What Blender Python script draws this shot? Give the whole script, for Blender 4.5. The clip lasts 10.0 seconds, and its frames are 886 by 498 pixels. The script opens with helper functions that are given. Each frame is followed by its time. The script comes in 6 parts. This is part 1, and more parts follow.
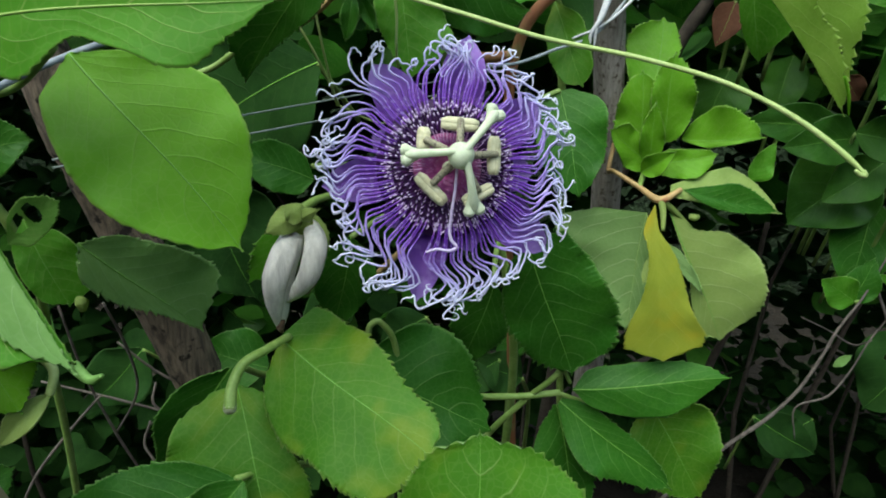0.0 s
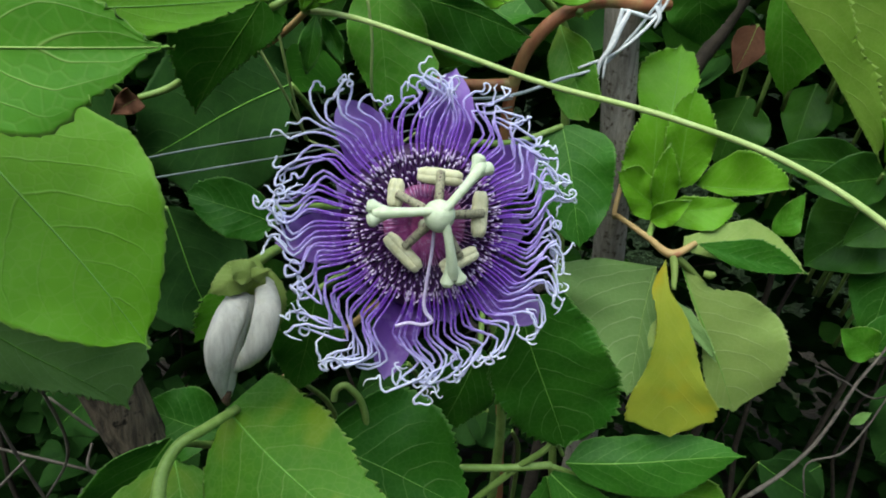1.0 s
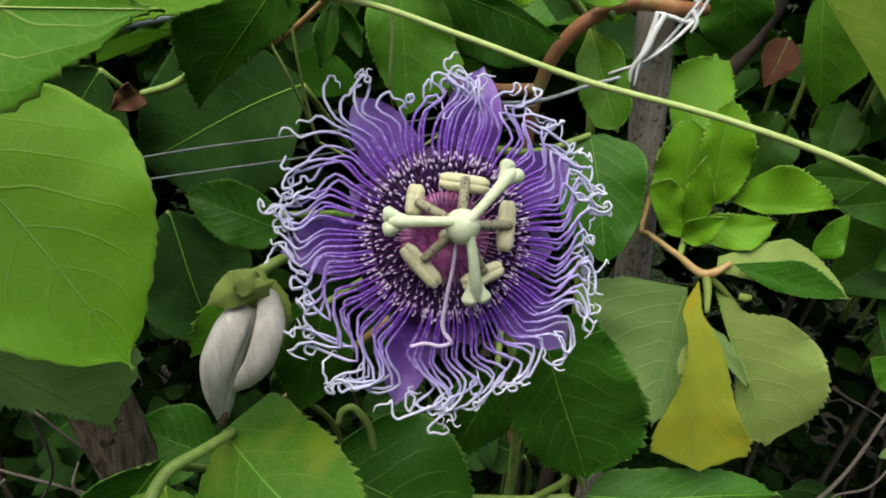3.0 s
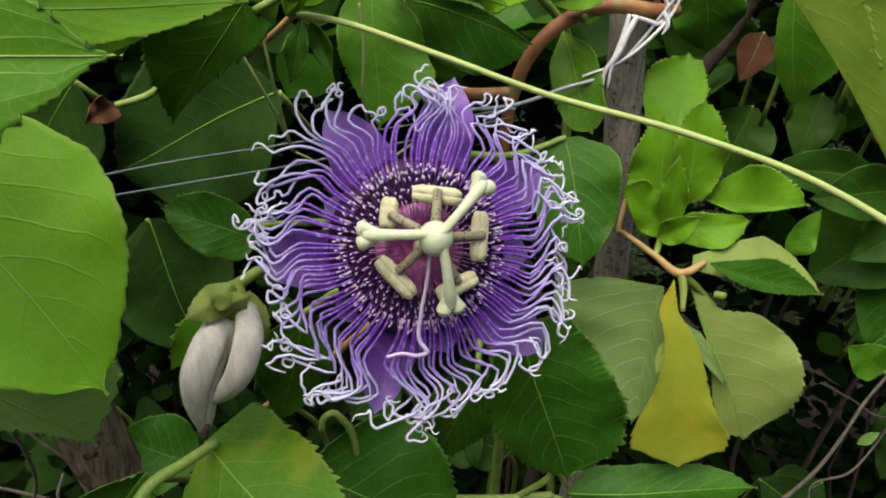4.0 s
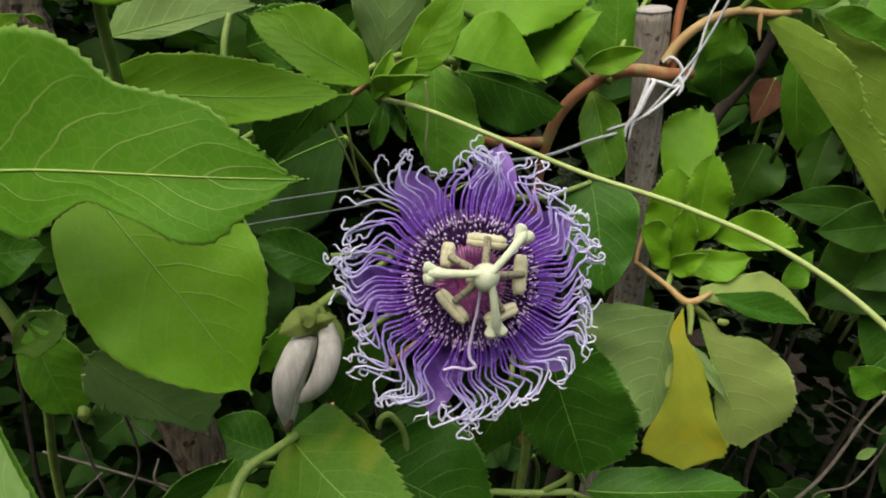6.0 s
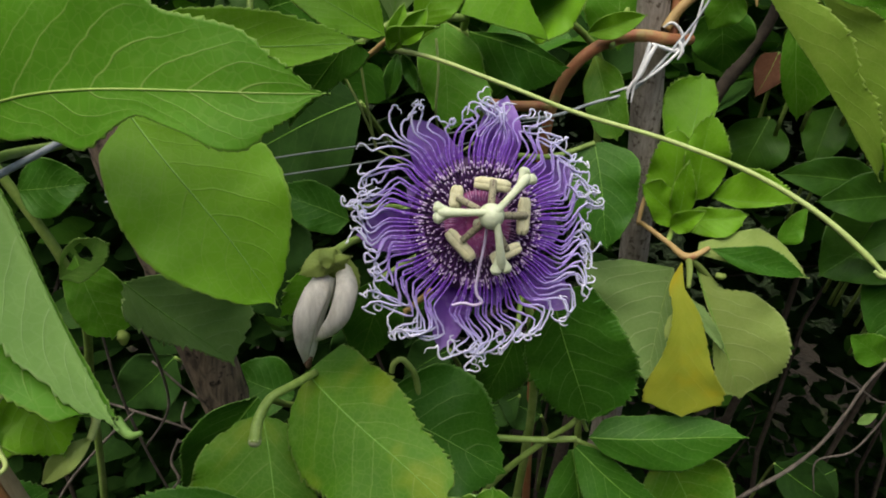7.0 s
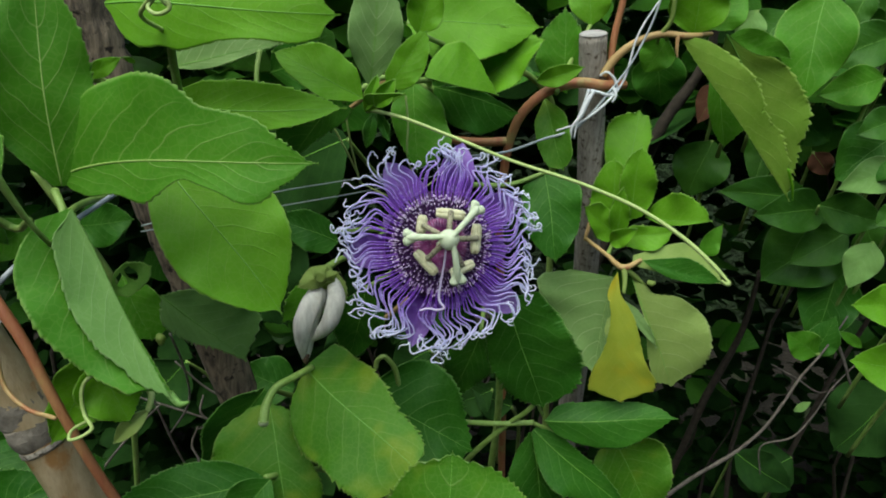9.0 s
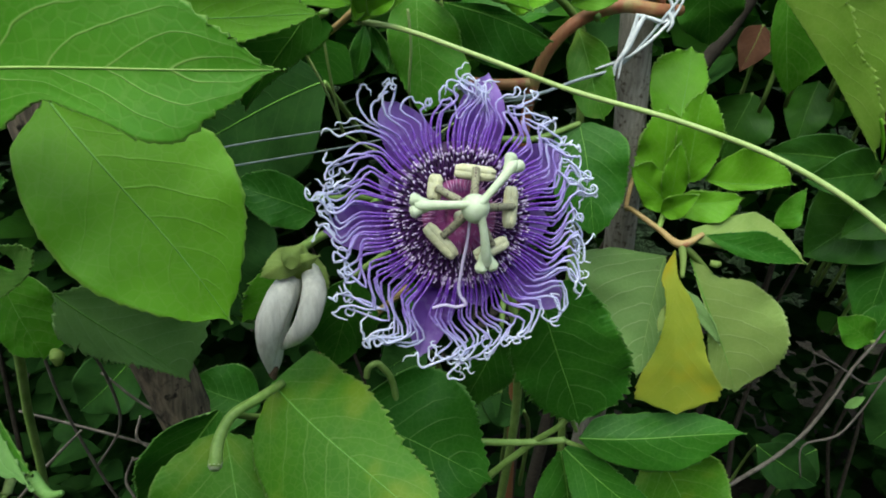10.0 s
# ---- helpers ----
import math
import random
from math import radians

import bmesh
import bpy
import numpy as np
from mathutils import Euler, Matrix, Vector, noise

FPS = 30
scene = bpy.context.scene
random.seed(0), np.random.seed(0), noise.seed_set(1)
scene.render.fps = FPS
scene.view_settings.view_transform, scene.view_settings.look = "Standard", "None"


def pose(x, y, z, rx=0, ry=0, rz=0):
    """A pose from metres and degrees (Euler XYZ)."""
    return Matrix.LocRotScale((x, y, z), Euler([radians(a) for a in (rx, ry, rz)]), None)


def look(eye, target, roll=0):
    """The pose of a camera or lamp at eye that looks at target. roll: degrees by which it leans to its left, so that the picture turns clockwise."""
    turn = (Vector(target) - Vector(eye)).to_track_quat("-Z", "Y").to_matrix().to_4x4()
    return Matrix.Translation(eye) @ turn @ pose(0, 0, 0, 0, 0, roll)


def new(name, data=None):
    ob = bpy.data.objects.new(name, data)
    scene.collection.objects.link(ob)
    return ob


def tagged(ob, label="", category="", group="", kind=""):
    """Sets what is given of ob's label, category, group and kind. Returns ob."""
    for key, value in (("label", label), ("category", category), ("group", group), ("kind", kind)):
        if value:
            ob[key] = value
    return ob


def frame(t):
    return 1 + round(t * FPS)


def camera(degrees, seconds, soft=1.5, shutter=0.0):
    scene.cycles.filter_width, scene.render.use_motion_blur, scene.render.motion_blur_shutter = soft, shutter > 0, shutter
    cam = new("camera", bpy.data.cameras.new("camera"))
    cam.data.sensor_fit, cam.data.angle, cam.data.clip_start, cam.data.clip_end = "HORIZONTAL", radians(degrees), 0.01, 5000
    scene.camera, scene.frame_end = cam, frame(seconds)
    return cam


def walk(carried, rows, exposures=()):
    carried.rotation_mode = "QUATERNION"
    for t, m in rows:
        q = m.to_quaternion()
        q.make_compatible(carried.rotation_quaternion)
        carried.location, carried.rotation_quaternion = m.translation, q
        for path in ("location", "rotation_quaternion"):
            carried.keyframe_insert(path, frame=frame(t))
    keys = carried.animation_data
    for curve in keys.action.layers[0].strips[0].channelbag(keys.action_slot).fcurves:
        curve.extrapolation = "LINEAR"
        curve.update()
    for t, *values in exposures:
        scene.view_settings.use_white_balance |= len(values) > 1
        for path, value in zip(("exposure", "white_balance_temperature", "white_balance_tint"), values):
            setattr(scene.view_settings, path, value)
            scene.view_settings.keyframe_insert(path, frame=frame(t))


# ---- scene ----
cam = camera(63.6, 10.0, soft=1.9)
METRES, EYE, TILT, LEAN, TURN = 0.325, 1.0, -18.0, 0.0, 0.0
ROWS = [
    (0.0, 0.0, 0.0, 0.0, 0.0, 0.0, -0.0),
    (0.5, -0.0356, 0.0552, 0.0367, 0.84, 0.82, -0.88),
    (1.0, 0.0194, 0.0993, 0.0545, 0.09, 0.08, -1.93),
    (1.5, 0.0233, 0.1255, 0.0457, 0.94, 1.22, -2.19),
    (2.0, 0.0174, 0.1385, 0.059, 1.02, 1.67, -3.2),
    (3.5, 0.0025, 0.1405, 0.0601, -0.27, 1.14, -2.99),
    (4.0, 0.0169, 0.1411, 0.0682, -0.41, 0.45, -2.15),
    (4.5, 0.0259, 0.1384, 0.0642, -0.36, 0.16, -2.03),
    (5.0, 0.0226, 0.0974, 0.0929, 0.15, 0.97, -2.57),
    (5.5, 0.0229, 0.0484, 0.1007, 0.64, 1.16, -2.71),
    (7.0, 0.0021, -0.0209, 0.0424, 2.47, 0.46, -3.65),
    (7.5, -0.0333, -0.0706, 0.0059, 3.63, 0.81, -3.76),
    (8.0, -0.0734, -0.1376, 0.0307, 4.1, 1.4, -4.38),
    (8.5, -0.0003, -0.1707, 0.0631, 2.47, 1.78, -2.74),
    (9.0, 0.0408, -0.1842, 0.0536, 2.28, 1.03, -2.86),
    (9.5, 0.0229, -0.0893, 0.0629, 1.04, 0.3, -2.23),
    (10.0, -0.0082, 0.0462, 0.0546, 0.05, -0.9, -2.4),
]
EXPOSURES = [(0.0, 1.24, 6300, -5), (2.0, 1.16, 6600, -6), (3.5, 1.16, 7500, 6), (5.0, 1.22, 7600, 8), (5.5, 1.12, 7600, 8), (7.0, 1.02, 7400, 6), (8.0, 1.10, 6900, -2), (9.0, 1.02, 6600, -7), (10.0, 1.20, 6400, -9)]
BETWEEN = [
    (0.2, look((-0.0033, 0.0101, 1.0021), (-0.0210, 1.9177, 0.4017), 0.25)),
    (0.7, look((-0.0074, 0.0271, 1.0035), (-0.0519, 1.9399, 0.4213), 1.35)),
    (1.2, look((0.0121, 0.0434, 1.0083), (0.0205, 1.9462, 0.3927), 1.57)),
    (1.7, look((0.0056, 0.0471, 1.0065), (-0.0481, 1.9560, 0.4120), 1.94)),
    (5.2, look((0.0083, 0.0335, 1.0230), (-0.0149, 1.9618, 0.4928), 2.66)),
    (8.7, look((0.0058, -0.0501, 1.0370), (-0.1077, 1.8690, 0.4852), 2.04)),
    (9.2, look((0.0169, -0.0409, 1.0342), (-0.0519, 1.8673, 0.4393), 1.83)),
    (9.7, look((0.0056, -0.0025, 1.0237), (-0.0210, 1.8902, 0.3780), 1.78)),
    (8.2, look((-0.0160, -0.0410, 1.0260), (-0.1390, 1.8680, 0.4420), 3.50)),
    (2.2, look((0.008, 0.050, 1.003), (-0.036, 1.966, 0.431), 2.8)),
    (3.3, look((0.001, 0.051, 1.002), (-0.003, 1.965, 0.422), 3.2)),
    (5.7, look((-0.003, 0.021, 1.026), (-0.036, 1.932, 0.439), 2.9)),
    (6.8, look((0.001, 0.003, 1.024), (-0.077, 1.908, 0.419), 2.7)),
]
POSES = [(t, pose(0, 0, EYE, TILT, LEAN, TURN) @ pose(METRES * x, METRES * y, METRES * z, 90 + pitch, roll, yaw)) for t, x, y, z, yaw, pitch, roll in ROWS]
walk(cam, sorted(POSES + BETWEEN, key=lambda row: row[0]), EXPOSURES)


# ---- daylight: bright overcast sky, soft high sun ----
SUN_UP, SUN_TURN = 64.0, 205.0
world = bpy.data.worlds.new("sky")
scene.world = world
world.use_nodes = True
sky = world.node_tree.nodes.new("ShaderNodeTexSky")
sky.sky_type = "NISHITA"
sky.sun_disc = False
sky.sun_elevation, sky.sun_rotation = radians(SUN_UP), radians(SUN_TURN)
sky.air_density, sky.dust_density = 1.0, 3.0
background = world.node_tree.nodes["Background"]
background.inputs["Strength"].default_value = 0.110
world.node_tree.links.new(sky.outputs["Color"], background.inputs["Color"])
sun = new("sun", bpy.data.lights.new("sun", "SUN"))
sun.data.energy, sun.data.angle, sun.data.color = 1.6, radians(70), (1.0, 0.98, 0.92)
sun.matrix_world = look((0, 0, 5), (math.cos(radians(SUN_UP)) * -math.sin(radians(SUN_TURN)), -math.cos(radians(SUN_UP)) * math.cos(radians(SUN_TURN)), 5 - math.sin(radians(SUN_UP))))

# ---- materials ----


def material(name):
    m = bpy.data.materials.new(name)
    m.use_nodes = True
    t = m.node_tree
    return m, t, t.nodes["Principled BSDF"]


def node(t, kind, **values):
    n = t.nodes.new(kind)
    for key, value in values.items():
        n.inputs[key].default_value = value
    return n


def calc(t, op, a, b=0.0, c=0.0):
    n = t.nodes.new("ShaderNodeMath")
    n.operation = op
    for k, v in enumerate((a, b, c)):
        if isinstance(v, (int, float)):
            n.inputs[k].default_value = v
        else:
            t.links.new(v, n.inputs[k])
    return n.outputs[0]


def blend(t, fac, a, b):
    n = t.nodes.new("ShaderNodeMix")
    n.data_type = "RGBA"
    for k, v in ((0, fac), (6, a), (7, b)):
        if isinstance(v, (int, float)):
            n.inputs[k].default_value = v
        elif isinstance(v, tuple):
            n.inputs[k].default_value = (*v, 1.0)[:4]
        else:
            t.links.new(v, n.inputs[k])
    return n.outputs[2]


def grain(t, scale, detail=4.0, rough=0.6, stretch=None):
    """Noise in metres of the object's own space."""
    co = t.nodes.new("ShaderNodeTexCoord").outputs["Object"]
    if stretch:
        mp = t.nodes.new("ShaderNodeMapping")
        mp.inputs["Scale"].default_value = stretch
        t.links.new(co, mp.inputs["Vector"])
        co = mp.outputs["Vector"]
    n = node(t, "ShaderNodeTexNoise", Scale=scale, Detail=detail, Roughness=rough)
    t.links.new(co, n.inputs["Vector"])
    return n.outputs["Fac"]


def band(t, value, low, high):
    n = t.nodes.new("ShaderNodeMapRange")
    n.interpolation_type = "SMOOTHSTEP"
    n.inputs["From Min"].default_value, n.inputs["From Max"].default_value = low, high
    t.links.new(value, n.inputs["Value"])
    return n.outputs["Result"]


def relief(t, bsdf, height, strength, distance):
    b = node(t, "ShaderNodeBump", Strength=strength, Distance=distance)
    t.links.new(height, b.inputs["Height"])
    t.links.new(b.outputs["Normal"], bsdf.inputs["Normal"])


def leaf_material(name, dark, light, vein, rough=0.48, glow=0.34, veins=0.30, blotch=None, gloss=0.20, lift=0.34):
    """A leaf: two tones of mottling, side veins that run forward from the midrib, light that shines through."""
    m, t, bsdf = material(name)
    uv = t.nodes.new("ShaderNodeUVMap")
    sep = t.nodes.new("ShaderNodeSeparateXYZ")
    t.links.new(uv.outputs["UV"], sep.inputs[0])
    s, v = sep.outputs["X"], calc(t, "ABSOLUTE", sep.outputs["Y"])
    wob = grain(t, 55, 3)
    run = calc(t, "ADD", calc(t, "MULTIPLY", s, 7.5), calc(t, "MULTIPLY", calc(t, "POWER", v, 1.3), -2.6))
    run = calc(t, "ADD", run, calc(t, "MULTIPLY", wob, 0.9))
    saw = calc(t, "ABSOLUTE", calc(t, "SUBTRACT", calc(t, "FRACT", run), 0.5))
    line = calc(t, "SUBTRACT", 1.0, band(t, saw, 0.0, 0.05))
    line = calc(t, "MULTIPLY", line, calc(t, "SUBTRACT", 1.0, band(t, v, 0.45, 0.98)))
    net = node(t, "ShaderNodeTexVoronoi", Scale=420.0)
    net.feature = "DISTANCE_TO_EDGE"
    t.links.new(t.nodes.new("ShaderNodeTexCoord").outputs["Object"], net.inputs["Vector"])
    mesh_lines = calc(t, "SUBTRACT", 1.0, band(t, net.outputs["Distance"], 0.0, 0.12))
    info = t.nodes.new("ShaderNodeObjectInfo")
    big, fine = grain(t, 32, 3), grain(t, 260, 4)
    mix = band(t, calc(t, "ADD", calc(t, "MULTIPLY", big, 0.8), calc(t, "MULTIPLY", fine, 0.25)), 0.32, 0.72)
    mix = calc(t, "ADD", calc(t, "MULTIPLY", mix, 0.8), calc(t, "MULTIPLY", info.outputs["Random"], 0.2))
    col = blend(t, mix, dark, light)
    if blotch:
        col = blend(t, calc(t, "MULTIPLY", band(t, grain(t, 48, 2), 0.5, 0.68), 0.8), col, blotch)
    speck = calc(t, "MULTIPLY", band(t, grain(t, 170, 2), 0.72, 0.77), 0.5)
    col = blend(t, speck, col, tuple(0.55 * a for a in light))
    col = blend(t, calc(t, "MULTIPLY", line, veins), col, vein)
    col = blend(t, calc(t, "MULTIPLY", mesh_lines, 0.10), col, vein)
    col = blend(t, calc(t, "MULTIPLY", band(t, v, 0.955, 0.995), 0.4), col, vein)
    t.links.new(col, bsdf.inputs["Base Color"])
    bsdf.inputs["Specular IOR Level"].default_value = gloss
    t.links.new(calc(t, "ADD", rough - 0.08, calc(t, "MULTIPLY", big, 0.18)), bsdf.inputs["Roughness"])
    pillow = calc(t, "MULTIPLY", band(t, saw, 0.0, 0.5), 0.22)
    height = calc(t, "ADD", calc(t, "ADD", pillow, calc(t, "MULTIPLY", line, -0.55)), calc(t, "MULTIPLY", mesh_lines, -0.10))
    height = calc(t, "ADD", height, calc(t, "MULTIPLY", fine, 0.6))
    relief(t, bsdf, height, lift, 0.0005)
    through_light = t.nodes.new("ShaderNodeBsdfTranslucent")
    t.links.new(blend(t, 0.5, col, (light[0] * 1.3, light[1] * 1.2, light[2] * 0.5)), through_light.inputs["Color"])
    both = t.nodes.new("ShaderNodeMixShader")
    both.inputs["Fac"].default_value = glow
    t.links.new(bsdf.outputs[0], both.inputs[1])
    t.links.new(through_light.outputs[0], both.inputs[2])
    t.links.new(both.outputs[0], t.nodes["Material Output"].inputs["Surface"])
    return m


def plain_material(name, a, b, scale=120, rough=0.6, bump=0.3, deep=0.0004, stretch=None, third=None, gloss=0.4, glow=0.0):
    m, t, bsdf = material(name)
    big, fine = grain(t, scale, 5, 0.65, stretch), grain(t, scale * 6, 3, 0.6, stretch)
    col = blend(t, band(t, big, 0.3, 0.7), a, b)
    if third:
        col = blend(t, band(t, grain(t, scale * 0.45, 4), 0.56, 0.66), col, third)
    col = blend(t, calc(t, "MULTIPLY", band(t, fine, 0.45, 0.75), 0.25), col, tuple(0.5 * c for c in a))
    t.links.new(col, bsdf.inputs["Base Color"])
    bsdf.inputs["Roughness"].default_value = rough
    bsdf.inputs["Specular IOR Level"].default_value = gloss
    relief(t, bsdf, calc(t, "ADD", big, calc(t, "MULTIPLY", fine, 0.5)), bump, deep)
    if glow:
        thin = t.nodes.new("ShaderNodeBsdfTranslucent")
        t.links.new(col, thin.inputs["Color"])
        both = t.nodes.new("ShaderNodeMixShader")
        both.inputs["Fac"].default_value = glow
        t.links.new(bsdf.outputs[0], both.inputs[1])
        t.links.new(thin.outputs[0], both.inputs[2])
        t.links.new(both.outputs[0], t.nodes["Material Output"].inputs["Surface"])
    return m


PALE_VEIN = (0.30, 0.42, 0.12)
FRESH = leaf_material("fresh_leaf", (0.105, 0.285, 0.010), (0.155, 0.38, 0.017), PALE_VEIN, veins=0.16)
GREEN = leaf_material("green_leaf", (0.055, 0.20, 0.009), (0.095, 0.285, 0.016), PALE_VEIN)
VEINED = leaf_material("veined_leaf", (0.055, 0.195, 0.010), (0.092, 0.27, 0.017), PALE_VEIN, veins=0.55)
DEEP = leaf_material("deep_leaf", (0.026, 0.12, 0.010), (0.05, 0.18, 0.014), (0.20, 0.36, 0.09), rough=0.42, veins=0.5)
MOTTLED = leaf_material("mottled_leaf", (0.050, 0.17, 0.009), (0.09, 0.24, 0.014), PALE_VEIN, blotch=(0.19, 0.29, 0.022))
LIME = leaf_material("lime_leaf", (0.16, 0.31, 0.03), (0.24, 0.39, 0.055), (0.4, 0.5, 0.16), veins=0.25, rough=0.5)
OLIVE = leaf_material("olive_leaf", (0.10, 0.25, 0.04), (0.16, 0.33, 0.06), (0.3, 0.42, 0.14), veins=0.3, rough=0.6)
UNDER = leaf_material("leaf_underside", (0.14, 0.29, 0.07), (0.20, 0.36, 0.10), (0.32, 0.45, 0.2), rough=0.6, veins=0.45, gloss=0.2)
PALE = leaf_material("pale_leaf", (0.22, 0.33, 0.08), (0.30, 0.40, 0.11), (0.42, 0.5, 0.22), rough=0.6, veins=0.5, gloss=0.2)
GREYGREEN = leaf_material("greyish_leaf", (0.16, 0.30, 0.085), (0.24, 0.39, 0.13), (0.42, 0.54, 0.26), rough=0.6, veins=0.8, gloss=0.25)
YELLOW = leaf_material("yellowing_leaf", (0.25, 0.33, 0.035), (0.37, 0.40, 0.04), (0.4, 0.42, 0.1), rough=0.5, veins=0.3, blotch=(0.44, 0.36, 0.02))
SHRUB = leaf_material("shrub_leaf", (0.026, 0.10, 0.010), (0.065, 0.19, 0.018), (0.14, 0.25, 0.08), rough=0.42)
# Near-black leaf skin: the deep shade of the hollow is put into its colour.
SHADE_LEAF = leaf_material("shade_leaf", (0.010, 0.036, 0.007), (0.024, 0.07, 0.012), (0.05, 0.09, 0.03), rough=0.7, glow=0.06, gloss=0.08)
DRY = leaf_material("dry_leaf", (0.05, 0.02, 0.012), (0.10, 0.042, 0.022), (0.2, 0.1, 0.05), rough=0.8, glow=0.1)
STEM_GREEN = plain_material("green_stem", (0.16, 0.27, 0.05), (0.25, 0.36, 0.10), 200, 0.5)
RIB = plain_material("leaf_rib", (0.13, 0.32, 0.03), (0.18, 0.40, 0.055), 200, 0.5)
PALE_RIB = plain_material("pale_rib", (0.24, 0.38, 0.08), (0.32, 0.46, 0.13), 200, 0.5)
TENDRIL_SKIN = plain_material("tendril_skin", (0.30, 0.40, 0.12), (0.38, 0.48, 0.18), 200, 0.5)
STEM_RED = plain_material("reddish_stem", (0.29, 0.095, 0.05), (0.37, 0.20, 0.085), 130, 0.5, stretch=(1, 1, 0.3), third=(0.30, 0.23, 0.09))
STEM_TAN = plain_material("tan_stem", (0.34, 0.22, 0.09), (0.42, 0.30, 0.13), 160, 0.55, third=(0.3, 0.13, 0.06))
BAMBOO = plain_material("bamboo_skin", (0.27, 0.195, 0.105), (0.42, 0.33, 0.215), 170, 0.5, 0.5, 0.0006, (1, 1, 0.3), (0.27, 0.145, 0.055))
BAMBOO_NODE = plain_material("bamboo_node", (0.10, 0.085, 0.07), (0.24, 0.21, 0.18), 150, 0.8, 0.8, 0.001, third=(0.06, 0.045, 0.035))
WOOD_GREY = plain_material("weathered_wood", (0.20, 0.175, 0.15), (0.37, 0.335, 0.30), 700, 0.85, 1.0, 0.0008, (1, 1, 0.04), (0.09, 0.07, 0.05))
WOOD_CUT = plain_material("cut_wood", (0.30, 0.28, 0.27), (0.42, 0.40, 0.40), 300, 0.85, 0.6)
WOOD_DARK = plain_material("dark_wood", (0.06, 0.048, 0.038), (0.30, 0.23, 0.17), 420, 0.9, 1.0, 0.002, (1, 1, 0.10), (0.02, 0.015, 0.012))
TWIG = plain_material("dry_twig", (0.07, 0.06, 0.052), (0.15, 0.13, 0.115), 240, 0.85, 0.8)
# Darkened copy of the twig colour, with the shade of the depths put in.
SHADE_TWIG = plain_material("shade_twig", (0.018, 0.014, 0.010), (0.045, 0.035, 0.026), 200, 0.9, 0.8)
STRING = plain_material("white_string", (0.55, 0.58, 0.62), (0.72, 0.74, 0.78), 500, 0.6, 0.5)
WIRE = plain_material("wire_steel", (0.28, 0.31, 0.35), (0.42, 0.46, 0.5), 300, 0.4, 0.4)
LINE = plain_material("nylon_line", (0.16, 0.20, 0.20), (0.26, 0.30, 0.30), 300, 0.4, 0.2)
# Soil darkened almost to black: the shade under the plants is in its colour.
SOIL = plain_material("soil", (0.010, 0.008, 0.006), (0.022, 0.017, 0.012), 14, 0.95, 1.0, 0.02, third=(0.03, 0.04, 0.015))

# ---- builders ----
LIB = {}


def link_mesh(name, verts, faces, mats, parent=None, uvs=None, slots=None, smooth=True, label=""):
    me = bpy.data.meshes.new(name)
    me.from_pydata([tuple(v) for v in verts], [], faces)
    for m in mats:
        me.materials.append(m)
    if slots is not None:
        me.polygons.foreach_set("material_index", slots)
    if smooth:
        me.polygons.foreach_set("use_smooth", [True] * len(me.polygons))
    if uvs is not None:
        layer = me.uv_layers.new(name="UVMap")
        idx = np.empty(len(me.loops), dtype=np.int32)
        me.loops.foreach_get("vertex_index", idx)
        layer.data.foreach_set("uv", np.asarray(uvs, dtype=np.float32)[idx].ravel())
    me.update()
    ob = new(name, me)
    ob.parent = parent
    if label:
        ob["label"] = label
    return ob


def thing(name, label, category, group="", at=(0, 0, 0), kind=""):
    ob = new(name)
    ob.empty_display_size = 0.01
    ob.matrix_world = Matrix.Translation(at)
    LIB[ob.name] = Vector(at)
    return tagged(ob, label, category, group, kind)


def smooth_path(points, steps):
    """A curve that passes through the points, with no overshoot where they are unevenly spaced."""
    p = np.array(points, dtype=float)
    h = np.linalg.norm(np.diff(p, axis=0), axis=1) + 1e-9
    d = np.diff(p, axis=0) / h[:, None]
    m = [d[0]] + [(d[i - 1] * h[i] + d[i] * h[i - 1]) / (h[i - 1] + h[i]) for i in range(1, len(d))] + [d[-1]]
    out = []
    for i in range(len(d)):
        for k in range(steps):
            u = k / steps
            out.append((2 * u ** 3 - 3 * u * u + 1) * p[i] + (u ** 3 - 2 * u * u + u) * h[i] * m[i] + (3 * u * u - 2 * u ** 3) * p[i + 1] + (u ** 3 - u * u) * h[i] * m[i + 1])
    out.append(p[-1])
    return np.array(out)


def tube_data(path, radii, sides, lump=0.0, seed=0):
    n = len(path)
    radii = np.interp(np.linspace(0, 1, n), np.linspace(0, 1, len(radii)), radii)
    tang = np.gradient(path, axis=0)
    tang /= np.linalg.norm(tang, axis=1)[:, None] + 1e-12
    up = np.array((0.31, 0.2, 0.93)) if abs(tang[0] @ np.array((0.31, 0.2, 0.93))) < 0.9 else np.array((1.0, 0, 0))
    verts, rng = [], random.Random(seed)
    for i in range(n):
        side = np.cross(tang[i], up)
        side /= np.linalg.norm(side) + 1e-12
        up = np.cross(side, tang[i])
        r = radii[i] * (1 + lump * (rng.random() - 0.5))
        for k in range(sides):
            a = 2 * math.pi * k / sides
            verts.append(path[i] + r * (math.cos(a) * side + math.sin(a) * up) * (1 + lump * 0.5 * (rng.random() - 0.5)))
    faces = [(i * sides + k, i * sides + (k + 1) % sides, (i + 1) * sides + (k + 1) % sides, (i + 1) * sides + k) for i in range(n - 1) for k in range(sides)]
    faces.append(tuple(range(sides - 1, -1, -1)))
    faces.append(tuple((n - 1) * sides + k for k in range(sides)))
    return verts, faces


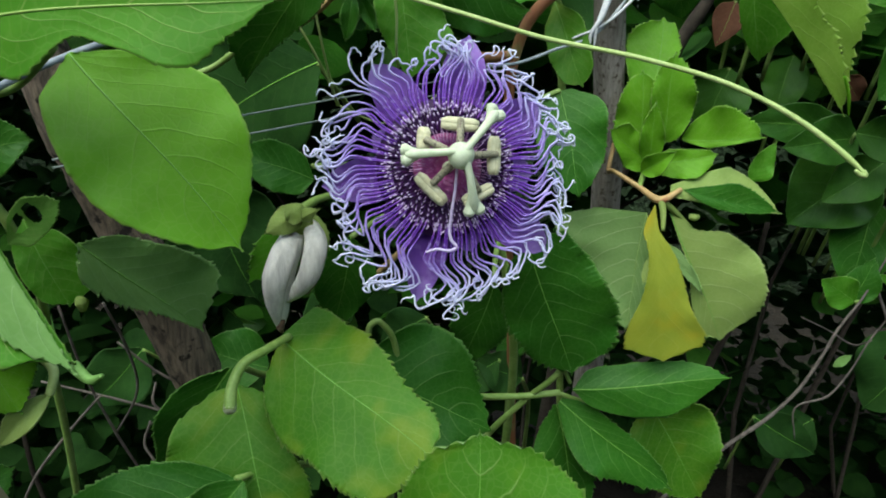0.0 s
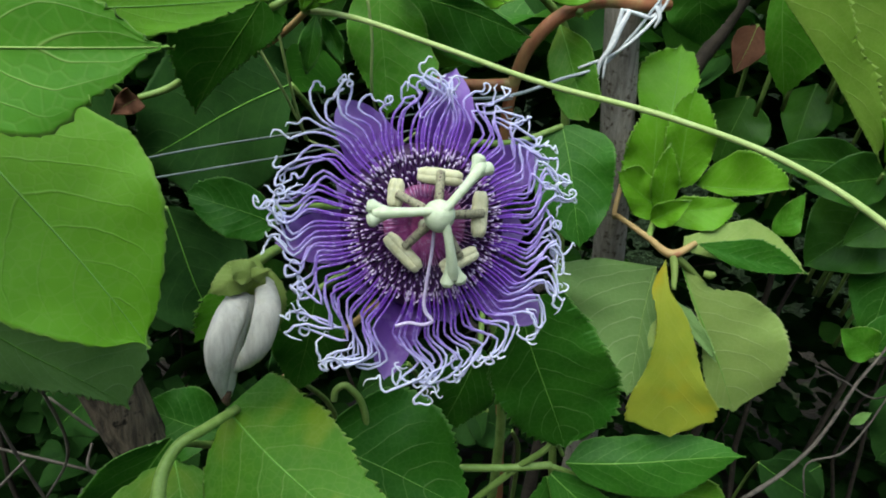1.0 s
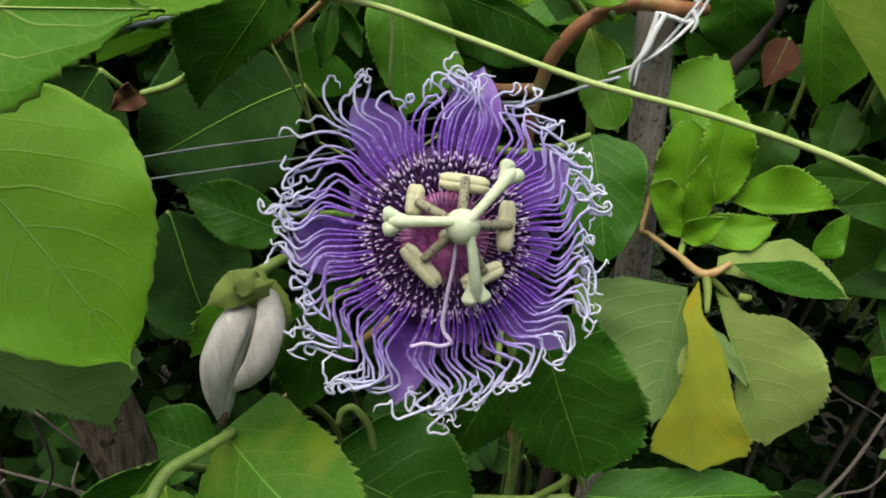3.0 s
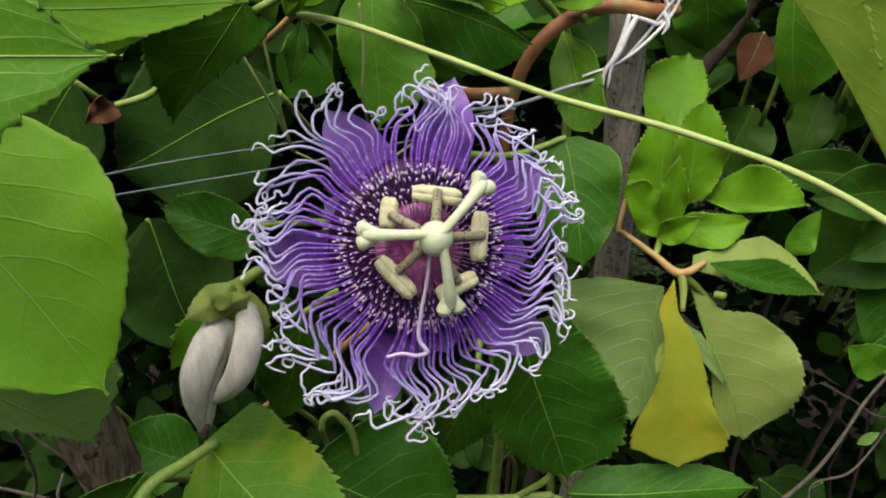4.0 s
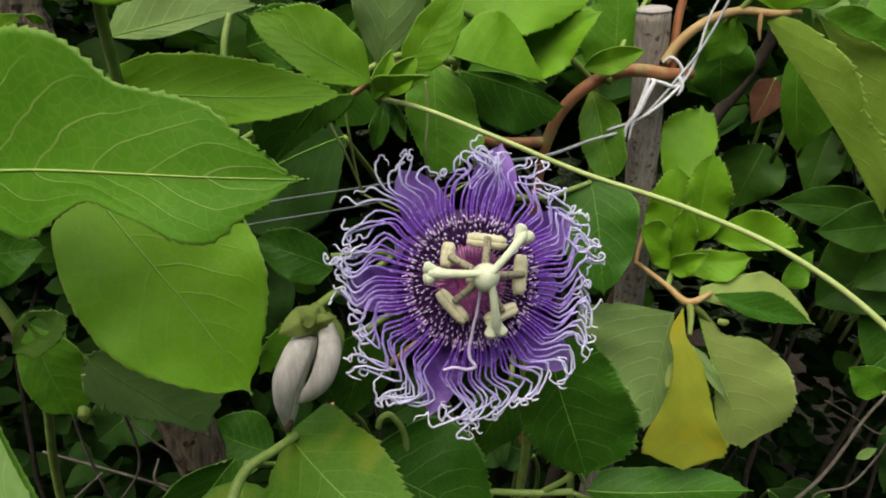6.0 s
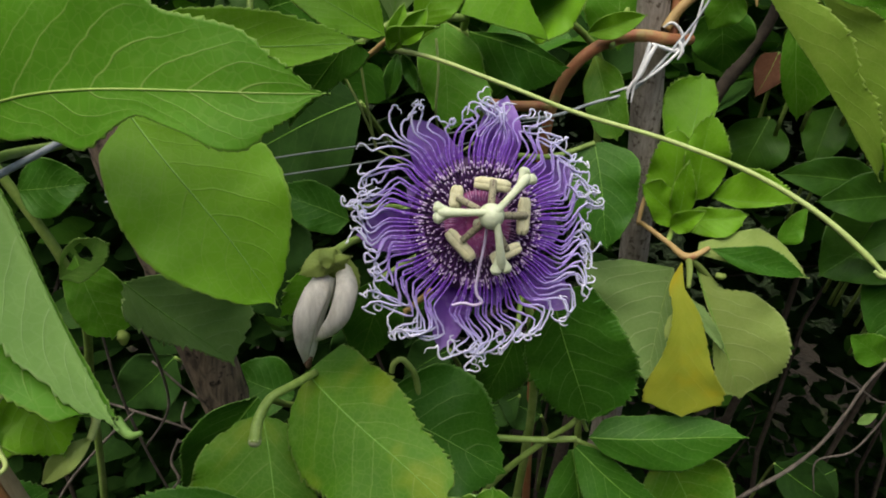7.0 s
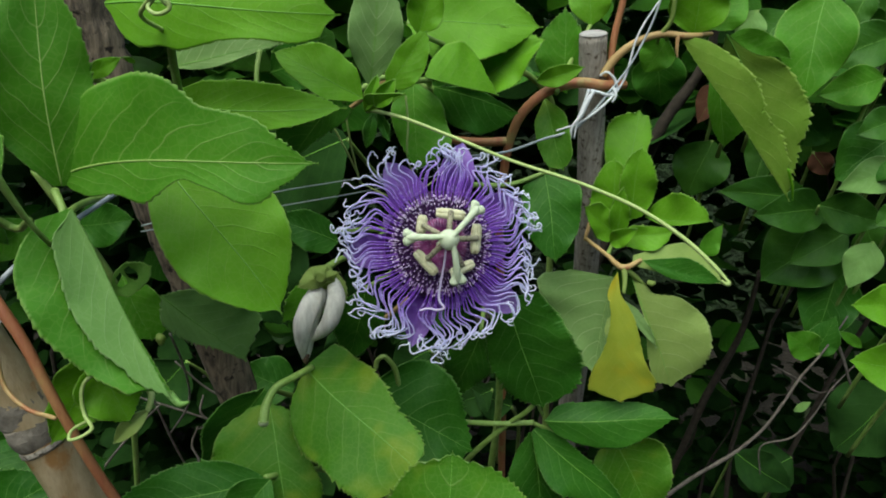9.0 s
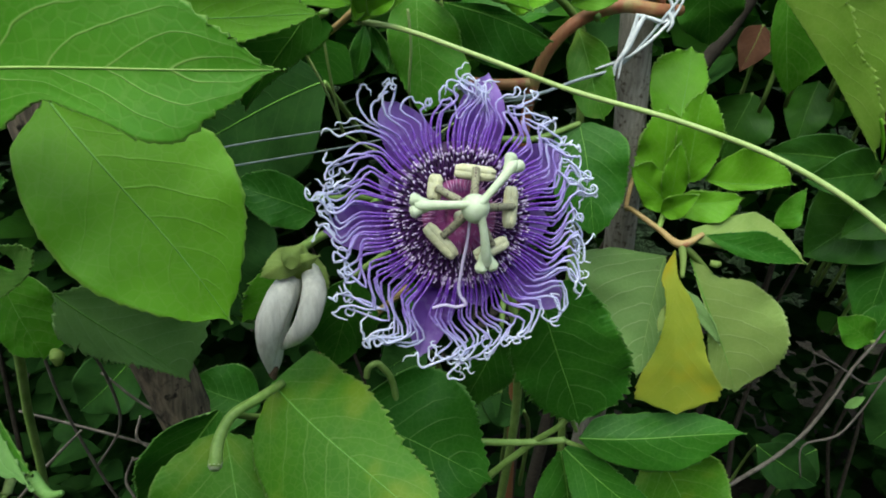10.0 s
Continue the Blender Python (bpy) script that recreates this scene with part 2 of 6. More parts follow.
def tube(name, points, radii, mat, parent=None, sides=8, steps=8, lump=0.0, seed=0, label=""):
    off = np.array(LIB[parent.name]) if parent and parent.name in LIB else np.zeros(3)
    path = smooth_path(np.array(points, dtype=float) - off, steps)
    verts, faces = tube_data(path, radii, sides, lump, seed)
    n = len(path)
    uvs = [(i // sides / (n - 1), (i % sides) / sides) for i in range(len(verts))]
    return link_mesh(name, verts, faces, [mat], parent, uvs=uvs, label=label)


SHAPES = {
    "ovate": (0.02, 0.20, 0.30, 0.34, 0.35, 0.33, 0.29, 0.23, 0.16, 0.08, 0.0),
    "lance": (0.02, 0.11, 0.17, 0.205, 0.22, 0.22, 0.20, 0.165, 0.12, 0.06, 0.0),
    "broad": (0.04, 0.28, 0.41, 0.46, 0.47, 0.45, 0.40, 0.33, 0.23, 0.12, 0.0),
    "lip": (0.0, 0.03, 0.06, 0.08, 0.09, 0.09, 0.08, 0.06, 0.04, 0.02, 0.0),
}


ACROSS = {4: (1, 0.75, 0.5, 0.25, 0, -0.25, -0.5, -0.75, -1), 6: (1, 0.94, 0.76, 0.56, 0.36, 0.16, 0, -0.16, -0.36, -0.56, -0.76, -0.94, -1)}


def blade_grid(length, left, right, bend, fold, teeth, count, wave, rows, cols, seed, hook=0.0, bow=0.0):
    """Points of a leaf blade: x along the midrib, y to the left, z up. fold: degrees by which the left and right halves rise."""
    rng = random.Random(seed)
    s = np.linspace(0, 1, rows)
    half = []
    for w in (left, right):
        w = SHAPES[w] if isinstance(w, str) else w
        y = np.interp(s, np.linspace(0, 1, len(w)), w)
        k = max(2, rows // 36)
        y = np.convolve(np.pad(y, k, mode="edge"), np.ones(2 * k + 1) / (2 * k + 1), "valid") * np.clip((1 - s) * 12, 0, 1) if len(w) > 2 else y
        half.append(np.maximum(y, 0.0))
    phase = [rng.random() * 6.28 for _ in range(6)]
    grid = np.zeros((rows, 2 * cols + 1, 3))
    uv = np.zeros((rows, 2 * cols + 1, 2))
    sag = bend * 4 * s * (1 - s) - hook * s ** 3
    sway = 0.012 * np.sin(s * 5 + phase[0]) + bow * 4 * s ** 0.6 * (1 - s)
    for j in range(2 * cols + 1):
        v = ACROSS[cols][j]
        w = half[0] if v > 0 else half[1]
        a = radians(fold[0] if v > 0 else fold[1])
        r = np.abs(v)
        width = w * r
        push = np.zeros(rows)
        lumpy = np.array([noise.noise((q * 2.6, v * 1.3, seed * 3.7)) for q in s])
        if r == 1.0 and teeth:
            saw = (s * count + phase[1] + 0.4 * np.sin(s * 17 + phase[5]) + 0.25 * np.sin(s * 43 + phase[2])) % 1.0
            tooth = np.where(saw < 0.66, saw / 0.66, (1 - saw) / 0.34) - 0.4
            lump = 0.6 + 0.4 * np.sin(s * 40 + phase[2])
            width = width + teeth * tooth * lump * np.clip(w * 12, 0, 1)
            push = teeth * 0.8 * tooth
        curl = a * (0.75 + 0.25 * r)
        grid[:, j, 0] = s + push + 0.18 * width * np.sign(0.5) * (1 - s) * 0.3
        grid[:, j, 1] = np.sign(v) * width * np.cos(curl) + sway
        grid[:, j, 2] = sag + width * np.sin(curl) + wave * r * r * w * 3 * np.sin(s * 11 + phase[3] + np.sign(v)) + 0.005 * r * np.sin(s * 26 + phase[4]) * np.clip(w * 4, 0, 1) + 0.017 * lumpy * np.clip(w * 5, 0, 1)
        uv[:, j] = np.stack([s, np.full(rows, v)], 1)
    return grid * length, uv


def leaf_faces(rows, m, start=0, flip=False):
    out = []
    for i in range(rows - 1):
        for j in range(m - 1):
            a = start + i * m + j
            q = (a, a + m, a + m + 1, a + 1)
            out.append(q[::-1] if flip else q)
    return out


def leaf(parent, base, tip, nrm, narrow, left="ovate", right=None, bend=0.04, fold=(8, 8), teeth=0.012, count=28, wave=0.045, top=None, under=None, label="", hook=0.0, rib=True, rib_skin=None, thick=0.00035, rows=132, cols=6, petiole=None, name="leaf", bow=0.0, holes=()):
    """One leaf from its base to its tip, with the side nrm up: a blade with two faces, and its midrib."""
    global LEAVES
    LEAVES += 1
    top, under = top or GREEN, under or UNDER
    right = left if right is None else right
    off = LIB[parent.name]
    b, e, n = Vector(base), Vector(tip), Vector(nrm)
    x = (e - b)
    length = x.length
    x.normalize()
    n = (n - x * n.dot(x)).normalized()
    y = n.cross(x)
    wide = [tuple(narrow * a for a in (SHAPES[w] if isinstance(w, str) else w)) for w in (left, right)]
    grid, uv = blade_grid(length, wide[0], wide[1], bend, fold, 2.2 * teeth, count, wave, rows, cols, LEAVES, hook, bow)
    m = 2 * cols + 1
    frame3 = np.array([x, y, n])
    pts = grid.reshape(-1, 3) @ frame3
    g = pts.reshape(rows, m, 3)
    nv = np.cross(np.gradient(g, axis=0), np.gradient(g, axis=1)).reshape(-1, 3)
    nv /= np.linalg.norm(nv, axis=1)[:, None] + 1e-12
    low = pts + nv * thick
    verts = np.vstack([pts, low])
    faces = leaf_faces(rows, m, 0, False) + leaf_faces(rows, m, rows * m, True)
    def eaten(q):
        u, v = np.mean([flat_uv[i % (rows * m)] for i in q], axis=0)
        return any(((u - a) / c) ** 2 + ((v - b) / d) ** 2 < 1 for a, b, c, d in holes)

    if holes:
        flat_uv = uv.reshape(-1, 2)
        faces = [q for q in faces if not eaten(q)]
    count_top = len(faces) // 2
    k = rows * m
    rim = []
    for i in range(rows - 1):
        for j in (0, m - 1):
            a, c = i * m + j, (i + 1) * m + j
            rim.append((a, a + k, c + k, c) if j == 0 else (c, c + k, a + k, a))
    faces += rim
    slots = [0] * count_top + [1] * count_top + [0] * len(rim)
    ob = link_mesh(name, verts, faces, [top, under], parent, np.vstack([uv.reshape(-1, 2)] * 2), slots, label=label)
    ob.location = b - off
    if rib:
        mid = g[:, cols][::4] + 0.0001 * np.array(n)
        v, f = tube_data(mid, (0.0040 * length, 0.0028 * length, 0.0008 * length), 6)
        v = np.array(v)
        v = v - np.outer((v - np.repeat(mid, 6, axis=0)) @ np.array(n), np.array(n)) * 0.35
        link_mesh("midrib", v, f, [rib_skin or RIB], ob)
    if petiole:
        pts_p = [Vector(p) - b for p in petiole] + [Vector((0, 0, 0))]
        v, f = tube_data(smooth_path(pts_p, 6), (0.0013, 0.0011), 7)
        link_mesh("petiole", v, f, [STEM_GREEN], ob)
    return ob


LEAVES = 0


# ---- ground and background ----


def ground_sheet():
    n, verts, faces = 60, [], []
    xs = [math.copysign(abs(u) ** 3 * 60, u) for u in np.linspace(-1, 1, n)]
    for y in xs:
        for x in xs:
            far = min(1, math.hypot(x, y) / 3)
            verts.append((x, y + 0.5, 0.03 * noise.noise((x * 3, y * 3, 0)) + 0.12 * far * noise.noise((x * 0.4, y * 0.4, 2))))
    for i in range(n - 1):
        for j in range(n - 1):
            a = i * n + j
            faces.append((a, a + 1, a + n + 1, a + n))
    return tagged(link_mesh("ground", verts, faces, [SOIL]), "soil under the climbing plants, its shade painted into the colour", "ground", kind="structure")


def added_hedge_ring():
    """Tall clipped hedges added on all sides, mostly unseen, to block the low sky."""
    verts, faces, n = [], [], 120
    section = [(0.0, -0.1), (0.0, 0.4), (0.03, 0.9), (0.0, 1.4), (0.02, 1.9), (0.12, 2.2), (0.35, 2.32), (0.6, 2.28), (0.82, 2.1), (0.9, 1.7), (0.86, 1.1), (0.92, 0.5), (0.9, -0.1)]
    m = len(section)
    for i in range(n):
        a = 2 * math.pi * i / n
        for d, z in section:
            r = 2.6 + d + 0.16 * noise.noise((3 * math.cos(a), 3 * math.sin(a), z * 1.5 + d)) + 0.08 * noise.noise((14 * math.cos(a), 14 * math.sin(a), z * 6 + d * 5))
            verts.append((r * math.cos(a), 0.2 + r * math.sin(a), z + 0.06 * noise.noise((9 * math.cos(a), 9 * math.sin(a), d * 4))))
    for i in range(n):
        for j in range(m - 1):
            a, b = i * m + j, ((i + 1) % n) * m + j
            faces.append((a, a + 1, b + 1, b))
    return tagged(link_mesh("backdrop", verts, faces, [ADDED_HEDGE]), "added hedge ring blocking low sky, shade painted into its colour", "hedge", kind="structure")


def leaf_mass(name, label, count, place, size, mats, seed, droop=0.5):
    """Many small leaves of a dense shrub, each folded along its midrib, in one mesh."""
    rng = random.Random(seed)
    verts, faces, uvs, slots = [], [], [], []
    shape = (0.0, 0.22, 0.33, 0.34, 0.24, 0.0)
    for _ in range(count):
        c = Vector(place(rng))
        length = size * rng.uniform(0.6, 1.3)
        yaw = rng.uniform(-math.pi, math.pi)
        x = Vector((math.cos(yaw), math.sin(yaw), rng.uniform(-1.2, 0.5) * droop)).normalized()
        n = Vector((rng.gauss(0, 0.5), rng.gauss(-0.45, 0.5), 0.8))
        n = (n - x * n.dot(x)).normalized()
        y = n.cross(x)
        k = len(verts)
        fold, arch = rng.uniform(0.1, 0.45), rng.uniform(-0.1, 0.2)
        for i, w in enumerate(shape):
            s = i / 5
            for v in (1, 0, -1):
                verts.append(c + length * (x * s + y * (v * w) + n * (arch * 4 * s * (1 - s) + abs(v) * w * fold)))
                uvs.append((s, v))
        slot = rng.choice(range(len(mats)))
        for i in range(5):
            for j in range(2):
                a = k + 3 * i + j
                faces.append((a, a + 3, a + 4, a + 1))
                slots.append(slot)
    return tagged(link_mesh(name, verts, faces, mats, uvs=uvs, slots=slots), label, "shrub", kind="stuff")


# Green darkened to near-black so gaps in the foliage look deeply shaded.
ADDED_HEDGE = plain_material("hedge_shade_green", (0.008, 0.02, 0.006), (0.02, 0.045, 0.012), 9, 0.8, 1.0, 0.05)
ground_sheet()
added_hedge_ring()


# The shrub's unseen upper part is added to keep sun out of the hollow.
def shrub_place(rng):
    while True:
        x, y, z = rng.uniform(-1.1, 1.3), rng.uniform(0.42, 1.7), rng.uniform(0.6, 1.85)
        if math.hypot((x - 0.1) / 1.2, (y - 1.0) / 0.62, (z - 1.15) / 0.65) > 1.0 + 0.22 * noise.noise((x * 3, y * 3, z * 3)):
            continue
        if z > 0.985 - 0.1 * (y - 0.44) + 0.05 * noise.noise((x * 5, y * 5, 0)) or (y > 0.7 and rng.random() < 0.12):
            return x, y, z


leaf_mass("background_shrub", "dense dark green shrub leaves behind vine, unseen top added for shade", 15000, shrub_place, 0.05, [SHRUB, DEEP, SHADE_LEAF, SHRUB], 11)


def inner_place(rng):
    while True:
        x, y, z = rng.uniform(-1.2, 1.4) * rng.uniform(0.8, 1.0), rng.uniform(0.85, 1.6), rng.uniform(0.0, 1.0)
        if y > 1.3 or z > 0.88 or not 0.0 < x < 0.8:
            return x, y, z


# Filler leaves whose near-black colour carries the shade of the hollow.
leaf_mass("shaded_foliage", "leaves deep inside the shrub, shade painted into their dark colour", 9000, inner_place, 0.055, [SHADE_LEAF], 12)


def twigs_behind():
    rng = random.Random(5)
    verts, faces = [], []
    for _ in range(14):
        x, y = rng.uniform(-0.6, 0.7), rng.uniform(0.75, 1.1)
        a = Vector((x, y, rng.uniform(0.3, 0.8)))
        pts = [a, a + Vector((rng.gauss(0, 0.08), rng.gauss(0, 0.05), 0.12)), a + Vector((rng.gauss(0, 0.16), rng.gauss(0, 0.08), 0.26))]
        pts.insert(0, Vector((x + rng.gauss(0, 0.05), y + rng.gauss(0, 0.03), -0.02)))
        v, f = tube_data(smooth_path(pts, 4), (0.004, 0.002, 0.0009), 5, 0.3, rng.random())
        faces += [tuple(i + len(verts) for i in q) for q in f]
        verts += v
    return tagged(link_mesh("bare_twigs", verts, faces, [SHADE_TWIG]), "bare twigs inside the shrub, shade painted into their dark colour", "twigs", kind="stuff")


twigs_behind()


# ---- the lobed vine leaf in front, on a green stem beside the bamboo cane ----
shoot = thing("vine_shoot", "lobed bright green passion vine leaf on a green stem", "vine", "vine shoots", (-0.0966, 0.1250, 0.9910))
leaf(shoot, (-0.0980, 0.1320, 0.9930), (-0.0260, 0.1220, 1.0030), (-0.1668, -0.9548, 0.2459), 1.0, (0, 0.142, 0.196, 0.233, 0.257, 0.269, 0.276, 0.283, 0.289, 0.294, 0.299, 0.3, 0.296, 0.292, 0.288, 0.275, 0.25, 0.22, 0.187, 0.182, 0.177, 0.172, 0.166, 0.158, 0.15, 0.119, 0.0884, 0.0661, 0.0487, 0.0249, 0), (0, 0.0565, 0.076, 0.0949, 0.111, 0.113, 0.111, 0.11, 0.119, 0.135, 0.152, 0.152, 0.136, 0.111, 0.0881, 0.0663, 0.0598, 0.0768, 0.0878, 0.0974, 0.11, 0.13, 0.142, 0.142, 0.143, 0.111, 0.0805, 0.0635, 0.0465, 0.0232, 0), bend=0.05, fold=(6, 4), teeth=0.005, count=44, top=VEINED, rib_skin=PALE_RIB, bow=0.028, label="broad green lobe with a pale curved midrib", name="leaf", wave=0.02)
leaf(shoot, (-0.0970, 0.1300, 0.9919), (-0.1017, 0.1350, 1.0510), (0.5175, -0.8482, 0.1128), 1.00, (0.03, 0.12, 0.2, 0.26, 0.27, 0.25, 0.22, 0.18, 0.12, 0.06, 0.0), (0.02, 0.1, 0.16, 0.19, 0.2, 0.2, 0.18, 0.15, 0.1, 0.05, 0.0), bend=0.04, teeth=0.008, count=30, top=VEINED, rib_skin=PALE_RIB, label="upright green lobe with pale veins")
leaf(shoot, (-0.0910, 0.1220, 0.9880), (-0.0600, 0.1050, 0.9460), (0.4166, -0.6932, 0.5881), 1.0, (0.0, 0.01, 0.012, 0.012, 0.01, 0.0), (0.153, 0.271, 0.335, 0.359, 0.362, 0.357, 0.349, 0.319, 0.287, 0.251, 0.205, 0.155, 0), bend=-0.03, fold=(25, 10), teeth=0.006, count=28, top=VEINED, rib=False, label="hanging lobe folded along its midrib", wave=0.02)
leaf(shoot, (-0.0890, 0.1190, 0.9880), (-0.0590, 0.1030, 0.9450), (0.3836, -0.7455, 0.5450), 1.0, (0.0, 0.01, 0.012, 0.012, 0.01, 0.0), (0, 0.129, 0.155, 0.168, 0.182, 0.192, 0.181, 0.17, 0.153, 0.106, 0.0966, 0.0455, 0), bend=-0.03, fold=(0, 16), teeth=0.007, count=24, top=UNDER, rib=False, label="pale underside of the folded lobe", wave=0.02)
tube("tip", [(-0.0609, 0.1060, 0.9453), (-0.0573, 0.1040, 0.9438), (-0.0548, 0.1030, 0.9451)], (0.0011, 0.0008, 0.0004), UNDER, shoot)
tube("stem", [(-0.1004, 0.1000, 1.0389), (-0.0995, 0.1000, 1.0227), (-0.0954, 0.1000, 1.0056), (-0.0927, 0.1070, 0.9894), (-0.0919, 0.1165, 0.9781)], (0.0014, 0.0014, 0.0011, 0.0007, 0.0006), STEM_GREEN, shoot, 9)
tube("petiole", [(-0.0927, 0.1170, 0.9779), (-0.0925, 0.1220, 0.9864), (-0.0971, 0.1270, 0.9914)], (0.0008, 0.0010, 0.0012), STEM_GREEN, shoot)
shoot2 = thing("vine_shoot", "smooth bright green passion vine leaf behind the lobed one", "vine", "vine shoots", (-0.0784, 0.1520, 0.9949))
leaf(shoot2, (-0.0780, 0.1550, 0.9930), (-0.0430, 0.1450, 0.9520), (0.3284, -0.8142, 0.4789), 1.0, (0, 0.134, 0.222, 0.304, 0.336, 0.369, 0.352, 0.326, 0.293, 0.236, 0.163, 0.0846, 0), (0, 0.189, 0.227, 0.259, 0.284, 0.301, 0.309, 0.305, 0.282, 0.235, 0.177, 0.104, 0), bend=0.05, fold=(5, 5), teeth=0.004, count=20, top=FRESH, label="smooth yellowish green blade", wave=0.02)
tube("petiole", [(-0.0814, 0.1550, 0.9942), (-0.0933, 0.1600, 0.9858), (-0.0959, 0.1300, 0.9846), (-0.0952, 0.1250, 0.9835)], (0.0011, 0.001), STEM_GREEN, shoot2)

# ---- far side of the cane ----
cane_shoot = thing("vine_shoot", "pale vine leaves hanging over the top of the bamboo cane", "vine", "vine shoots", (-0.1050, 0.1100, 1.0227))
leaf(cane_shoot, (-0.1082, 0.0850, 1.0410), (-0.1051, 0.0820, 0.9980), (0.3500, -0.5500, 0.7500), 1.00, (0.05, 0.2, 0.26, 0.28, 0.28, 0.27, 0.23, 0.17, 0.11, 0.05, 0.0), "broad", bend=0.05, fold=(10, 10), teeth=0.006, top=LIME, label="large pale green leaf")
leaf(cane_shoot, (-0.1082, 0.1150, 0.9877), (-0.1229, 0.1200, 1.0220), (0.4267, -0.8506, 0.3074), 0.98, (0.02, 0.2, 0.25, 0.25, 0.24, 0.22, 0.2, 0.17, 0.12, 0.06, 0.0), (0.02, 0.15, 0.2, 0.25, 0.28, 0.28, 0.25, 0.2, 0.14, 0.07, 0.0), top=VEINED, rib_skin=PALE_RIB, teeth=0.008)
leaf(cane_shoot, (-0.1065, 0.1300, 0.9816), (-0.1187, 0.1250, 0.9710), (0.3003, -0.9484, 0.1013), 0.97, "ovate", top=GREEN, teeth=0.012)
leaf(cane_shoot, (-0.1133, 0.1250, 0.9851), (-0.1245, 0.1280, 0.9667), (0.2277, -0.9290, -0.2918), 0.82, "ovate", top=DEEP)
tube("petiole", [(-0.0996, 0.1000, 1.0222), (-0.1048, 0.1000, 1.0216), (-0.1080, 0.1000, 1.0239)], (0.0013, 0.0012, 0.0012), STEM_GREEN, cane_shoot)
tube("petiole", [(-0.1082, 0.1150, 0.9877), (-0.1059, 0.1200, 0.9831), (-0.0925, 0.1080, 0.9885)], (0.001, 0.001, 0.0008), STEM_GREEN, cane_shoot)
tube("petiole", [(-0.1082, 0.0850, 1.0410), (-0.1036, 0.0920, 1.0414), (-0.1004, 0.1000, 1.0381)], (0.0012, 0.0012, 0.0012), STEM_GREEN, cane_shoot)
tube("tendril", [(-0.0593, 0.0400, 1.0280), (-0.0578, 0.0350, 1.0222), (-0.0590, 0.0300, 1.0151), (-0.0648, 0.0300, 1.0090), (-0.0728, 0.0350, 1.0048)], (0.0009, 0.0009, 0.0009, 0.0009, 0.0007), TENDRIL_SKIN, cane_shoot)

# ---- leaves with holes behind the cane ----
holed = thing("vine_shoot", "dull green lobed vine leaves with insect holes and dry edges", "vine", "vine shoots", (-0.1161, 0.1680, 0.9660))
leaf(holed, (-0.0900, 0.1680, 0.9470), (-0.0700, 0.1900, 0.9130), (0.8112, -0.5753, 0.1049), 1.0, (0, 0.123, 0.196, 0.228, 0.26, 0.292, 0.318, 0.333, 0.348, 0.364, 0.352, 0.168, 0), (0, 0.141, 0.166, 0.16, 0.154, 0.144, 0.119, 0.093, 0.0677, 0.0516, 0.0354, 0.019, 0), bend=0.03, teeth=0.018, top=UNDER, label="dull green blade with a notch", wave=0.02)
leaf(holed, (-0.1050, 0.1720, 0.9520), (-0.0950, 0.1680, 0.9300), (0.3529, -0.8792, 0.3202), 1.0, (0, 0.0901, 0.18, 0.27, 0.318, 0.346, 0.373, 0.4, 0.4, 0.366, 0.339, 0.337, 0.141), (0, 0.0868, 0.174, 0.21, 0.222, 0.234, 0.246, 0.25, 0.237, 0.224, 0.211, 0.136, 0), bend=0.05, teeth=0.008, top=GREEN, wave=0.02)
leaf(holed, (-0.1168, 0.1700, 0.9693), (-0.0988, 0.1720, 0.9716), (0.0811, -0.9732, 0.2150), 0.92, "broad", top=DEEP, teeth=0.01)
leaf(holed, (-0.1060, 0.1660, 0.9470), (-0.0900, 0.1630, 0.9590), (-0.1656, -0.9859, -0.0257), 1.0, (0, 0.0626, 0.125, 0.188, 0.25, 0.278, 0.284, 0.291, 0.297, 0.25, 0.201, 0.131, 0), (0, 0.0571, 0.114, 0.171, 0.191, 0.187, 0.183, 0.179, 0.173, 0.157, 0.141, 0.0848, 0), top=OLIVE, under=OLIVE, holes=((0.35, 0.4, 0.14, 0.45), (0.62, 0.35, 0.10, 0.5)), label="eaten leaf end with dry edges", rib=False, wave=0.02)
tube("stem", [(-0.1264, 0.1650, 0.9887), (-0.1170, 0.1700, 0.9673), (-0.1099, 0.1720, 0.9532), (-0.1215, 0.2000, 0.8902), (-0.1407, 0.2300, 0.7801)], (0.0013, 0.0013, 0.0012), STEM_GREEN, holed)
tube("fruit_stub", [(-0.0936, 0.1700, 0.9317), (-0.0916, 0.1680, 0.9310), (-0.0916, 0.1680, 0.9289)], (0.0006, 0.0018, 0.0008), PALE, holed)

# ---- curled leaf and red stem ----
curled = thing("vine_shoot", "yellow-green curled vine leaf behind the red stem", "vine", "vine shoots", (-0.0877, 0.1180, 0.9452))
leaf(curled, (-0.0804, 0.1130, 0.9530), (-0.0961, 0.1100, 0.9257), (0.2411, -0.9700, -0.0317), 0.84, (0.05, 0.2, 0.3, 0.33, 0.3, 0.3, 0.26, 0.2, 0.15, 0.1, 0.0), (0.05, 0.18, 0.25, 0.3, 0.3, 0.27, 0.23, 0.2, 0.12, 0.06, 0.0), bend=-0.04, fold=(20, 15), top=FRESH, teeth=0.01, wave=0.06)
leaf(curled, (-0.0844, 0.1140, 0.9491), (-0.0748, 0.1120, 0.9328), (0.4809, -0.7902, 0.3799), 1.00, "broad", fold=(20, 10), top=FRESH, wave=0.06, teeth=0.01)
leaf(curled, (-0.0719, 0.1160, 0.9346), (-0.0804, 0.1120, 0.9261), (0.1848, -0.9476, 0.2605), 0.93, "lance", bend=0.12, fold=(30, 30), top=PALE, under=PALE, teeth=0.006, label="curled pale leaf tip", rib=False)
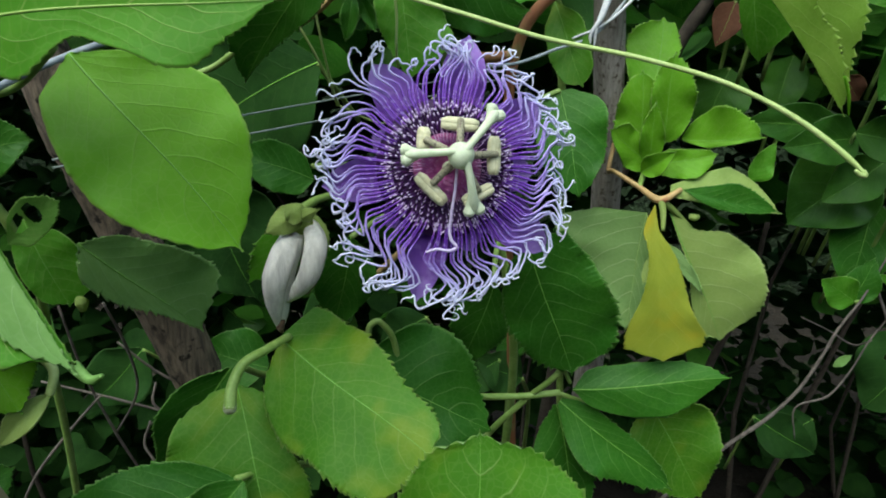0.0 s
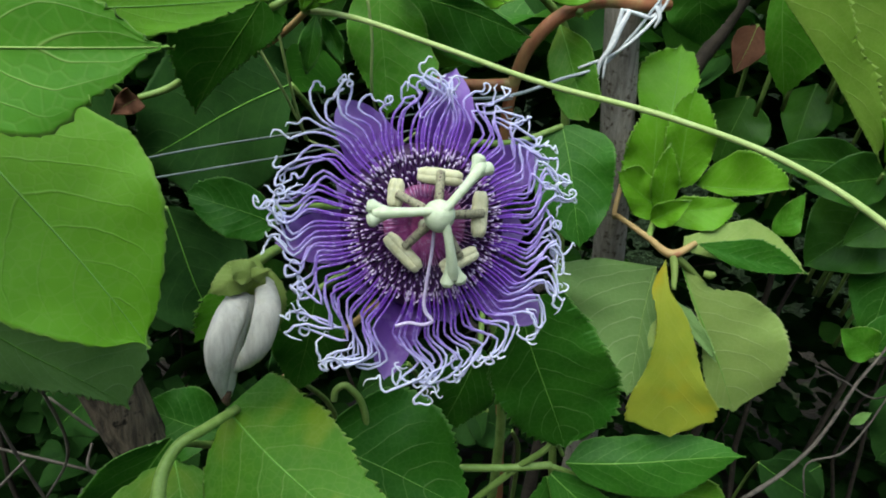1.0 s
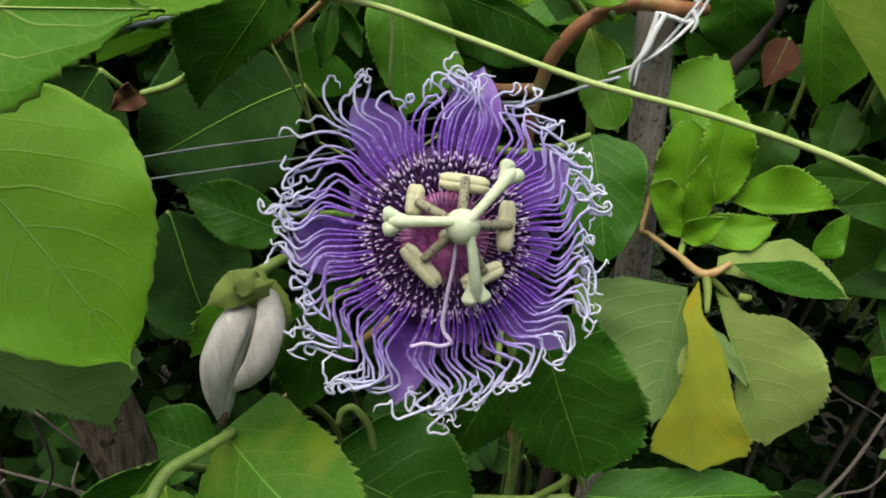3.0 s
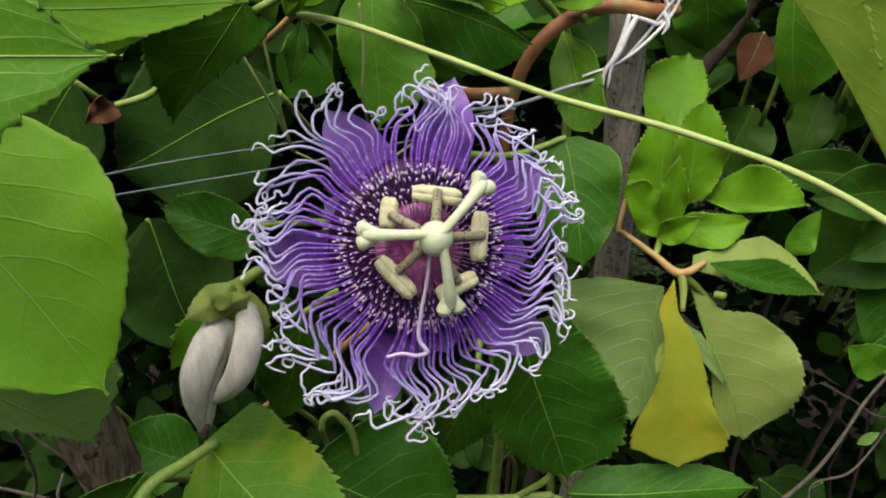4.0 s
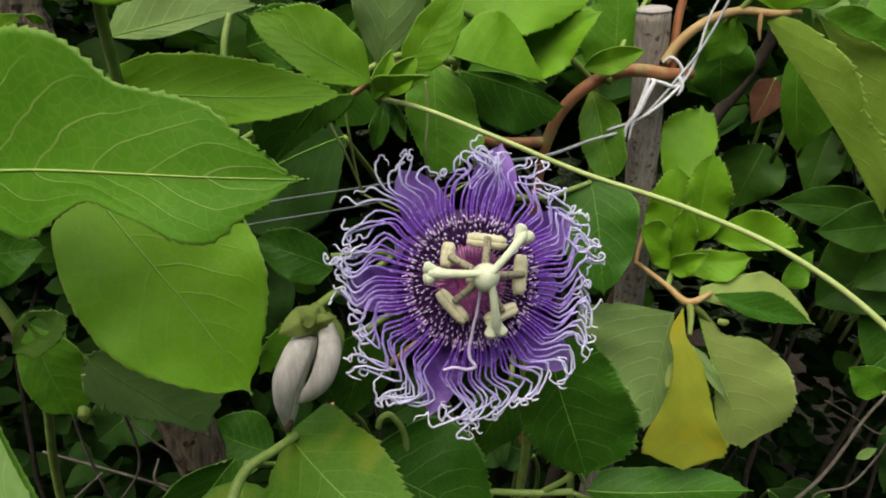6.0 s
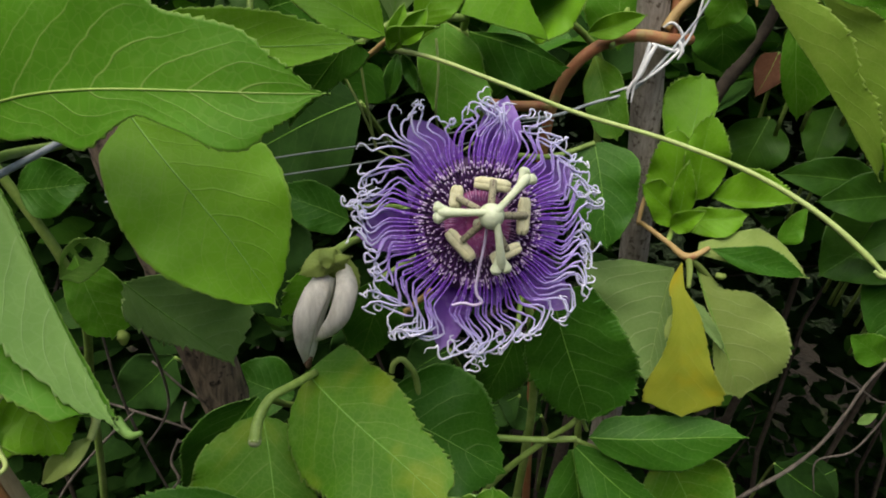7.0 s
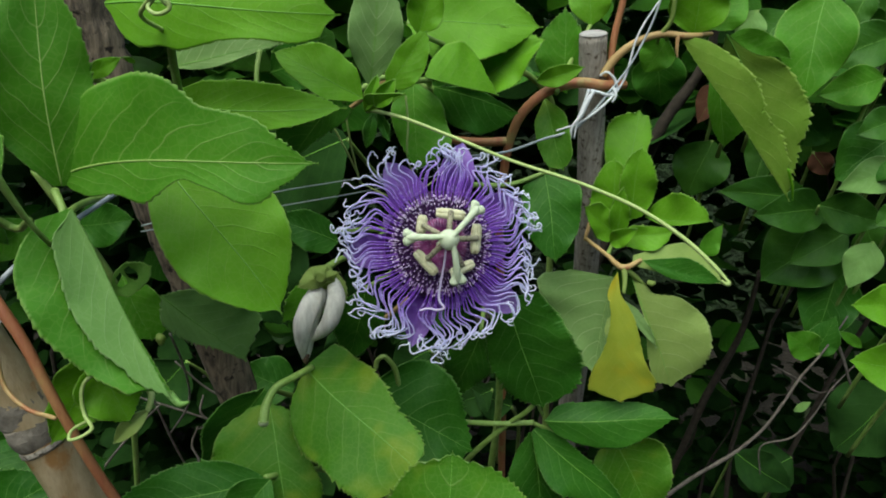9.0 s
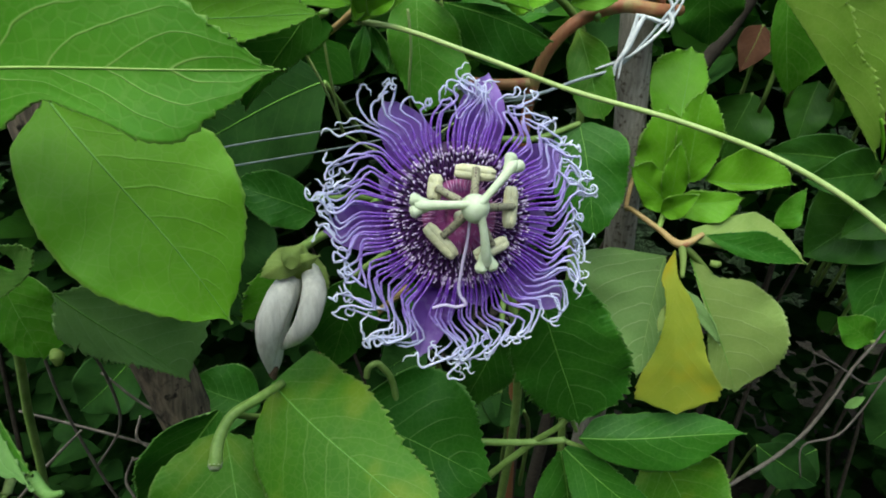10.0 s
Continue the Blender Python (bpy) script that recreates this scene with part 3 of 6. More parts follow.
tube("tendril", [(-0.0720, 0.1160, 0.9341), (-0.0716, 0.1180, 0.9378), (-0.0766, 0.1200, 0.9419), (-0.0840, 0.1200, 0.9462)], (0.0008, 0.001, 0.001), TENDRIL_SKIN, curled)
tube("tendril", [(-0.0789, 0.1120, 0.9559), (-0.0803, 0.1100, 0.9497), (-0.0841, 0.1080, 0.9456), (-0.0836, 0.1060, 0.9379), (-0.0804, 0.1030, 0.9358), (-0.0854, 0.1010, 0.9338), (-0.0860, 0.1030, 0.9346), (-0.0836, 0.1070, 0.9357)], (0.0006, 0.0005, 0.0004), TENDRIL_SKIN, curled)

# ---- lower leaves ----
lower = thing("vine_shoot", "mottled green toothed vine leaves below the bud", "vine", "vine shoots", (-0.0522, 0.2140, 0.8988))
leaf(lower, (-0.0530, 0.2120, 0.9010), (-0.0020, 0.1740, 0.8790), (-0.1616, -0.6479, 0.7444), 1.0, (0.228, 0.256, 0.259, 0.267, 0.275, 0.26, 0.245, 0.208, 0.184, 0.172, 0.161, 0.125, 0), (0, 0.195, 0.278, 0.318, 0.349, 0.354, 0.332, 0.338, 0.35, 0.349, 0.323, 0.241, 0), bend=0.05, fold=(-4, -10), teeth=0.013, count=30, top=MOTTLED, label="broad toothed leaf with yellow mottling", wave=0.02)
leaf(lower, (-0.0680, 0.2080, 0.8860), (-0.0510, 0.1820, 0.8390), (0.2349, -0.8121, 0.5342), 1.0, (0, 0.138, 0.15, 0.161, 0.182, 0.206, 0.23, 0.26, 0.276, 0.262, 0.24, 0.17, 0), (0.141, 0.362, 0.424, 0.456, 0.48, 0.488, 0.466, 0.43, 0.378, 0.323, 0.25, 0.157, 0), bend=0.05, fold=(0, -8), teeth=0.012, top=MOTTLED, label="broad toothed leaf under the cut stalk", wave=0.02)
leaf(lower, (-0.0716, 0.2180, 0.8863), (-0.0999, 0.2150, 0.8474), (-0.0175, -0.9958, 0.0895), 0.85, "ovate", bend=0.06, fold=(10, 40), top=DEEP, wave=0.05, label="dark leaf with a rolled edge")
leaf(lower, (-0.0640, 0.2350, 0.8778), (-0.0900, 0.2400, 0.8835), (-0.0387, -0.8346, 0.5494), 0.95, "broad", top=DEEP, teeth=0.012)
leaf(lower, (0.0068, 0.1500, 0.8345), (0.0097, 0.1670, 0.8949), (0.0000, -0.9625, 0.2713), 0.92, (0.1, 0.4, 0.44, 0.45, 0.45, 0.43, 0.40, 0.37, 0.32, 0.24, 0.0), (0.1, 0.4, 0.5, 0.55, 0.58, 0.59, 0.58, 0.53, 0.42, 0.28, 0.0), bend=0.06, fold=(-6, -8), teeth=0.012, count=34, top=MOTTLED, label="broad toothed leaf with a pale stripe")
leaf(lower, (-0.0332, 0.2350, 0.8769), (0.0190, 0.2360, 0.8516), (0.2291, -0.8692, 0.4381), 0.98, "broad", top=DEEP, teeth=0.012)
leaf(lower, (-0.0627, 0.1850, 0.8647), (-0.1176, 0.1680, 0.8596), (0.1969, -0.8038, 0.5614), 0.99, "lance", bend=0.05, fold=(15, 5), top=DEEP, teeth=0.012)
leaf(lower, (-0.0599, 0.1830, 0.8668), (-0.0785, 0.1700, 0.8472), (0.1360, -0.8802, 0.4548), 0.97, "ovate", bend=0.05, fold=(10, 25), top=DEEP, teeth=0.012)
leaf(lower, (-0.1327, 0.1200, 0.8897), (-0.1089, 0.1300, 0.9001), (0.1884, -0.8869, 0.4219), 0.92, "broad", bend=0.05, top=DEEP, teeth=0.012)
leaf(lower, (-0.1414, 0.1400, 0.9013), (-0.1213, 0.1350, 0.8895), (0.2571, -0.6522, 0.7131), 0.94, "broad", bend=0.05, top=DEEP, teeth=0.012)
leaf(lower, (-0.1272, 0.1500, 0.9148), (-0.1512, 0.1500, 0.8735), (0.1569, -0.9834, -0.0910), 0.75, "broad", top=DEEP, teeth=0.01)
leaf(lower, (-0.1309, 0.1450, 0.8795), (-0.1048, 0.1500, 0.8954), (-0.0281, -0.9398, 0.3407), 0.88, "broad", top=DEEP, teeth=0.01)
tube("cut_stalk", [(-0.0495, 0.2100, 0.9022), (-0.0544, 0.2000, 0.9024), (-0.0601, 0.1920, 0.9009), (-0.0621, 0.1870, 0.8962), (-0.0620, 0.1830, 0.8913)], (0.0013, 0.0014, 0.0015, 0.0017, 0.0019), STEM_GREEN, lower, 9, label="pale green stalk with a cut white end")
tube("stem", [(-0.0500, 0.2120, 0.9012), (-0.0434, 0.2350, 0.8762), (-0.0340, 0.2400, 0.8683), (-0.0213, 0.2500, 0.8067), (-0.0383, 0.2700, 0.5855), (-0.02, 0.30, 0.45), (-0.02, 0.3, -0.03)], (0.0012, 0.0014, 0.0016, 0.0022, 0.003), STEM_GREEN, lower, 8)
tube("stem", [(-0.0649, 0.2080, 0.8921), (-0.0614, 0.2250, 0.8805), (-0.0436, 0.2360, 0.8757)], (0.0011, 0.0012), STEM_GREEN, lower)
tube("stem", [(-0.0272, 0.2372, 0.8900), (-0.0262, 0.2372, 0.8940), (-0.0238, 0.2374, 0.8955), (-0.0210, 0.2380, 0.8930), (-0.0163, 0.2400, 0.8753), (-0.0215, 0.2500, 0.8230)], (0.0011, 0.0012), STEM_GREEN, lower)
tube("stem", [(-0.0627, 0.1850, 0.8665), (-0.0508, 0.2200, 0.8475), (-0.0268, 0.2480, 0.8208)], (0.0011, 0.0013), STEM_GREEN, lower)
tube("stem", [(-0.1327, 0.1200, 0.8897), (-0.1233, 0.1700, 0.8358), (-0.0707, 0.2300, 0.7858), (-0.0213, 0.2520, 0.7883)], (0.0012, 0.0015), STEM_GREEN, lower)
tube("stem", [(0.0068, 0.1500, 0.8345), (-0.0022, 0.2000, 0.7810), (-0.0212, 0.2530, 0.7700)], (0.0013, 0.0015), STEM_GREEN, lower)

# ---- lower right: lobed leaf on forked stalks ----
forked = thing("vine_shoot", "glossy green three-lobed vine leaf on forked stalks", "vine", "vine shoots", (0.0470, 0.2550, 0.8576))
leaf(forked, (0.0520, 0.2550, 0.8580), (0.1140, 0.2520, 0.8640), (-0.0901, -0.8607, 0.5010), 1.0, (0, 0.117, 0.148, 0.149, 0.15, 0.151, 0.146, 0.14, 0.132, 0.119, 0.0925, 0.0487, 0), (0, 0.106, 0.142, 0.172, 0.192, 0.206, 0.216, 0.218, 0.184, 0.15, 0.0965, 0.0319, 0), bend=0.04, fold=(-6, -18), teeth=0.006, count=16, top=DEEP, label="glossy green lobe", wave=0.02)
leaf(forked, (0.0475, 0.2570, 0.8518), (0.0939, 0.2500, 0.8137), (0.1369, -0.9312, 0.3377), 0.93, (0.03, 0.1, 0.13, 0.13, 0.13, 0.13, 0.12, 0.1, 0.08, 0.05, 0.0), (0.03, 0.12, 0.2, 0.25, 0.27, 0.25, 0.2, 0.17, 0.13, 0.07, 0.0), teeth=0.012, top=DEEP)
leaf(forked, (0.0466, 0.2600, 0.8483), (0.0577, 0.2550, 0.7886), (-0.0112, -0.9966, 0.0813), 0.86, "lance", (0.02, 0.14, 0.22, 0.28, 0.3, 0.28, 0.24, 0.2, 0.14, 0.07, 0.0), teeth=0.012, top=DEEP)
leaf(forked, (0.0878, 0.2720, 0.8422), (0.1142, 0.2650, 0.7988), (0.0181, -0.9853, 0.1697), 0.89, "broad", fold=(5, 10), teeth=0.012, top=MOTTLED)
tube("stem", [(-0.0214, 0.2450, 0.8589), (0.0051, 0.2500, 0.8574), (0.0349, 0.2550, 0.8552), (0.0472, 0.2560, 0.8561)], (0.0013, 0.0014, 0.0014), STEM_GREEN, forked)
tube("stem", [(0.0350, 0.2560, 0.8546), (0.0458, 0.2500, 0.8694), (0.0495, 0.2500, 0.8799)], (0.0012, 0.0012), STEM_GREEN, forked)
tube("stem", [(0.0350, 0.2560, 0.8546), (0.0195, 0.2600, 0.8353), (0.0032, 0.2700, 0.8005), (-0.0079, 0.2900, 0.6986), (0.0, 0.33, 0.4), (0.0, 0.33, -0.03)], (0.0013, 0.0015, 0.002, 0.003), STEM_GREEN, forked)
tube("stem", [(0.0479, 0.2500, 0.8769), (0.0479, 0.2520, 0.8684), (0.0508, 0.2550, 0.8609)], (0.0008, 0.0008), STEM_GREEN, forked)
tube("stem", [(0.0878, 0.2720, 0.8422), (0.0635, 0.2620, 0.8467), (0.0473, 0.2570, 0.8549)], (0.001, 0.001), STEM_GREEN, forked)

# ---- right: dark toothed leaf and the yellowing spray ----
leaf(forked, (0.0300, 0.2400, 0.9250), (0.0490, 0.2460, 0.8690), (0.0277, -0.9949, -0.0972), 1.0, (0.234, 0.265, 0.314, 0.346, 0.362, 0.378, 0.392, 0.403, 0.394, 0.372, 0.345, 0.243, 0), (0, 0.128, 0.185, 0.227, 0.253, 0.272, 0.283, 0.267, 0.249, 0.229, 0.194, 0.109, 0), bend=0.03, fold=(-5, -5), teeth=0.022, count=30, top=DEEP, label="deep green toothed leaf hanging behind the flower", petiole=((0.0509, 0.2620, 0.8738), (0.0453, 0.2560, 0.8999)), wave=0.02)
spray = thing("vine_shoot", "yellowing pale vine leaves drooping from a thin fork", "vine", "vine shoots", (0.0842, 0.2700, 0.9327))
leaf(spray, (0.0810, 0.2740, 0.9260), (0.0740, 0.2680, 0.8780), (-0.2486, -0.9560, 0.1558), 1.0, (0, 0.0305, 0.0609, 0.0854, 0.109, 0.13, 0.132, 0.134, 0.135, 0.134, 0.106, 0.0787, 0), (0.388, 0.663, 0.714, 0.674, 0.635, 0.596, 0.526, 0.453, 0.381, 0.308, 0.234, 0.161, 0), bend=-0.05, fold=(8, 2), teeth=0.008, top=GREYGREEN, under=GREYGREEN, rib_skin=PALE_RIB, label="pale greyish underside with raised veins", wave=0.02)
leaf(spray, (0.0810, 0.2640, 0.9320), (0.0850, 0.2500, 0.8730), (-0.2026, -0.9558, 0.2131), 1.0, (0, 0.0126, 0.0252, 0.0824, 0.128, 0.148, 0.165, 0.173, 0.189, 0.222, 0.275, 0.252, 0.177), (0, 0.048, 0.0759, 0.0503, 0.0461, 0.0564, 0.083, 0.111, 0.158, 0.212, 0.245, 0.254, 0.258), bend=0.05, fold=(-14, -14), teeth=0.008, top=YELLOW, under=PALE, rib=False, label="folded leaf turning yellow", wave=0.02)
leaf(spray, (0.0800, 0.2620, 0.9120), (0.0770, 0.2580, 0.9020), (-0.1755, -0.8948, 0.4106), 1.0, (0, 0.125, 0.149, 0.173, 0.196, 0.22, 0.241, 0.217, 0.193, 0.169, 0.145, 0.0864, 0), (0, 0.0369, 0.0739, 0.111, 0.119, 0.118, 0.117, 0.116, 0.115, 0.0943, 0.0628, 0.0314, 0), bend=0.04, top=PALE, rib=False, teeth=0.01, wave=0.02)
leaf(spray, (0.0900, 0.2720, 0.9270), (0.1120, 0.2640, 0.8750), (-0.1649, -0.9829, 0.0815), 1.0, (0, 0.0801, 0.111, 0.306, 0.361, 0.406, 0.442, 0.437, 0.432, 0.406, 0.364, 0.284, 0.0876), (0, 0.00382, 0.00763, 0.0114, 0.0153, 0.0282, 0.0553, 0.0823, 0.107, 0.116, 0.126, 0.114, 0), bend=0.05, fold=(-8, 6), teeth=0.01, count=30, top=PALE, label="pale olive leaf with a toothed rim", wave=0.02)
leaf(spray, (0.0860, 0.2680, 0.9170), (0.1020, 0.2620, 0.8960), (-0.1265, -0.9751, 0.1822), 1.0, (0, 0.0383, 0.0766, 0.115, 0.116, 0.109, 0.101, 0.0936, 0.0833, 0.0693, 0.0553, 0.0278, 0), (0, 0.0143, 0.0287, 0.043, 0.0573, 0.0717, 0.074, 0.0654, 0.0569, 0.0463, 0.0309, 0.0154, 0), top=GREYGREEN, under=GREYGREEN, teeth=0.02, rib=False, label="pale turned-up leaf edge", wave=0.02)
leaf(spray, (0.0880, 0.2700, 0.9330), (0.1320, 0.2690, 0.9270), (0.0112, -0.9697, 0.2439), 1.0, (0.112, 0.16, 0.208, 0.259, 0.31, 0.349, 0.382, 0.358, 0.321, 0.27, 0.184, 0.0864, 0), (0.0, 0.01, 0.012, 0.012, 0.01, 0.0), bend=0.05, fold=(-20, 0), top=PALE, under=PALE, rib=False, teeth=0.004, label="arched yellow-green leaf rim", wave=0.02)
leaf(spray, (0.0920, 0.2670, 0.9370), (0.1290, 0.2660, 0.9280), (0.0310, -0.9714, 0.2354), 1.0, (0, 0.0439, 0.0803, 0.115, 0.15, 0.185, 0.193, 0.177, 0.162, 0.123, 0.0827, 0.0418, 0), (0, 0.0342, 0.0629, 0.0803, 0.0976, 0.0974, 0.0942, 0.091, 0.0796, 0.0668, 0.0539, 0.0276, 0), top=DEEP, rib=False, wave=0.02)
leaf(spray, (0.1209, 0.2760, 0.9383), (0.1285, 0.2740, 0.9541), (-0.4034, -0.9118, 0.0772), 0.98, "lance", (0.05, 0.2, 0.3, 0.33, 0.3, 0.25, 0.2, 0.15, 0.1, 0.05, 0.0), top=GREEN, rib=False)
tube("stem", [(0.0765, 0.3100, 0.9593), (0.07, 0.297, 0.938), (0.0690, 0.2850, 0.9406), (0.0775, 0.2760, 0.9360), (0.0841, 0.2680, 0.9328), (0.0922, 0.2700, 0.9365)], (0.0009, 0.0010, 0.0010, 0.0011, 0.0016, 0.0009), STEM_TAN, spray)
tube("stem", [(0.0841, 0.2680, 0.9328), (0.0846, 0.2660, 0.9291), (0.0841, 0.2620, 0.9222)], (0.0014, 0.0013, 0.0008), PALE, spray)
tube("stem", [(0.0841, 0.2680, 0.9328), (0.0905, 0.2710, 0.9277), (0.0984, 0.2720, 0.9207)], (0.0014, 0.0013, 0.0006), PALE, spray)
tube("bud_scale", [(0.0958, 0.2680, 0.9262), (0.0977, 0.2670, 0.9261), (0.0992, 0.2670, 0.9265)], (0.0012, 0.0014, 0.0008), PALE, spray)

# ---- leafy side shoot by the wooden stake ----
side = thing("vine_shoot", "fresh green young leaves clustered beside the wooden stake", "vine", "vine shoots", (0.0812, 0.2850, 0.9412))
leaf(side, (0.0880, 0.2870, 0.9510), (0.0900, 0.2850, 0.9870), (-0.2618, -0.9643, -0.0390), 1.0, (0, 0.0681, 0.125, 0.157, 0.188, 0.197, 0.201, 0.205, 0.191, 0.166, 0.14, 0.0887, 0), (0, 0.144, 0.191, 0.237, 0.272, 0.283, 0.293, 0.299, 0.269, 0.239, 0.184, 0.121, 0), fold=(25, 20), top=FRESH, teeth=0.014, wave=0.06)
leaf(side, (0.0880, 0.3000, 0.9590), (0.0950, 0.3250, 1.0000), (-0.1175, -0.8388, 0.5315), 1.0, (0, 0.0738, 0.148, 0.221, 0.25, 0.27, 0.29, 0.303, 0.302, 0.301, 0.242, 0.119, 0), (0, 0.0606, 0.0906, 0.104, 0.117, 0.129, 0.141, 0.153, 0.165, 0.152, 0.134, 0.105, 0), top=FRESH, teeth=0.014, wave=0.06)
leaf(side, (0.0950, 0.2850, 0.9530), (0.1220, 0.2700, 0.9560), (-0.4929, -0.8536, 0.1687), 1.0, (0, 0.154, 0.269, 0.324, 0.379, 0.424, 0.417, 0.41, 0.372, 0.304, 0.236, 0.161, 0), (0, 0.0238, 0.0476, 0.0713, 0.0941, 0.0847, 0.0752, 0.0658, 0.0561, 0.0419, 0.0277, 0.0138, 0), fold=(10, 14), top=FRESH, teeth=0.014, bend=0.06, wave=0.06)
leaf(side, (0.0810, 0.2820, 0.9430), (0.1070, 0.2760, 0.9490), (-0.2723, -0.9289, 0.2510), 1.0, (0, 0.0541, 0.108, 0.162, 0.188, 0.178, 0.167, 0.156, 0.146, 0.124, 0.0992, 0.0745, 0), (0, 0.0789, 0.158, 0.202, 0.231, 0.259, 0.273, 0.278, 0.283, 0.254, 0.195, 0.131, 0), fold=(12, 16), top=FRESH, teeth=0.014, wave=0.06)
leaf(side, (0.0840, 0.2850, 0.9430), (0.0650, 0.2800, 0.9580), (0.2615, -0.9652, 0.0095), 1.0, (0, 0.188, 0.236, 0.265, 0.293, 0.286, 0.256, 0.227, 0.198, 0.168, 0.118, 0.059, 0), (0, 0.0597, 0.119, 0.179, 0.239, 0.297, 0.291, 0.284, 0.277, 0.271, 0.264, 0.152, 0), top=FRESH, teeth=0.014, wave=0.06)
leaf(side, (0.0790, 0.2800, 0.9411), (0.0896, 0.2720, 0.9508), (-0.5845, -0.8109, -0.0284), 0.88, "ovate", fold=(30, 30), top=FRESH, teeth=0.014, wave=0.06)
leaf(side, (0.0822, 0.2840, 0.9429), (0.0827, 0.2800, 0.9688), (-0.2202, -0.9646, -0.1449), 0.93, "lance", fold=(30, 30), top=FRESH, teeth=0.014, wave=0.06)
leaf(side, (0.0820, 0.2900, 0.9410), (0.0790, 0.2920, 0.9800), (-0.1333, -0.9902, 0.0405), 1.0, (0, 0.144, 0.224, 0.247, 0.271, 0.295, 0.288, 0.276, 0.264, 0.24, 0.189, 0.138, 0), (0, 0.0288, 0.0577, 0.0784, 0.0848, 0.0911, 0.0975, 0.109, 0.122, 0.135, 0.149, 0.0754, 0), fold=(14, 10), bend=0.04, top=FRESH, teeth=0.014, wave=0.06)
tube("stem", [(0.0775, 0.2760, 0.9360), (0.0812, 0.2850, 0.9412), (0.0797, 0.2950, 0.9455), (0.0765, 0.3100, 0.9593), (0.0735, 0.3120, 0.9989)], (0.0011, 0.0012), STEM_GREEN, side)
tube("stem", [(0.0952, 0.2850, 0.9490), (0.0878, 0.2860, 0.9449), (0.0812, 0.2850, 0.9412)], (0.0009, 0.001), STEM_GREEN, side)

# ---- leaves behind the flower ----
behind = thing("vine_shoot", "shaded deep green vine leaves behind the passion flower", "vine", "vine shoots", (-0.0073, 0.2450, 1.0141))
leaf(behind, (-0.0440, 0.2400, 0.9470), (-0.0690, 0.2360, 0.9570), (0.2513, -0.9338, 0.2547), 1.0, (0, 0.236, 0.279, 0.294, 0.309, 0.324, 0.306, 0.279, 0.252, 0.205, 0.148, 0.0797, 0), (0, 0.11, 0.214, 0.246, 0.278, 0.291, 0.294, 0.297, 0.294, 0.251, 0.208, 0.14, 0), top=DEEP, teeth=0.012, wave=0.02)
leaf(behind, (-0.0420, 0.2250, 1.0100), (-0.0630, 0.2320, 0.9800), (0.0584, -0.9624, -0.2654), 1.0, (0.205, 0.217, 0.2, 0.178, 0.157, 0.131, 0.105, 0.0785, 0.0535, 0.0367, 0.0198, 0.00566, 0), (0, 0.108, 0.216, 0.26, 0.305, 0.35, 0.395, 0.361, 0.315, 0.235, 0.152, 0.085, 0), top=DEEP, teeth=0.016, wave=0.02)
leaf(behind, (-0.0316, 0.2350, 0.9281), (-0.0397, 0.2400, 0.8907), (0.1002, -0.9832, -0.1528), 0.81, "ovate", top=DEEP, teeth=0.01)
leaf(behind, (-0.0132, 0.2400, 1.0151), (-0.0108, 0.2320, 0.9805), (0.0980, -0.9682, 0.2303), 0.98, (0.03, 0.2, 0.3, 0.34, 0.36, 0.38, 0.42, 0.4, 0.3, 0.15, 0.0), (0.03, 0.2, 0.24, 0.26, 0.26, 0.25, 0.22, 0.18, 0.12, 0.06, 0.0), top=GREEN, teeth=0.008)
leaf(behind, (-0.0054, 0.2500, 1.0131), (0.0309, 0.2650, 1.0024), (0.3492, -0.9294, -0.1196), 0.92, "lip", (0.05, 0.25, 0.33, 0.37, 0.38, 0.38, 0.37, 0.33, 0.26, 0.16, 0.0), top=DEEP, teeth=0.008)
leaf(behind, (0.0440, 0.3000, 1.0060), (0.0550, 0.2850, 0.9740), (-0.3786, -0.8813, 0.2830), 1.0, (0, 0.0635, 0.127, 0.191, 0.22, 0.22, 0.22, 0.22, 0.21, 0.199, 0.188, 0.122, 0), (0, 0.0645, 0.129, 0.193, 0.207, 0.217, 0.226, 0.236, 0.226, 0.207, 0.189, 0.151, 0), fold=(10, 10), top=MOTTLED, teeth=0.01, wave=0.02)
leaf(behind, (0.0458, 0.2850, 0.9726), (0.0534, 0.2700, 0.9328), (-0.1910, -0.9299, 0.3142), 1.00, (0.1, 0.3, 0.36, 0.36, 0.34, 0.32, 0.3, 0.27, 0.2, 0.12, 0.0), (0.1, 0.25, 0.3, 0.3, 0.3, 0.3, 0.3, 0.25, 0.18, 0.1, 0.0), top=DEEP, teeth=0.008)
leaf(behind, (0.0191, 0.2500, 0.9049), (0.0078, 0.2600, 0.8653), (-0.2702, -0.9491, -0.1621), 0.74, "ovate", top=DEEP, teeth=0.012)
# Four dim leaves, their shade painted in with the near-black leaf skin.
leaf(behind, (-0.0510, 0.3000, 0.9820), (-0.1150, 0.3100, 0.9500), (0.1000, -0.9800, 0.1500), 0.9, "broad", bend=0.05, top=SHADE_LEAF, teeth=0.008, rows=60, petiole=((-0.0410, 0.3500, 0.9520),))
leaf(behind, (-0.1130, 0.3300, 0.9260), (-0.0920, 0.3300, 0.8660), (0.1000, -0.9800, 0.1500), 0.9, "broad", bend=0.05, top=SHADE_LEAF, teeth=0.008, rows=60, petiole=((-0.1030, 0.3800, 0.8960),))
leaf(behind, (-0.0310, 0.3100, 0.8390), (0.0080, 0.3000, 0.8170), (0.1000, -0.9800, 0.1500), 0.9, "broad", bend=0.05, top=SHADE_LEAF, teeth=0.008, rows=60, petiole=((-0.0210, 0.3600, 0.8090),))
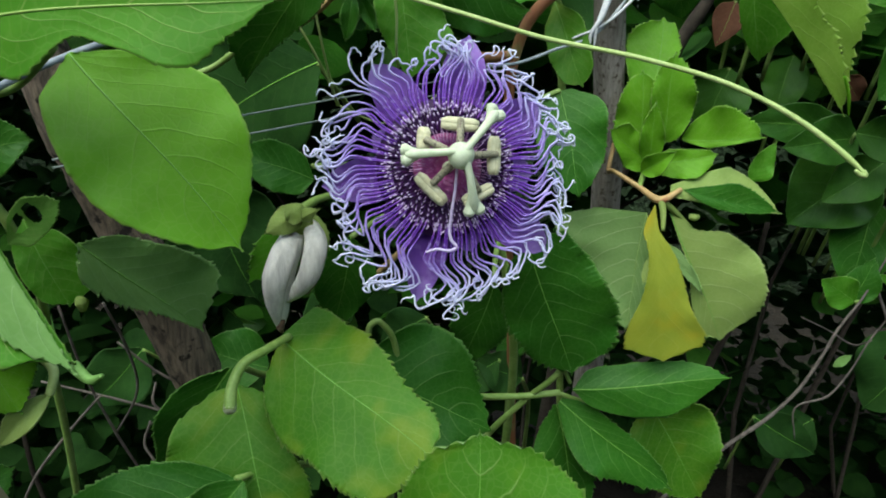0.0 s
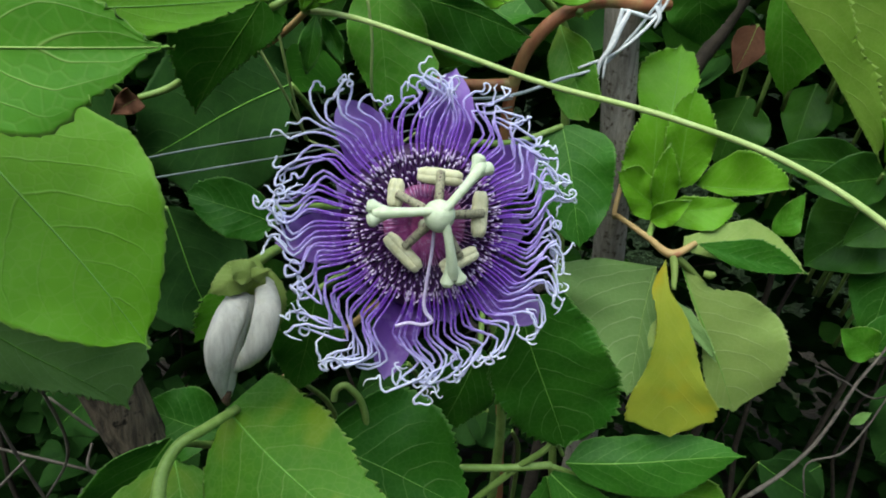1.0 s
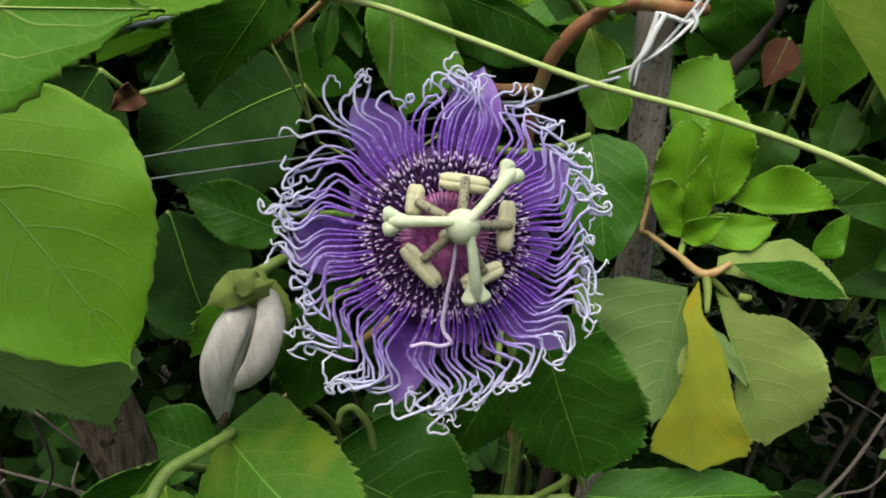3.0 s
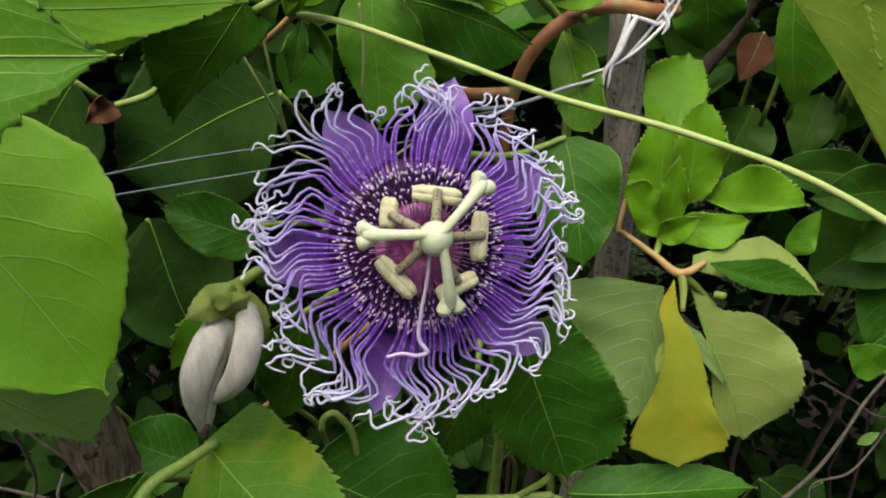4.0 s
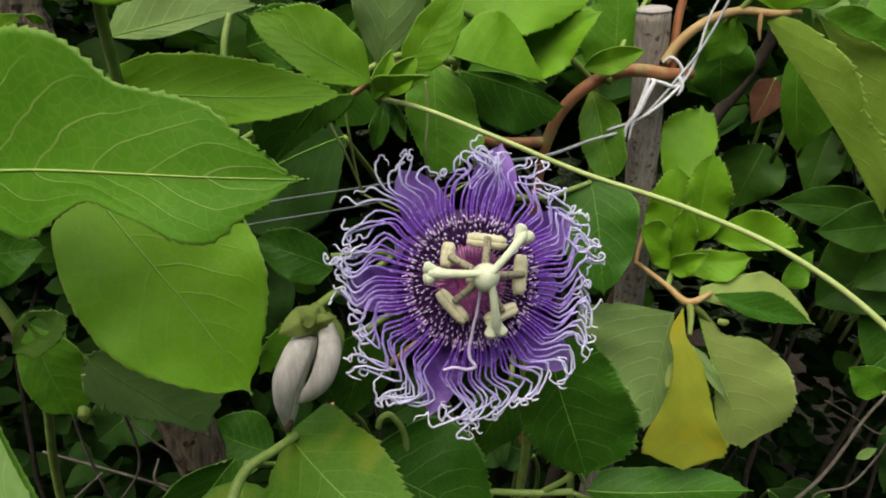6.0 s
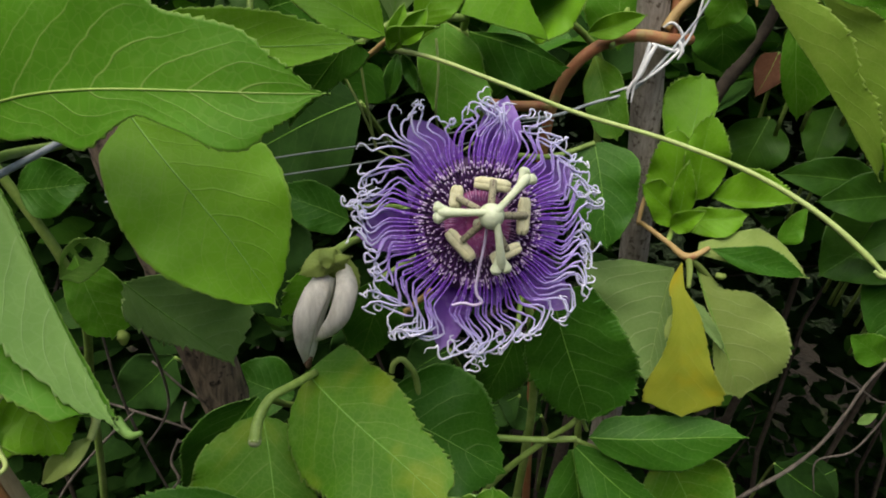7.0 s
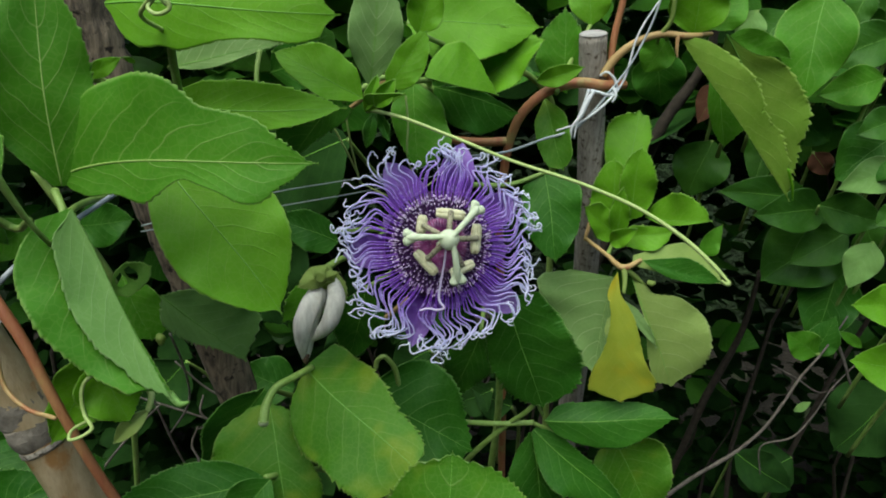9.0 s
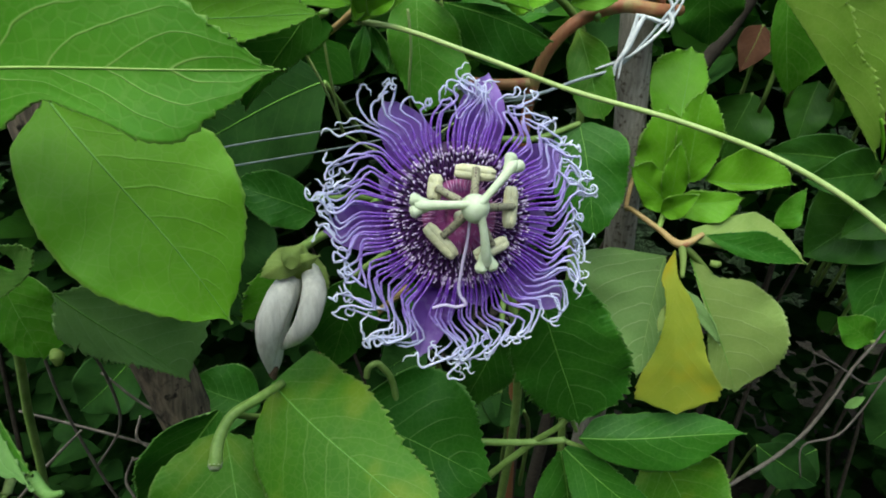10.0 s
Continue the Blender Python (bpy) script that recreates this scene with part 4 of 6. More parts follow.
leaf(behind, (-0.1160, 0.2900, 0.9840), (-0.1440, 0.3000, 0.9430), (0.1000, -0.9800, 0.1500), 0.9, "broad", bend=0.05, top=SHADE_LEAF, teeth=0.008, rows=60, petiole=((-0.1060, 0.3400, 0.9540),))
tube("stem", [(-0.0077, 0.2500, 1.0137), (0.0022, 0.2680, 0.9805), (0.0173, 0.2750, 0.9338), (0.0281, 0.2800, 0.8881), (0.0290, 0.3100, 0.7655), (0.02, 0.37, 0.4), (0.02, 0.37, -0.03)], (0.0014, 0.0018, 0.002, 0.003), STEM_GREEN, behind)
tube("stem", [(-0.0445, 0.2400, 0.9517), (-0.0283, 0.2550, 0.9491), (0.0053, 0.2720, 0.9381)], (0.001, 0.0013), STEM_GREEN, behind)
tube("stem", [(-0.0316, 0.2350, 0.9281), (-0.0183, 0.2550, 0.9316), (0.0091, 0.2730, 0.9341)], (0.001, 0.0013), STEM_GREEN, behind)
tube("stem", [(0.0191, 0.2500, 0.9049), (0.0210, 0.2650, 0.9138), (0.0251, 0.2760, 0.9176)], (0.001, 0.0013), STEM_GREEN, behind)
tube("stem", [(-0.0392, 0.2250, 1.0079), (-0.0236, 0.2350, 1.0171), (-0.0069, 0.2500, 1.0117)], (0.001, 0.0013), STEM_GREEN, behind)
tube("stem", [(0.0458, 0.2850, 0.9726), (0.0299, 0.2800, 0.9673), (0.0115, 0.2700, 0.9683)], (0.001, 0.0013), STEM_GREEN, behind)
tube("stem", [(-0.0469, 0.2450, 0.8914), (-0.0355, 0.2500, 0.8989), (-0.0143, 0.2500, 0.9189)], (0.0012, 0.0013), STEM_TAN, behind)

# ---- shoot tip above the flower ----
crown = thing("vine_shoot", "young light green shoot tip with folded leaves above the flower", "vine", "vine shoots", (-0.0242, 0.2030, 1.0124))
leaf(crown, (-0.0280, 0.2050, 1.0110), (-0.0590, 0.2000, 1.0260), (0.3310, -0.8551, 0.3991), 1.0, (0, 0.0952, 0.134, 0.172, 0.21, 0.217, 0.203, 0.189, 0.169, 0.148, 0.12, 0.0598, 0), (0, 0.136, 0.234, 0.264, 0.294, 0.315, 0.313, 0.302, 0.263, 0.203, 0.127, 0.0598, 0), top=FRESH, teeth=0.008, bend=0.06, wave=0.02)
leaf(crown, (-0.0266, 0.2120, 1.0156), (-0.0232, 0.2100, 1.0575), (0.1398, -0.9885, -0.0585), 1.00, (0.02, 0.1, 0.17, 0.21, 0.23, 0.23, 0.21, 0.18, 0.12, 0.06, 0.0), top=GREYGREEN, under=UNDER, teeth=0.004)
leaf(crown, (-0.0200, 0.2060, 1.0150), (-0.0060, 0.2100, 1.0350), (0.1379, -0.9853, 0.1005), 1.0, (0, 0.0767, 0.151, 0.165, 0.179, 0.193, 0.205, 0.187, 0.168, 0.149, 0.118, 0.0771, 0), (0, 0.182, 0.247, 0.277, 0.293, 0.292, 0.291, 0.271, 0.236, 0.202, 0.167, 0.0888, 0), top=FRESH, teeth=0.008, wave=0.02)
leaf(crown, (-0.0080, 0.2250, 1.0180), (0.0210, 0.2400, 1.0110), (0.4957, -0.7916, 0.3573), 1.0, (0, 0.26, 0.386, 0.503, 0.541, 0.568, 0.596, 0.562, 0.489, 0.364, 0.175, 0.0875, 0), (0.0, 0.01, 0.012, 0.012, 0.01, 0.0), bend=0.05, fold=(-10, 0), top=FRESH, under=UNDER, teeth=0.008, wave=0.02)
leaf(crown, (-0.0265, 0.2000, 1.0071), (-0.0123, 0.1960, 1.0144), (-0.2296, -0.9695, -0.0854), 0.92, (0.05, 0.25, 0.35, 0.38, 0.36, 0.3, 0.25, 0.2, 0.14, 0.07, 0.0), "lip", bend=0.08, fold=(35, 20), top=FRESH, teeth=0.006, label="folded tip leaf")
leaf(crown, (-0.0258, 0.1980, 1.0077), (-0.0223, 0.2000, 1.0200), (0.1559, -0.9811, 0.1149), 1.00, "lance", fold=(40, 30), top=FRESH, teeth=0.004)
leaf(crown, (-0.0225, 0.1970, 1.0091), (-0.0159, 0.1990, 1.0188), (0.1433, -0.9841, 0.1050), 1.00, "ovate", fold=(45, 40), top=FRESH, teeth=0.006)
leaf(crown, (-0.0241, 0.2050, 1.0063), (-0.0269, 0.2050, 0.9936), (0.1143, -0.9931, -0.0252), 0.99, "lance", fold=(40, 30), bend=0.15, top=DEEP, teeth=0.02, wave=0.1)
leaf(crown, (-0.0231, 0.2070, 1.0061), (-0.0185, 0.2070, 0.9961), (0.1562, -0.9851, 0.0726), 1.00, "lance", fold=(40, 30), bend=-0.15, top=DEEP, teeth=0.02, wave=0.1)
tube("stem", [(-0.0257, 0.2000, 1.0073), (-0.0241, 0.2050, 1.0118), (-0.0198, 0.2150, 1.0156), (-0.0078, 0.2260, 1.0170), (-0.0074, 0.2460, 1.0140)], (0.0011, 0.0012, 0.0012), STEM_GREEN, crown)

upper = thing("vine_shoot", "sunlit cupped vine leaves high between the two stakes", "vine", "vine shoots", (0.0127, 0.2700, 1.0251))
leaf(upper, (0.0132, 0.2750, 1.0153), (0.0398, 0.2650, 1.0332), (-0.4806, -0.8427, 0.2428), 0.96, "broad", (0.1, 0.4, 0.5, 0.5, 0.46, 0.4, 0.33, 0.27, 0.2, 0.1, 0.0), fold=(20, 25), top=FRESH, wave=0.08, teeth=0.012)
leaf(upper, (0.0560, 0.3120, 1.0080), (0.0520, 0.3140, 1.0480), (-0.1237, -0.9916, 0.0372), 1.0, (0, 0.187, 0.278, 0.311, 0.344, 0.361, 0.341, 0.321, 0.301, 0.256, 0.171, 0.0853, 0), (0, 0.105, 0.142, 0.171, 0.2, 0.204, 0.2, 0.195, 0.19, 0.186, 0.125, 0.0623, 0), fold=(10, 20), top=GREEN, teeth=0.014, wave=0.02)
leaf(upper, (-0.0196, 0.2700, 1.0381), (0.0386, 0.2700, 1.0378), (0.0021, -0.9100, 0.4146), 1.00, "ovate", bend=0.06, top=FRESH, teeth=0.006)
leaf(upper, (-0.0129, 0.2500, 1.0337), (-0.0056, 0.2500, 1.0554), (0.0761, -0.9968, -0.0257), 1.00, "ovate", fold=(20, 20), top=FRESH, teeth=0.006)
leaf(upper, (0.0394, 0.2900, 1.0141), (0.0602, 0.2850, 1.0215), (-0.2358, -0.9718, 0.0058), 0.99, "lance", fold=(20, 20), top=FRESH, teeth=0.006)
leaf(upper, (0.0173, 0.2900, 1.0347), (0.0103, 0.2900, 1.0704), (-0.0112, -0.9999, -0.0022), 1.00, "ovate", top=FRESH, teeth=0.006)
leaf(upper, (0.0667, 0.3250, 1.0404), (0.0645, 0.3300, 1.0710), (-0.1539, -0.9768, 0.1489), 0.98, "ovate", top=FRESH, teeth=0.006)
leaf(upper, (0.0074, 0.2850, 1.0270), (0.0184, 0.2800, 1.0127), (-0.1397, -0.9631, 0.2300), 0.97, "broad", fold=(20, 20), top=FRESH, teeth=0.008)
tube("stem", [(-0.0196, 0.2700, 1.0381), (0.0127, 0.2800, 1.0248), (0.0394, 0.3060, 1.0141), (0.0480, 0.3160, 1.0057), (0.0530, 0.3260, 0.9719), (0.0600, 0.3450, 0.8681), (0.0738, 0.3700, 0.6770), (0.07, 0.42, 0.35), (0.07, 0.42, -0.03)], (0.0013, 0.0016, 0.002, 0.003), STEM_GREEN, upper)
tube("stem", [(0.0173, 0.2900, 1.0347), (0.0150, 0.2850, 1.0297), (0.0127, 0.2800, 1.0248)], (0.001, 0.0012), STEM_GREEN, upper)
tube("stem", [(0.0667, 0.3250, 1.0404), (0.0595, 0.3150, 1.0282), (0.0488, 0.2890, 1.0094)], (0.001, 0.0012), STEM_GREEN, upper)
tube("stem", [(-0.0129, 0.2500, 1.0337), (-0.0020, 0.2650, 1.0294), (0.0076, 0.2770, 1.0267)], (0.001, 0.0012), STEM_GREEN, upper)

# ---- upper left ----
topleft = thing("vine_shoot", "large light green vine leaves above the lobed leaf", "vine", "vine shoots", (-0.0885, 0.1850, 1.0240))
leaf(topleft, (-0.1060, 0.1800, 1.0390), (-0.0300, 0.1750, 1.0390), (-0.0634, -0.9641, 0.2577), 1.0, (0, 0.0919, 0.172, 0.198, 0.224, 0.238, 0.229, 0.219, 0.201, 0.173, 0.144, 0.083, 0), (0, 0.138, 0.187, 0.168, 0.186, 0.158, 0.13, 0.119, 0.111, 0.116, 0.121, 0.0928, 0), bend=0.05, fold=(4, -6), top=FRESH, teeth=0.003, label="long yellow-green leaf with a curled edge", wave=0.02)
leaf(topleft, (-0.0990, 0.2000, 1.0040), (-0.0310, 0.1880, 1.0090), (-0.1875, -0.9277, 0.3228), 1.0, (0, 0.0886, 0.119, 0.146, 0.15, 0.154, 0.149, 0.137, 0.126, 0.1, 0.0748, 0.0428, 0), (0, 0.0385, 0.0668, 0.0762, 0.0855, 0.0919, 0.0968, 0.101, 0.0902, 0.0798, 0.0584, 0.0295, 0), bend=0.04, fold=(5, 5), top=FRESH, teeth=0.006, wave=0.02)
leaf(topleft, (-0.1017, 0.2150, 1.0186), (-0.0578, 0.2100, 1.0283), (-0.1753, -0.9338, 0.3119), 0.90, "ovate", "lip", bend=0.05, top=GREYGREEN, under=UNDER, teeth=0.006)
leaf(topleft, (-0.0966, 0.1780, 1.0222), (-0.0976, 0.1720, 1.0237), (0.9428, -0.2145, -0.2553), 0.59, "lance", top=FRESH)
leaf(topleft, (-0.1094, 0.1700, 1.0178), (-0.0980, 0.1720, 1.0236), (0.2114, -0.9741, -0.0797), 0.95, "lance", top=FRESH, rib=False, teeth=0.006)
leaf(topleft, (-0.1122, 0.1650, 1.0154), (-0.1109, 0.1600, 1.0303), (0.5084, -0.8025, -0.3123), 0.93, "ovate", top=GREEN, under=UNDER)
leaf(topleft, (-0.0694, 0.2350, 1.0167), (-0.0414, 0.2300, 1.0265), (-0.1446, -0.9855, -0.0890), 0.92, "ovate", top=DEEP)
tube("stem", [(-0.0913, 0.2000, 1.0041), (-0.0891, 0.1900, 1.0183), (-0.0880, 0.1860, 1.0240), (-0.0871, 0.1830, 1.0311)], (0.0014, 0.0014), STEM_GREEN, topleft)
tube("stem", [(-0.0646, 0.2000, 1.0110), (-0.0658, 0.2050, 1.0204), (-0.0654, 0.2080, 1.0261)], (0.0009, 0.0009), STEM_GREEN, topleft)
tube("stem", [(-0.1017, 0.2150, 1.0186), (-0.0942, 0.2000, 1.0205), (-0.0884, 0.1880, 1.0221)], (0.0009, 0.0009), STEM_GREEN, topleft)
tube("tendril", [(-0.0858, 0.1800, 1.0312), (-0.0851, 0.1600, 1.0375), (-0.0759, 0.1550, 1.0421), (-0.0746, 0.1550, 1.0385), (-0.0783, 0.1550, 1.0368), (-0.0816, 0.1570, 1.0387), (-0.0789, 0.1580, 1.0414), (-0.0770, 0.1590, 1.0393)], (0.0007, 0.0006), TENDRIL_SKIN, topleft)
tube("stem", [(-0.0934, 0.2000, 1.0040), (-0.1036, 0.1900, 1.0084), (-0.1100, 0.1710, 1.0168), (-0.1129, 0.1660, 1.0145), (-0.1181, 0.1650, 0.9962), (-0.1264, 0.1650, 0.9887)], (0.0013, 0.0013), STEM_GREEN, topleft)
tube("stem", [(-0.1082, 0.1800, 1.0440), (-0.1009, 0.1860, 1.0377), (-0.0890, 0.1870, 1.0284)], (0.0012, 0.0013), STEM_GREEN, topleft)

# ---- big hanging leaf on the right ----
hanging = thing("vine_shoot", "large drooping light green leaf folded in half on a tan stem", "vine", "vine shoots", (0.1051, 0.3000, 1.0372))
leaf(hanging, (0.1050, 0.3000, 1.0380), (0.1700, 0.3050, 0.9610), (-0.1199, -0.9790, -0.1648), 1.0, (0, 0.0805, 0.118, 0.14, 0.156, 0.149, 0.123, 0.101, 0.123, 0.104, 0.0842, 0.0608, 0), (0.0, 0.01, 0.012, 0.012, 0.01, 0.0), bend=0.02, fold=(-8, 0), top=LIME, under=PALE, teeth=0.012, rib=False, label="front half of the folded blade", wave=0.02)
leaf(hanging, (0.1300, 0.3150, 1.0380), (0.1740, 0.3120, 0.9720), (-0.2334, -0.9660, -0.1117), 1.0, (0, 0.0561, 0.113, 0.171, 0.219, 0.236, 0.248, 0.255, 0.248, 0.191, 0.102, 0.0489, 0), (0, 0.0805, 0.0901, 0.0908, 0.0913, 0.0879, 0.0844, 0.081, 0.0772, 0.0731, 0.069, 0.0457, 0), bend=0.03, fold=(-6, 0), top=LIME, teeth=0.014, label="rear half of the folded blade", wave=0.02)
leaf(hanging, (0.1292, 0.3050, 1.0371), (0.1581, 0.3030, 1.0282), (-0.0918, -0.9930, -0.0749), 0.96, (0.03, 0.18, 0.24, 0.27, 0.27, 0.26, 0.24, 0.22, 0.16, 0.1, 0.0), "lip", top=GREEN, teeth=0.012, rib=False)
leaf(hanging, (0.1128, 0.3050, 1.0380), (0.1125, 0.3000, 1.0673), (-0.2704, -0.9485, -0.1651), 0.99, "broad", fold=(15, 15), top=FRESH, teeth=0.008)
leaf(hanging, (0.1192, 0.3100, 1.0408), (0.1345, 0.3100, 1.0615), (-0.1773, -0.9754, 0.1311), 0.98, "broad", fold=(15, 15), top=GREEN, teeth=0.008)
leaf(hanging, (0.1062, 0.3300, 1.0350), (0.0979, 0.3350, 1.0178), (-0.3014, -0.9446, -0.1300), 0.99, "broad", top=GREEN, teeth=0.008)
leaf(hanging, (0.1390, 0.3450, 1.0270), (0.1470, 0.3450, 0.9790), (-0.2660, -0.9630, -0.0443), 1.0, (0, 0.1, 0.185, 0.239, 0.293, 0.347, 0.356, 0.361, 0.365, 0.284, 0.161, 0.0807, 0), (0, 0.0498, 0.0995, 0.115, 0.123, 0.131, 0.135, 0.129, 0.122, 0.111, 0.0813, 0.0466, 0), top=GREEN, teeth=0.008, wave=0.02)
leaf(hanging, (0.1058, 0.3500, 1.0290), (0.1149, 0.3600, 0.9986), (-0.1335, -0.9289, -0.3455), 0.92, "broad", top=DEEP, teeth=0.008)
tube("stem", [(0.0709, 0.3000, 1.0173), (0.0752, 0.3000, 1.0245), (0.0823, 0.3000, 1.0314), (0.0960, 0.3000, 1.0372), (0.1077, 0.3000, 1.0368), (0.1216, 0.3080, 1.0383)], (0.0020, 0.0020, 0.0019, 0.0017, 0.0016, 0.001), STEM_TAN, hanging, 10)
tube("stem", [(0.1062, 0.3300, 1.0350), (0.1017, 0.3150, 1.0371), (0.0975, 0.3010, 1.0375)], (0.0009, 0.0009), STEM_GREEN, hanging)
tube("stem", [(0.1362, 0.3450, 1.0245), (0.1234, 0.3300, 1.0329), (0.1080, 0.3010, 1.0368)], (0.0009, 0.0009), STEM_GREEN, hanging)
tube("stem", [(0.1058, 0.3500, 1.0290), (0.1008, 0.3250, 1.0349), (0.0957, 0.3010, 1.0372)], (0.0009, 0.0009), STEM_GREEN, hanging)
tube("tip", [(0.1645, 0.3000, 0.9768), (0.1687, 0.3020, 0.9682), (0.1711, 0.3040, 0.9604)], (0.0006, 0.0008, 0.0003), FRESH, hanging)
tube("stem", [(0.0955, 0.3000, 1.0369), (0.0990, 0.2980, 1.0425), (0.0993, 0.2960, 1.0523), (0.0987, 0.2950, 1.0665)], (0.0011, 0.001), PALE, hanging)
tube("tendril", [(0.1035, 0.2990, 1.0372), (0.1035, 0.2980, 1.0314), (0.1043, 0.2980, 1.0271)], (0.001, 0.0008, 0.0004), STEM_TAN, hanging)


# ---- nearer leaves of the shrub on the right ----
shrub = thing("shrub", "small-leaved green shrub growing close behind the vine", "shrub", "", (0.26, 0.5, 0.0))
# Low leaves in the gap take the near-black skin that stands for shade.
for spec in (
    ((0.1900, 0.3500, 1.0616), (0.1813, 0.3400, 1.0048), (-0.3756, -0.9013, 0.2158), 0.98, "ovate", GREEN), ((0.2381, 0.3700, 1.0182), (0.2030, 0.3700, 1.0075), (-0.0552, -0.9818, 0.1817), 0.91, "ovate", GREEN), ((0.2460, 0.3800, 1.0426), (0.2074, 0.3800, 1.0243), (-0.0908, -0.9775, 0.1906), 0.92, "ovate", SHRUB),
    ((0.2476, 0.3650, 0.9973), (0.2239, 0.3600, 0.9875), (0.0462, -0.9304, 0.3636), 0.83, "broad", SHRUB), ((0.2566, 0.3700, 0.9680), (0.2200, 0.3620, 0.9563), (0.0762, -0.9175, 0.3904), 0.82, "ovate", UNDER), ((0.2550, 0.3750, 0.9884), (0.2239, 0.3750, 0.9588), (-0.2932, -0.9051, 0.3081), 0.97, "broad", DEEP),
    ((0.2356, 0.4200, 0.9390), (0.1691, 0.4100, 0.9418), (0.1539, -0.9697, 0.1895), 0.86, "lance", SHRUB), ((0.2395, 0.4100, 0.9332), (0.1897, 0.4000, 0.9303), (0.1730, -0.9440, 0.2810), 0.83, "ovate", SHRUB), ((0.2307, 0.4000, 0.9378), (0.2686, 0.3900, 0.9312), (-0.2259, -0.9611, 0.1587), 0.97, "ovate", SHRUB),
    ((0.2589, 0.3600, 0.9470), (0.2447, 0.3600, 0.9363), (-0.2827, -0.8833, 0.3739), 0.96, "broad", SHRUB), ((0.2565, 0.4100, 0.9197), (0.2229, 0.4100, 0.8946), (-0.2735, -0.8889, 0.3674), 0.98, "ovate", SHRUB), ((0.2588, 0.4300, 0.9182), (0.2149, 0.4300, 0.8752), (-0.3278, -0.8835, 0.3346), 0.99, "broad", SHRUB),
    ((0.2627, 0.4200, 0.8935), (0.2504, 0.4150, 0.8360), (-0.4709, -0.8645, 0.1757), 0.99, "ovate", DEEP), ((0.2515, 0.3700, 0.9235), (0.2398, 0.3650, 0.8953), (-0.4393, -0.8354, 0.3303), 1.00, "ovate", UNDER), ((0.2719, 0.4200, 0.9215), (0.2885, 0.4200, 0.8948), (-0.2730, -0.9470, -0.1693), 0.89, "broad", SHRUB),
    ((0.2370, 0.3000, 0.9088), (0.2050, 0.2950, 0.9105), (0.1626, -0.9278, 0.3359), 0.78, "broad", FRESH), ((0.2489, 0.3000, 0.8746), (0.2100, 0.2950, 0.8795), (0.1635, -0.9179, 0.3615), 0.78, "broad", FRESH), ((0.3452, 0.4600, 0.7841), (0.3130, 0.4700, 0.7208), (-0.6160, -0.7637, 0.1929), 0.96, "broad", SHADE_LEAF),
    ((0.2477, 0.5000, 0.6970), (0.3018, 0.5000, 0.6612), (0.1471, -0.9639, 0.2221), 0.81, "ovate", SHADE_LEAF), ((0.3062, 0.5200, 0.6824), (0.2656, 0.5200, 0.6561), (-0.3389, -0.7822, 0.5228), 1.00, "broad", SHADE_LEAF), ((0.1712, 0.4400, 0.9705), (0.1595, 0.4400, 0.9309), (-0.3131, -0.9452, 0.0925), 1.00, "broad", SHRUB),
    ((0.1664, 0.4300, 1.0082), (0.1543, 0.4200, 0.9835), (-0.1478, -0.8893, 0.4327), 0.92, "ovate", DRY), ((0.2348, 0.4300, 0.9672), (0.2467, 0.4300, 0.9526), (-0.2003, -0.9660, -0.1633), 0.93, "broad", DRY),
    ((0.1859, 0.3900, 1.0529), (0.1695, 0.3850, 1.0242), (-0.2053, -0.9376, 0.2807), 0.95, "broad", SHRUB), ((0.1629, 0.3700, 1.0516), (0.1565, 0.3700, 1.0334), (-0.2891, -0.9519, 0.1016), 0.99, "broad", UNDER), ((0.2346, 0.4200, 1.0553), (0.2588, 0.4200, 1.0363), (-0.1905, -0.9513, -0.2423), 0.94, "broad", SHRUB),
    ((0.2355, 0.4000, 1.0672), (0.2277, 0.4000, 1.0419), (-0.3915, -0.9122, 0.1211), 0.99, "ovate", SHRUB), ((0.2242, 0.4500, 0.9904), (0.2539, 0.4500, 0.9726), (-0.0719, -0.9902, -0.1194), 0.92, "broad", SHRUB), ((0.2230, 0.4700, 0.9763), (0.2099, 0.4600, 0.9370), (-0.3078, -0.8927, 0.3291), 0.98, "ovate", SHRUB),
    ((0.0293, 0.3400, 0.8279), (0.0057, 0.3400, 0.8148), (-0.2110, -0.9007, 0.3799), 0.97, "broad", SHADE_LEAF), ((0.0419, 0.3400, 0.8171), (0.0173, 0.3400, 0.8271), (0.1645, -0.8985, 0.4070), 0.98, "broad", SHADE_LEAF), ((-0.1850, 0.4000, 0.8046), (-0.2212, 0.4000, 0.7663), (-0.0222, -0.9995, 0.0210), 0.81, "broad", SHADE_LEAF),
    ((-0.0087, 0.3300, 0.8565), (-0.0317, 0.3300, 0.8405), (-0.1893, -0.9435, 0.2720), 0.95, "broad", SHADE_LEAF), ((0.0023, 0.3600, 0.7868), (-0.0095, 0.3600, 0.8107), (0.2504, -0.9602, 0.1235), 0.90, "ovate", DRY), ((-0.0499, 0.3000, 0.8612), (-0.0560, 0.3000, 0.8874), (0.2679, -0.9615, 0.0615), 0.93, "broad", SHADE_LEAF),
):
    *where, outline, skin = spec
    foot = Vector(where[0])
    leaf(shrub, *where, outline, bend=0.05, fold=(14, 14), top=skin, under=UNDER, teeth=0.004, count=18, rows=48, wave=0.05, petiole=((foot.x + 0.01, foot.y + 0.06, foot.z - 0.09), (foot.x + 0.006, foot.y + 0.02, foot.z - 0.02)))
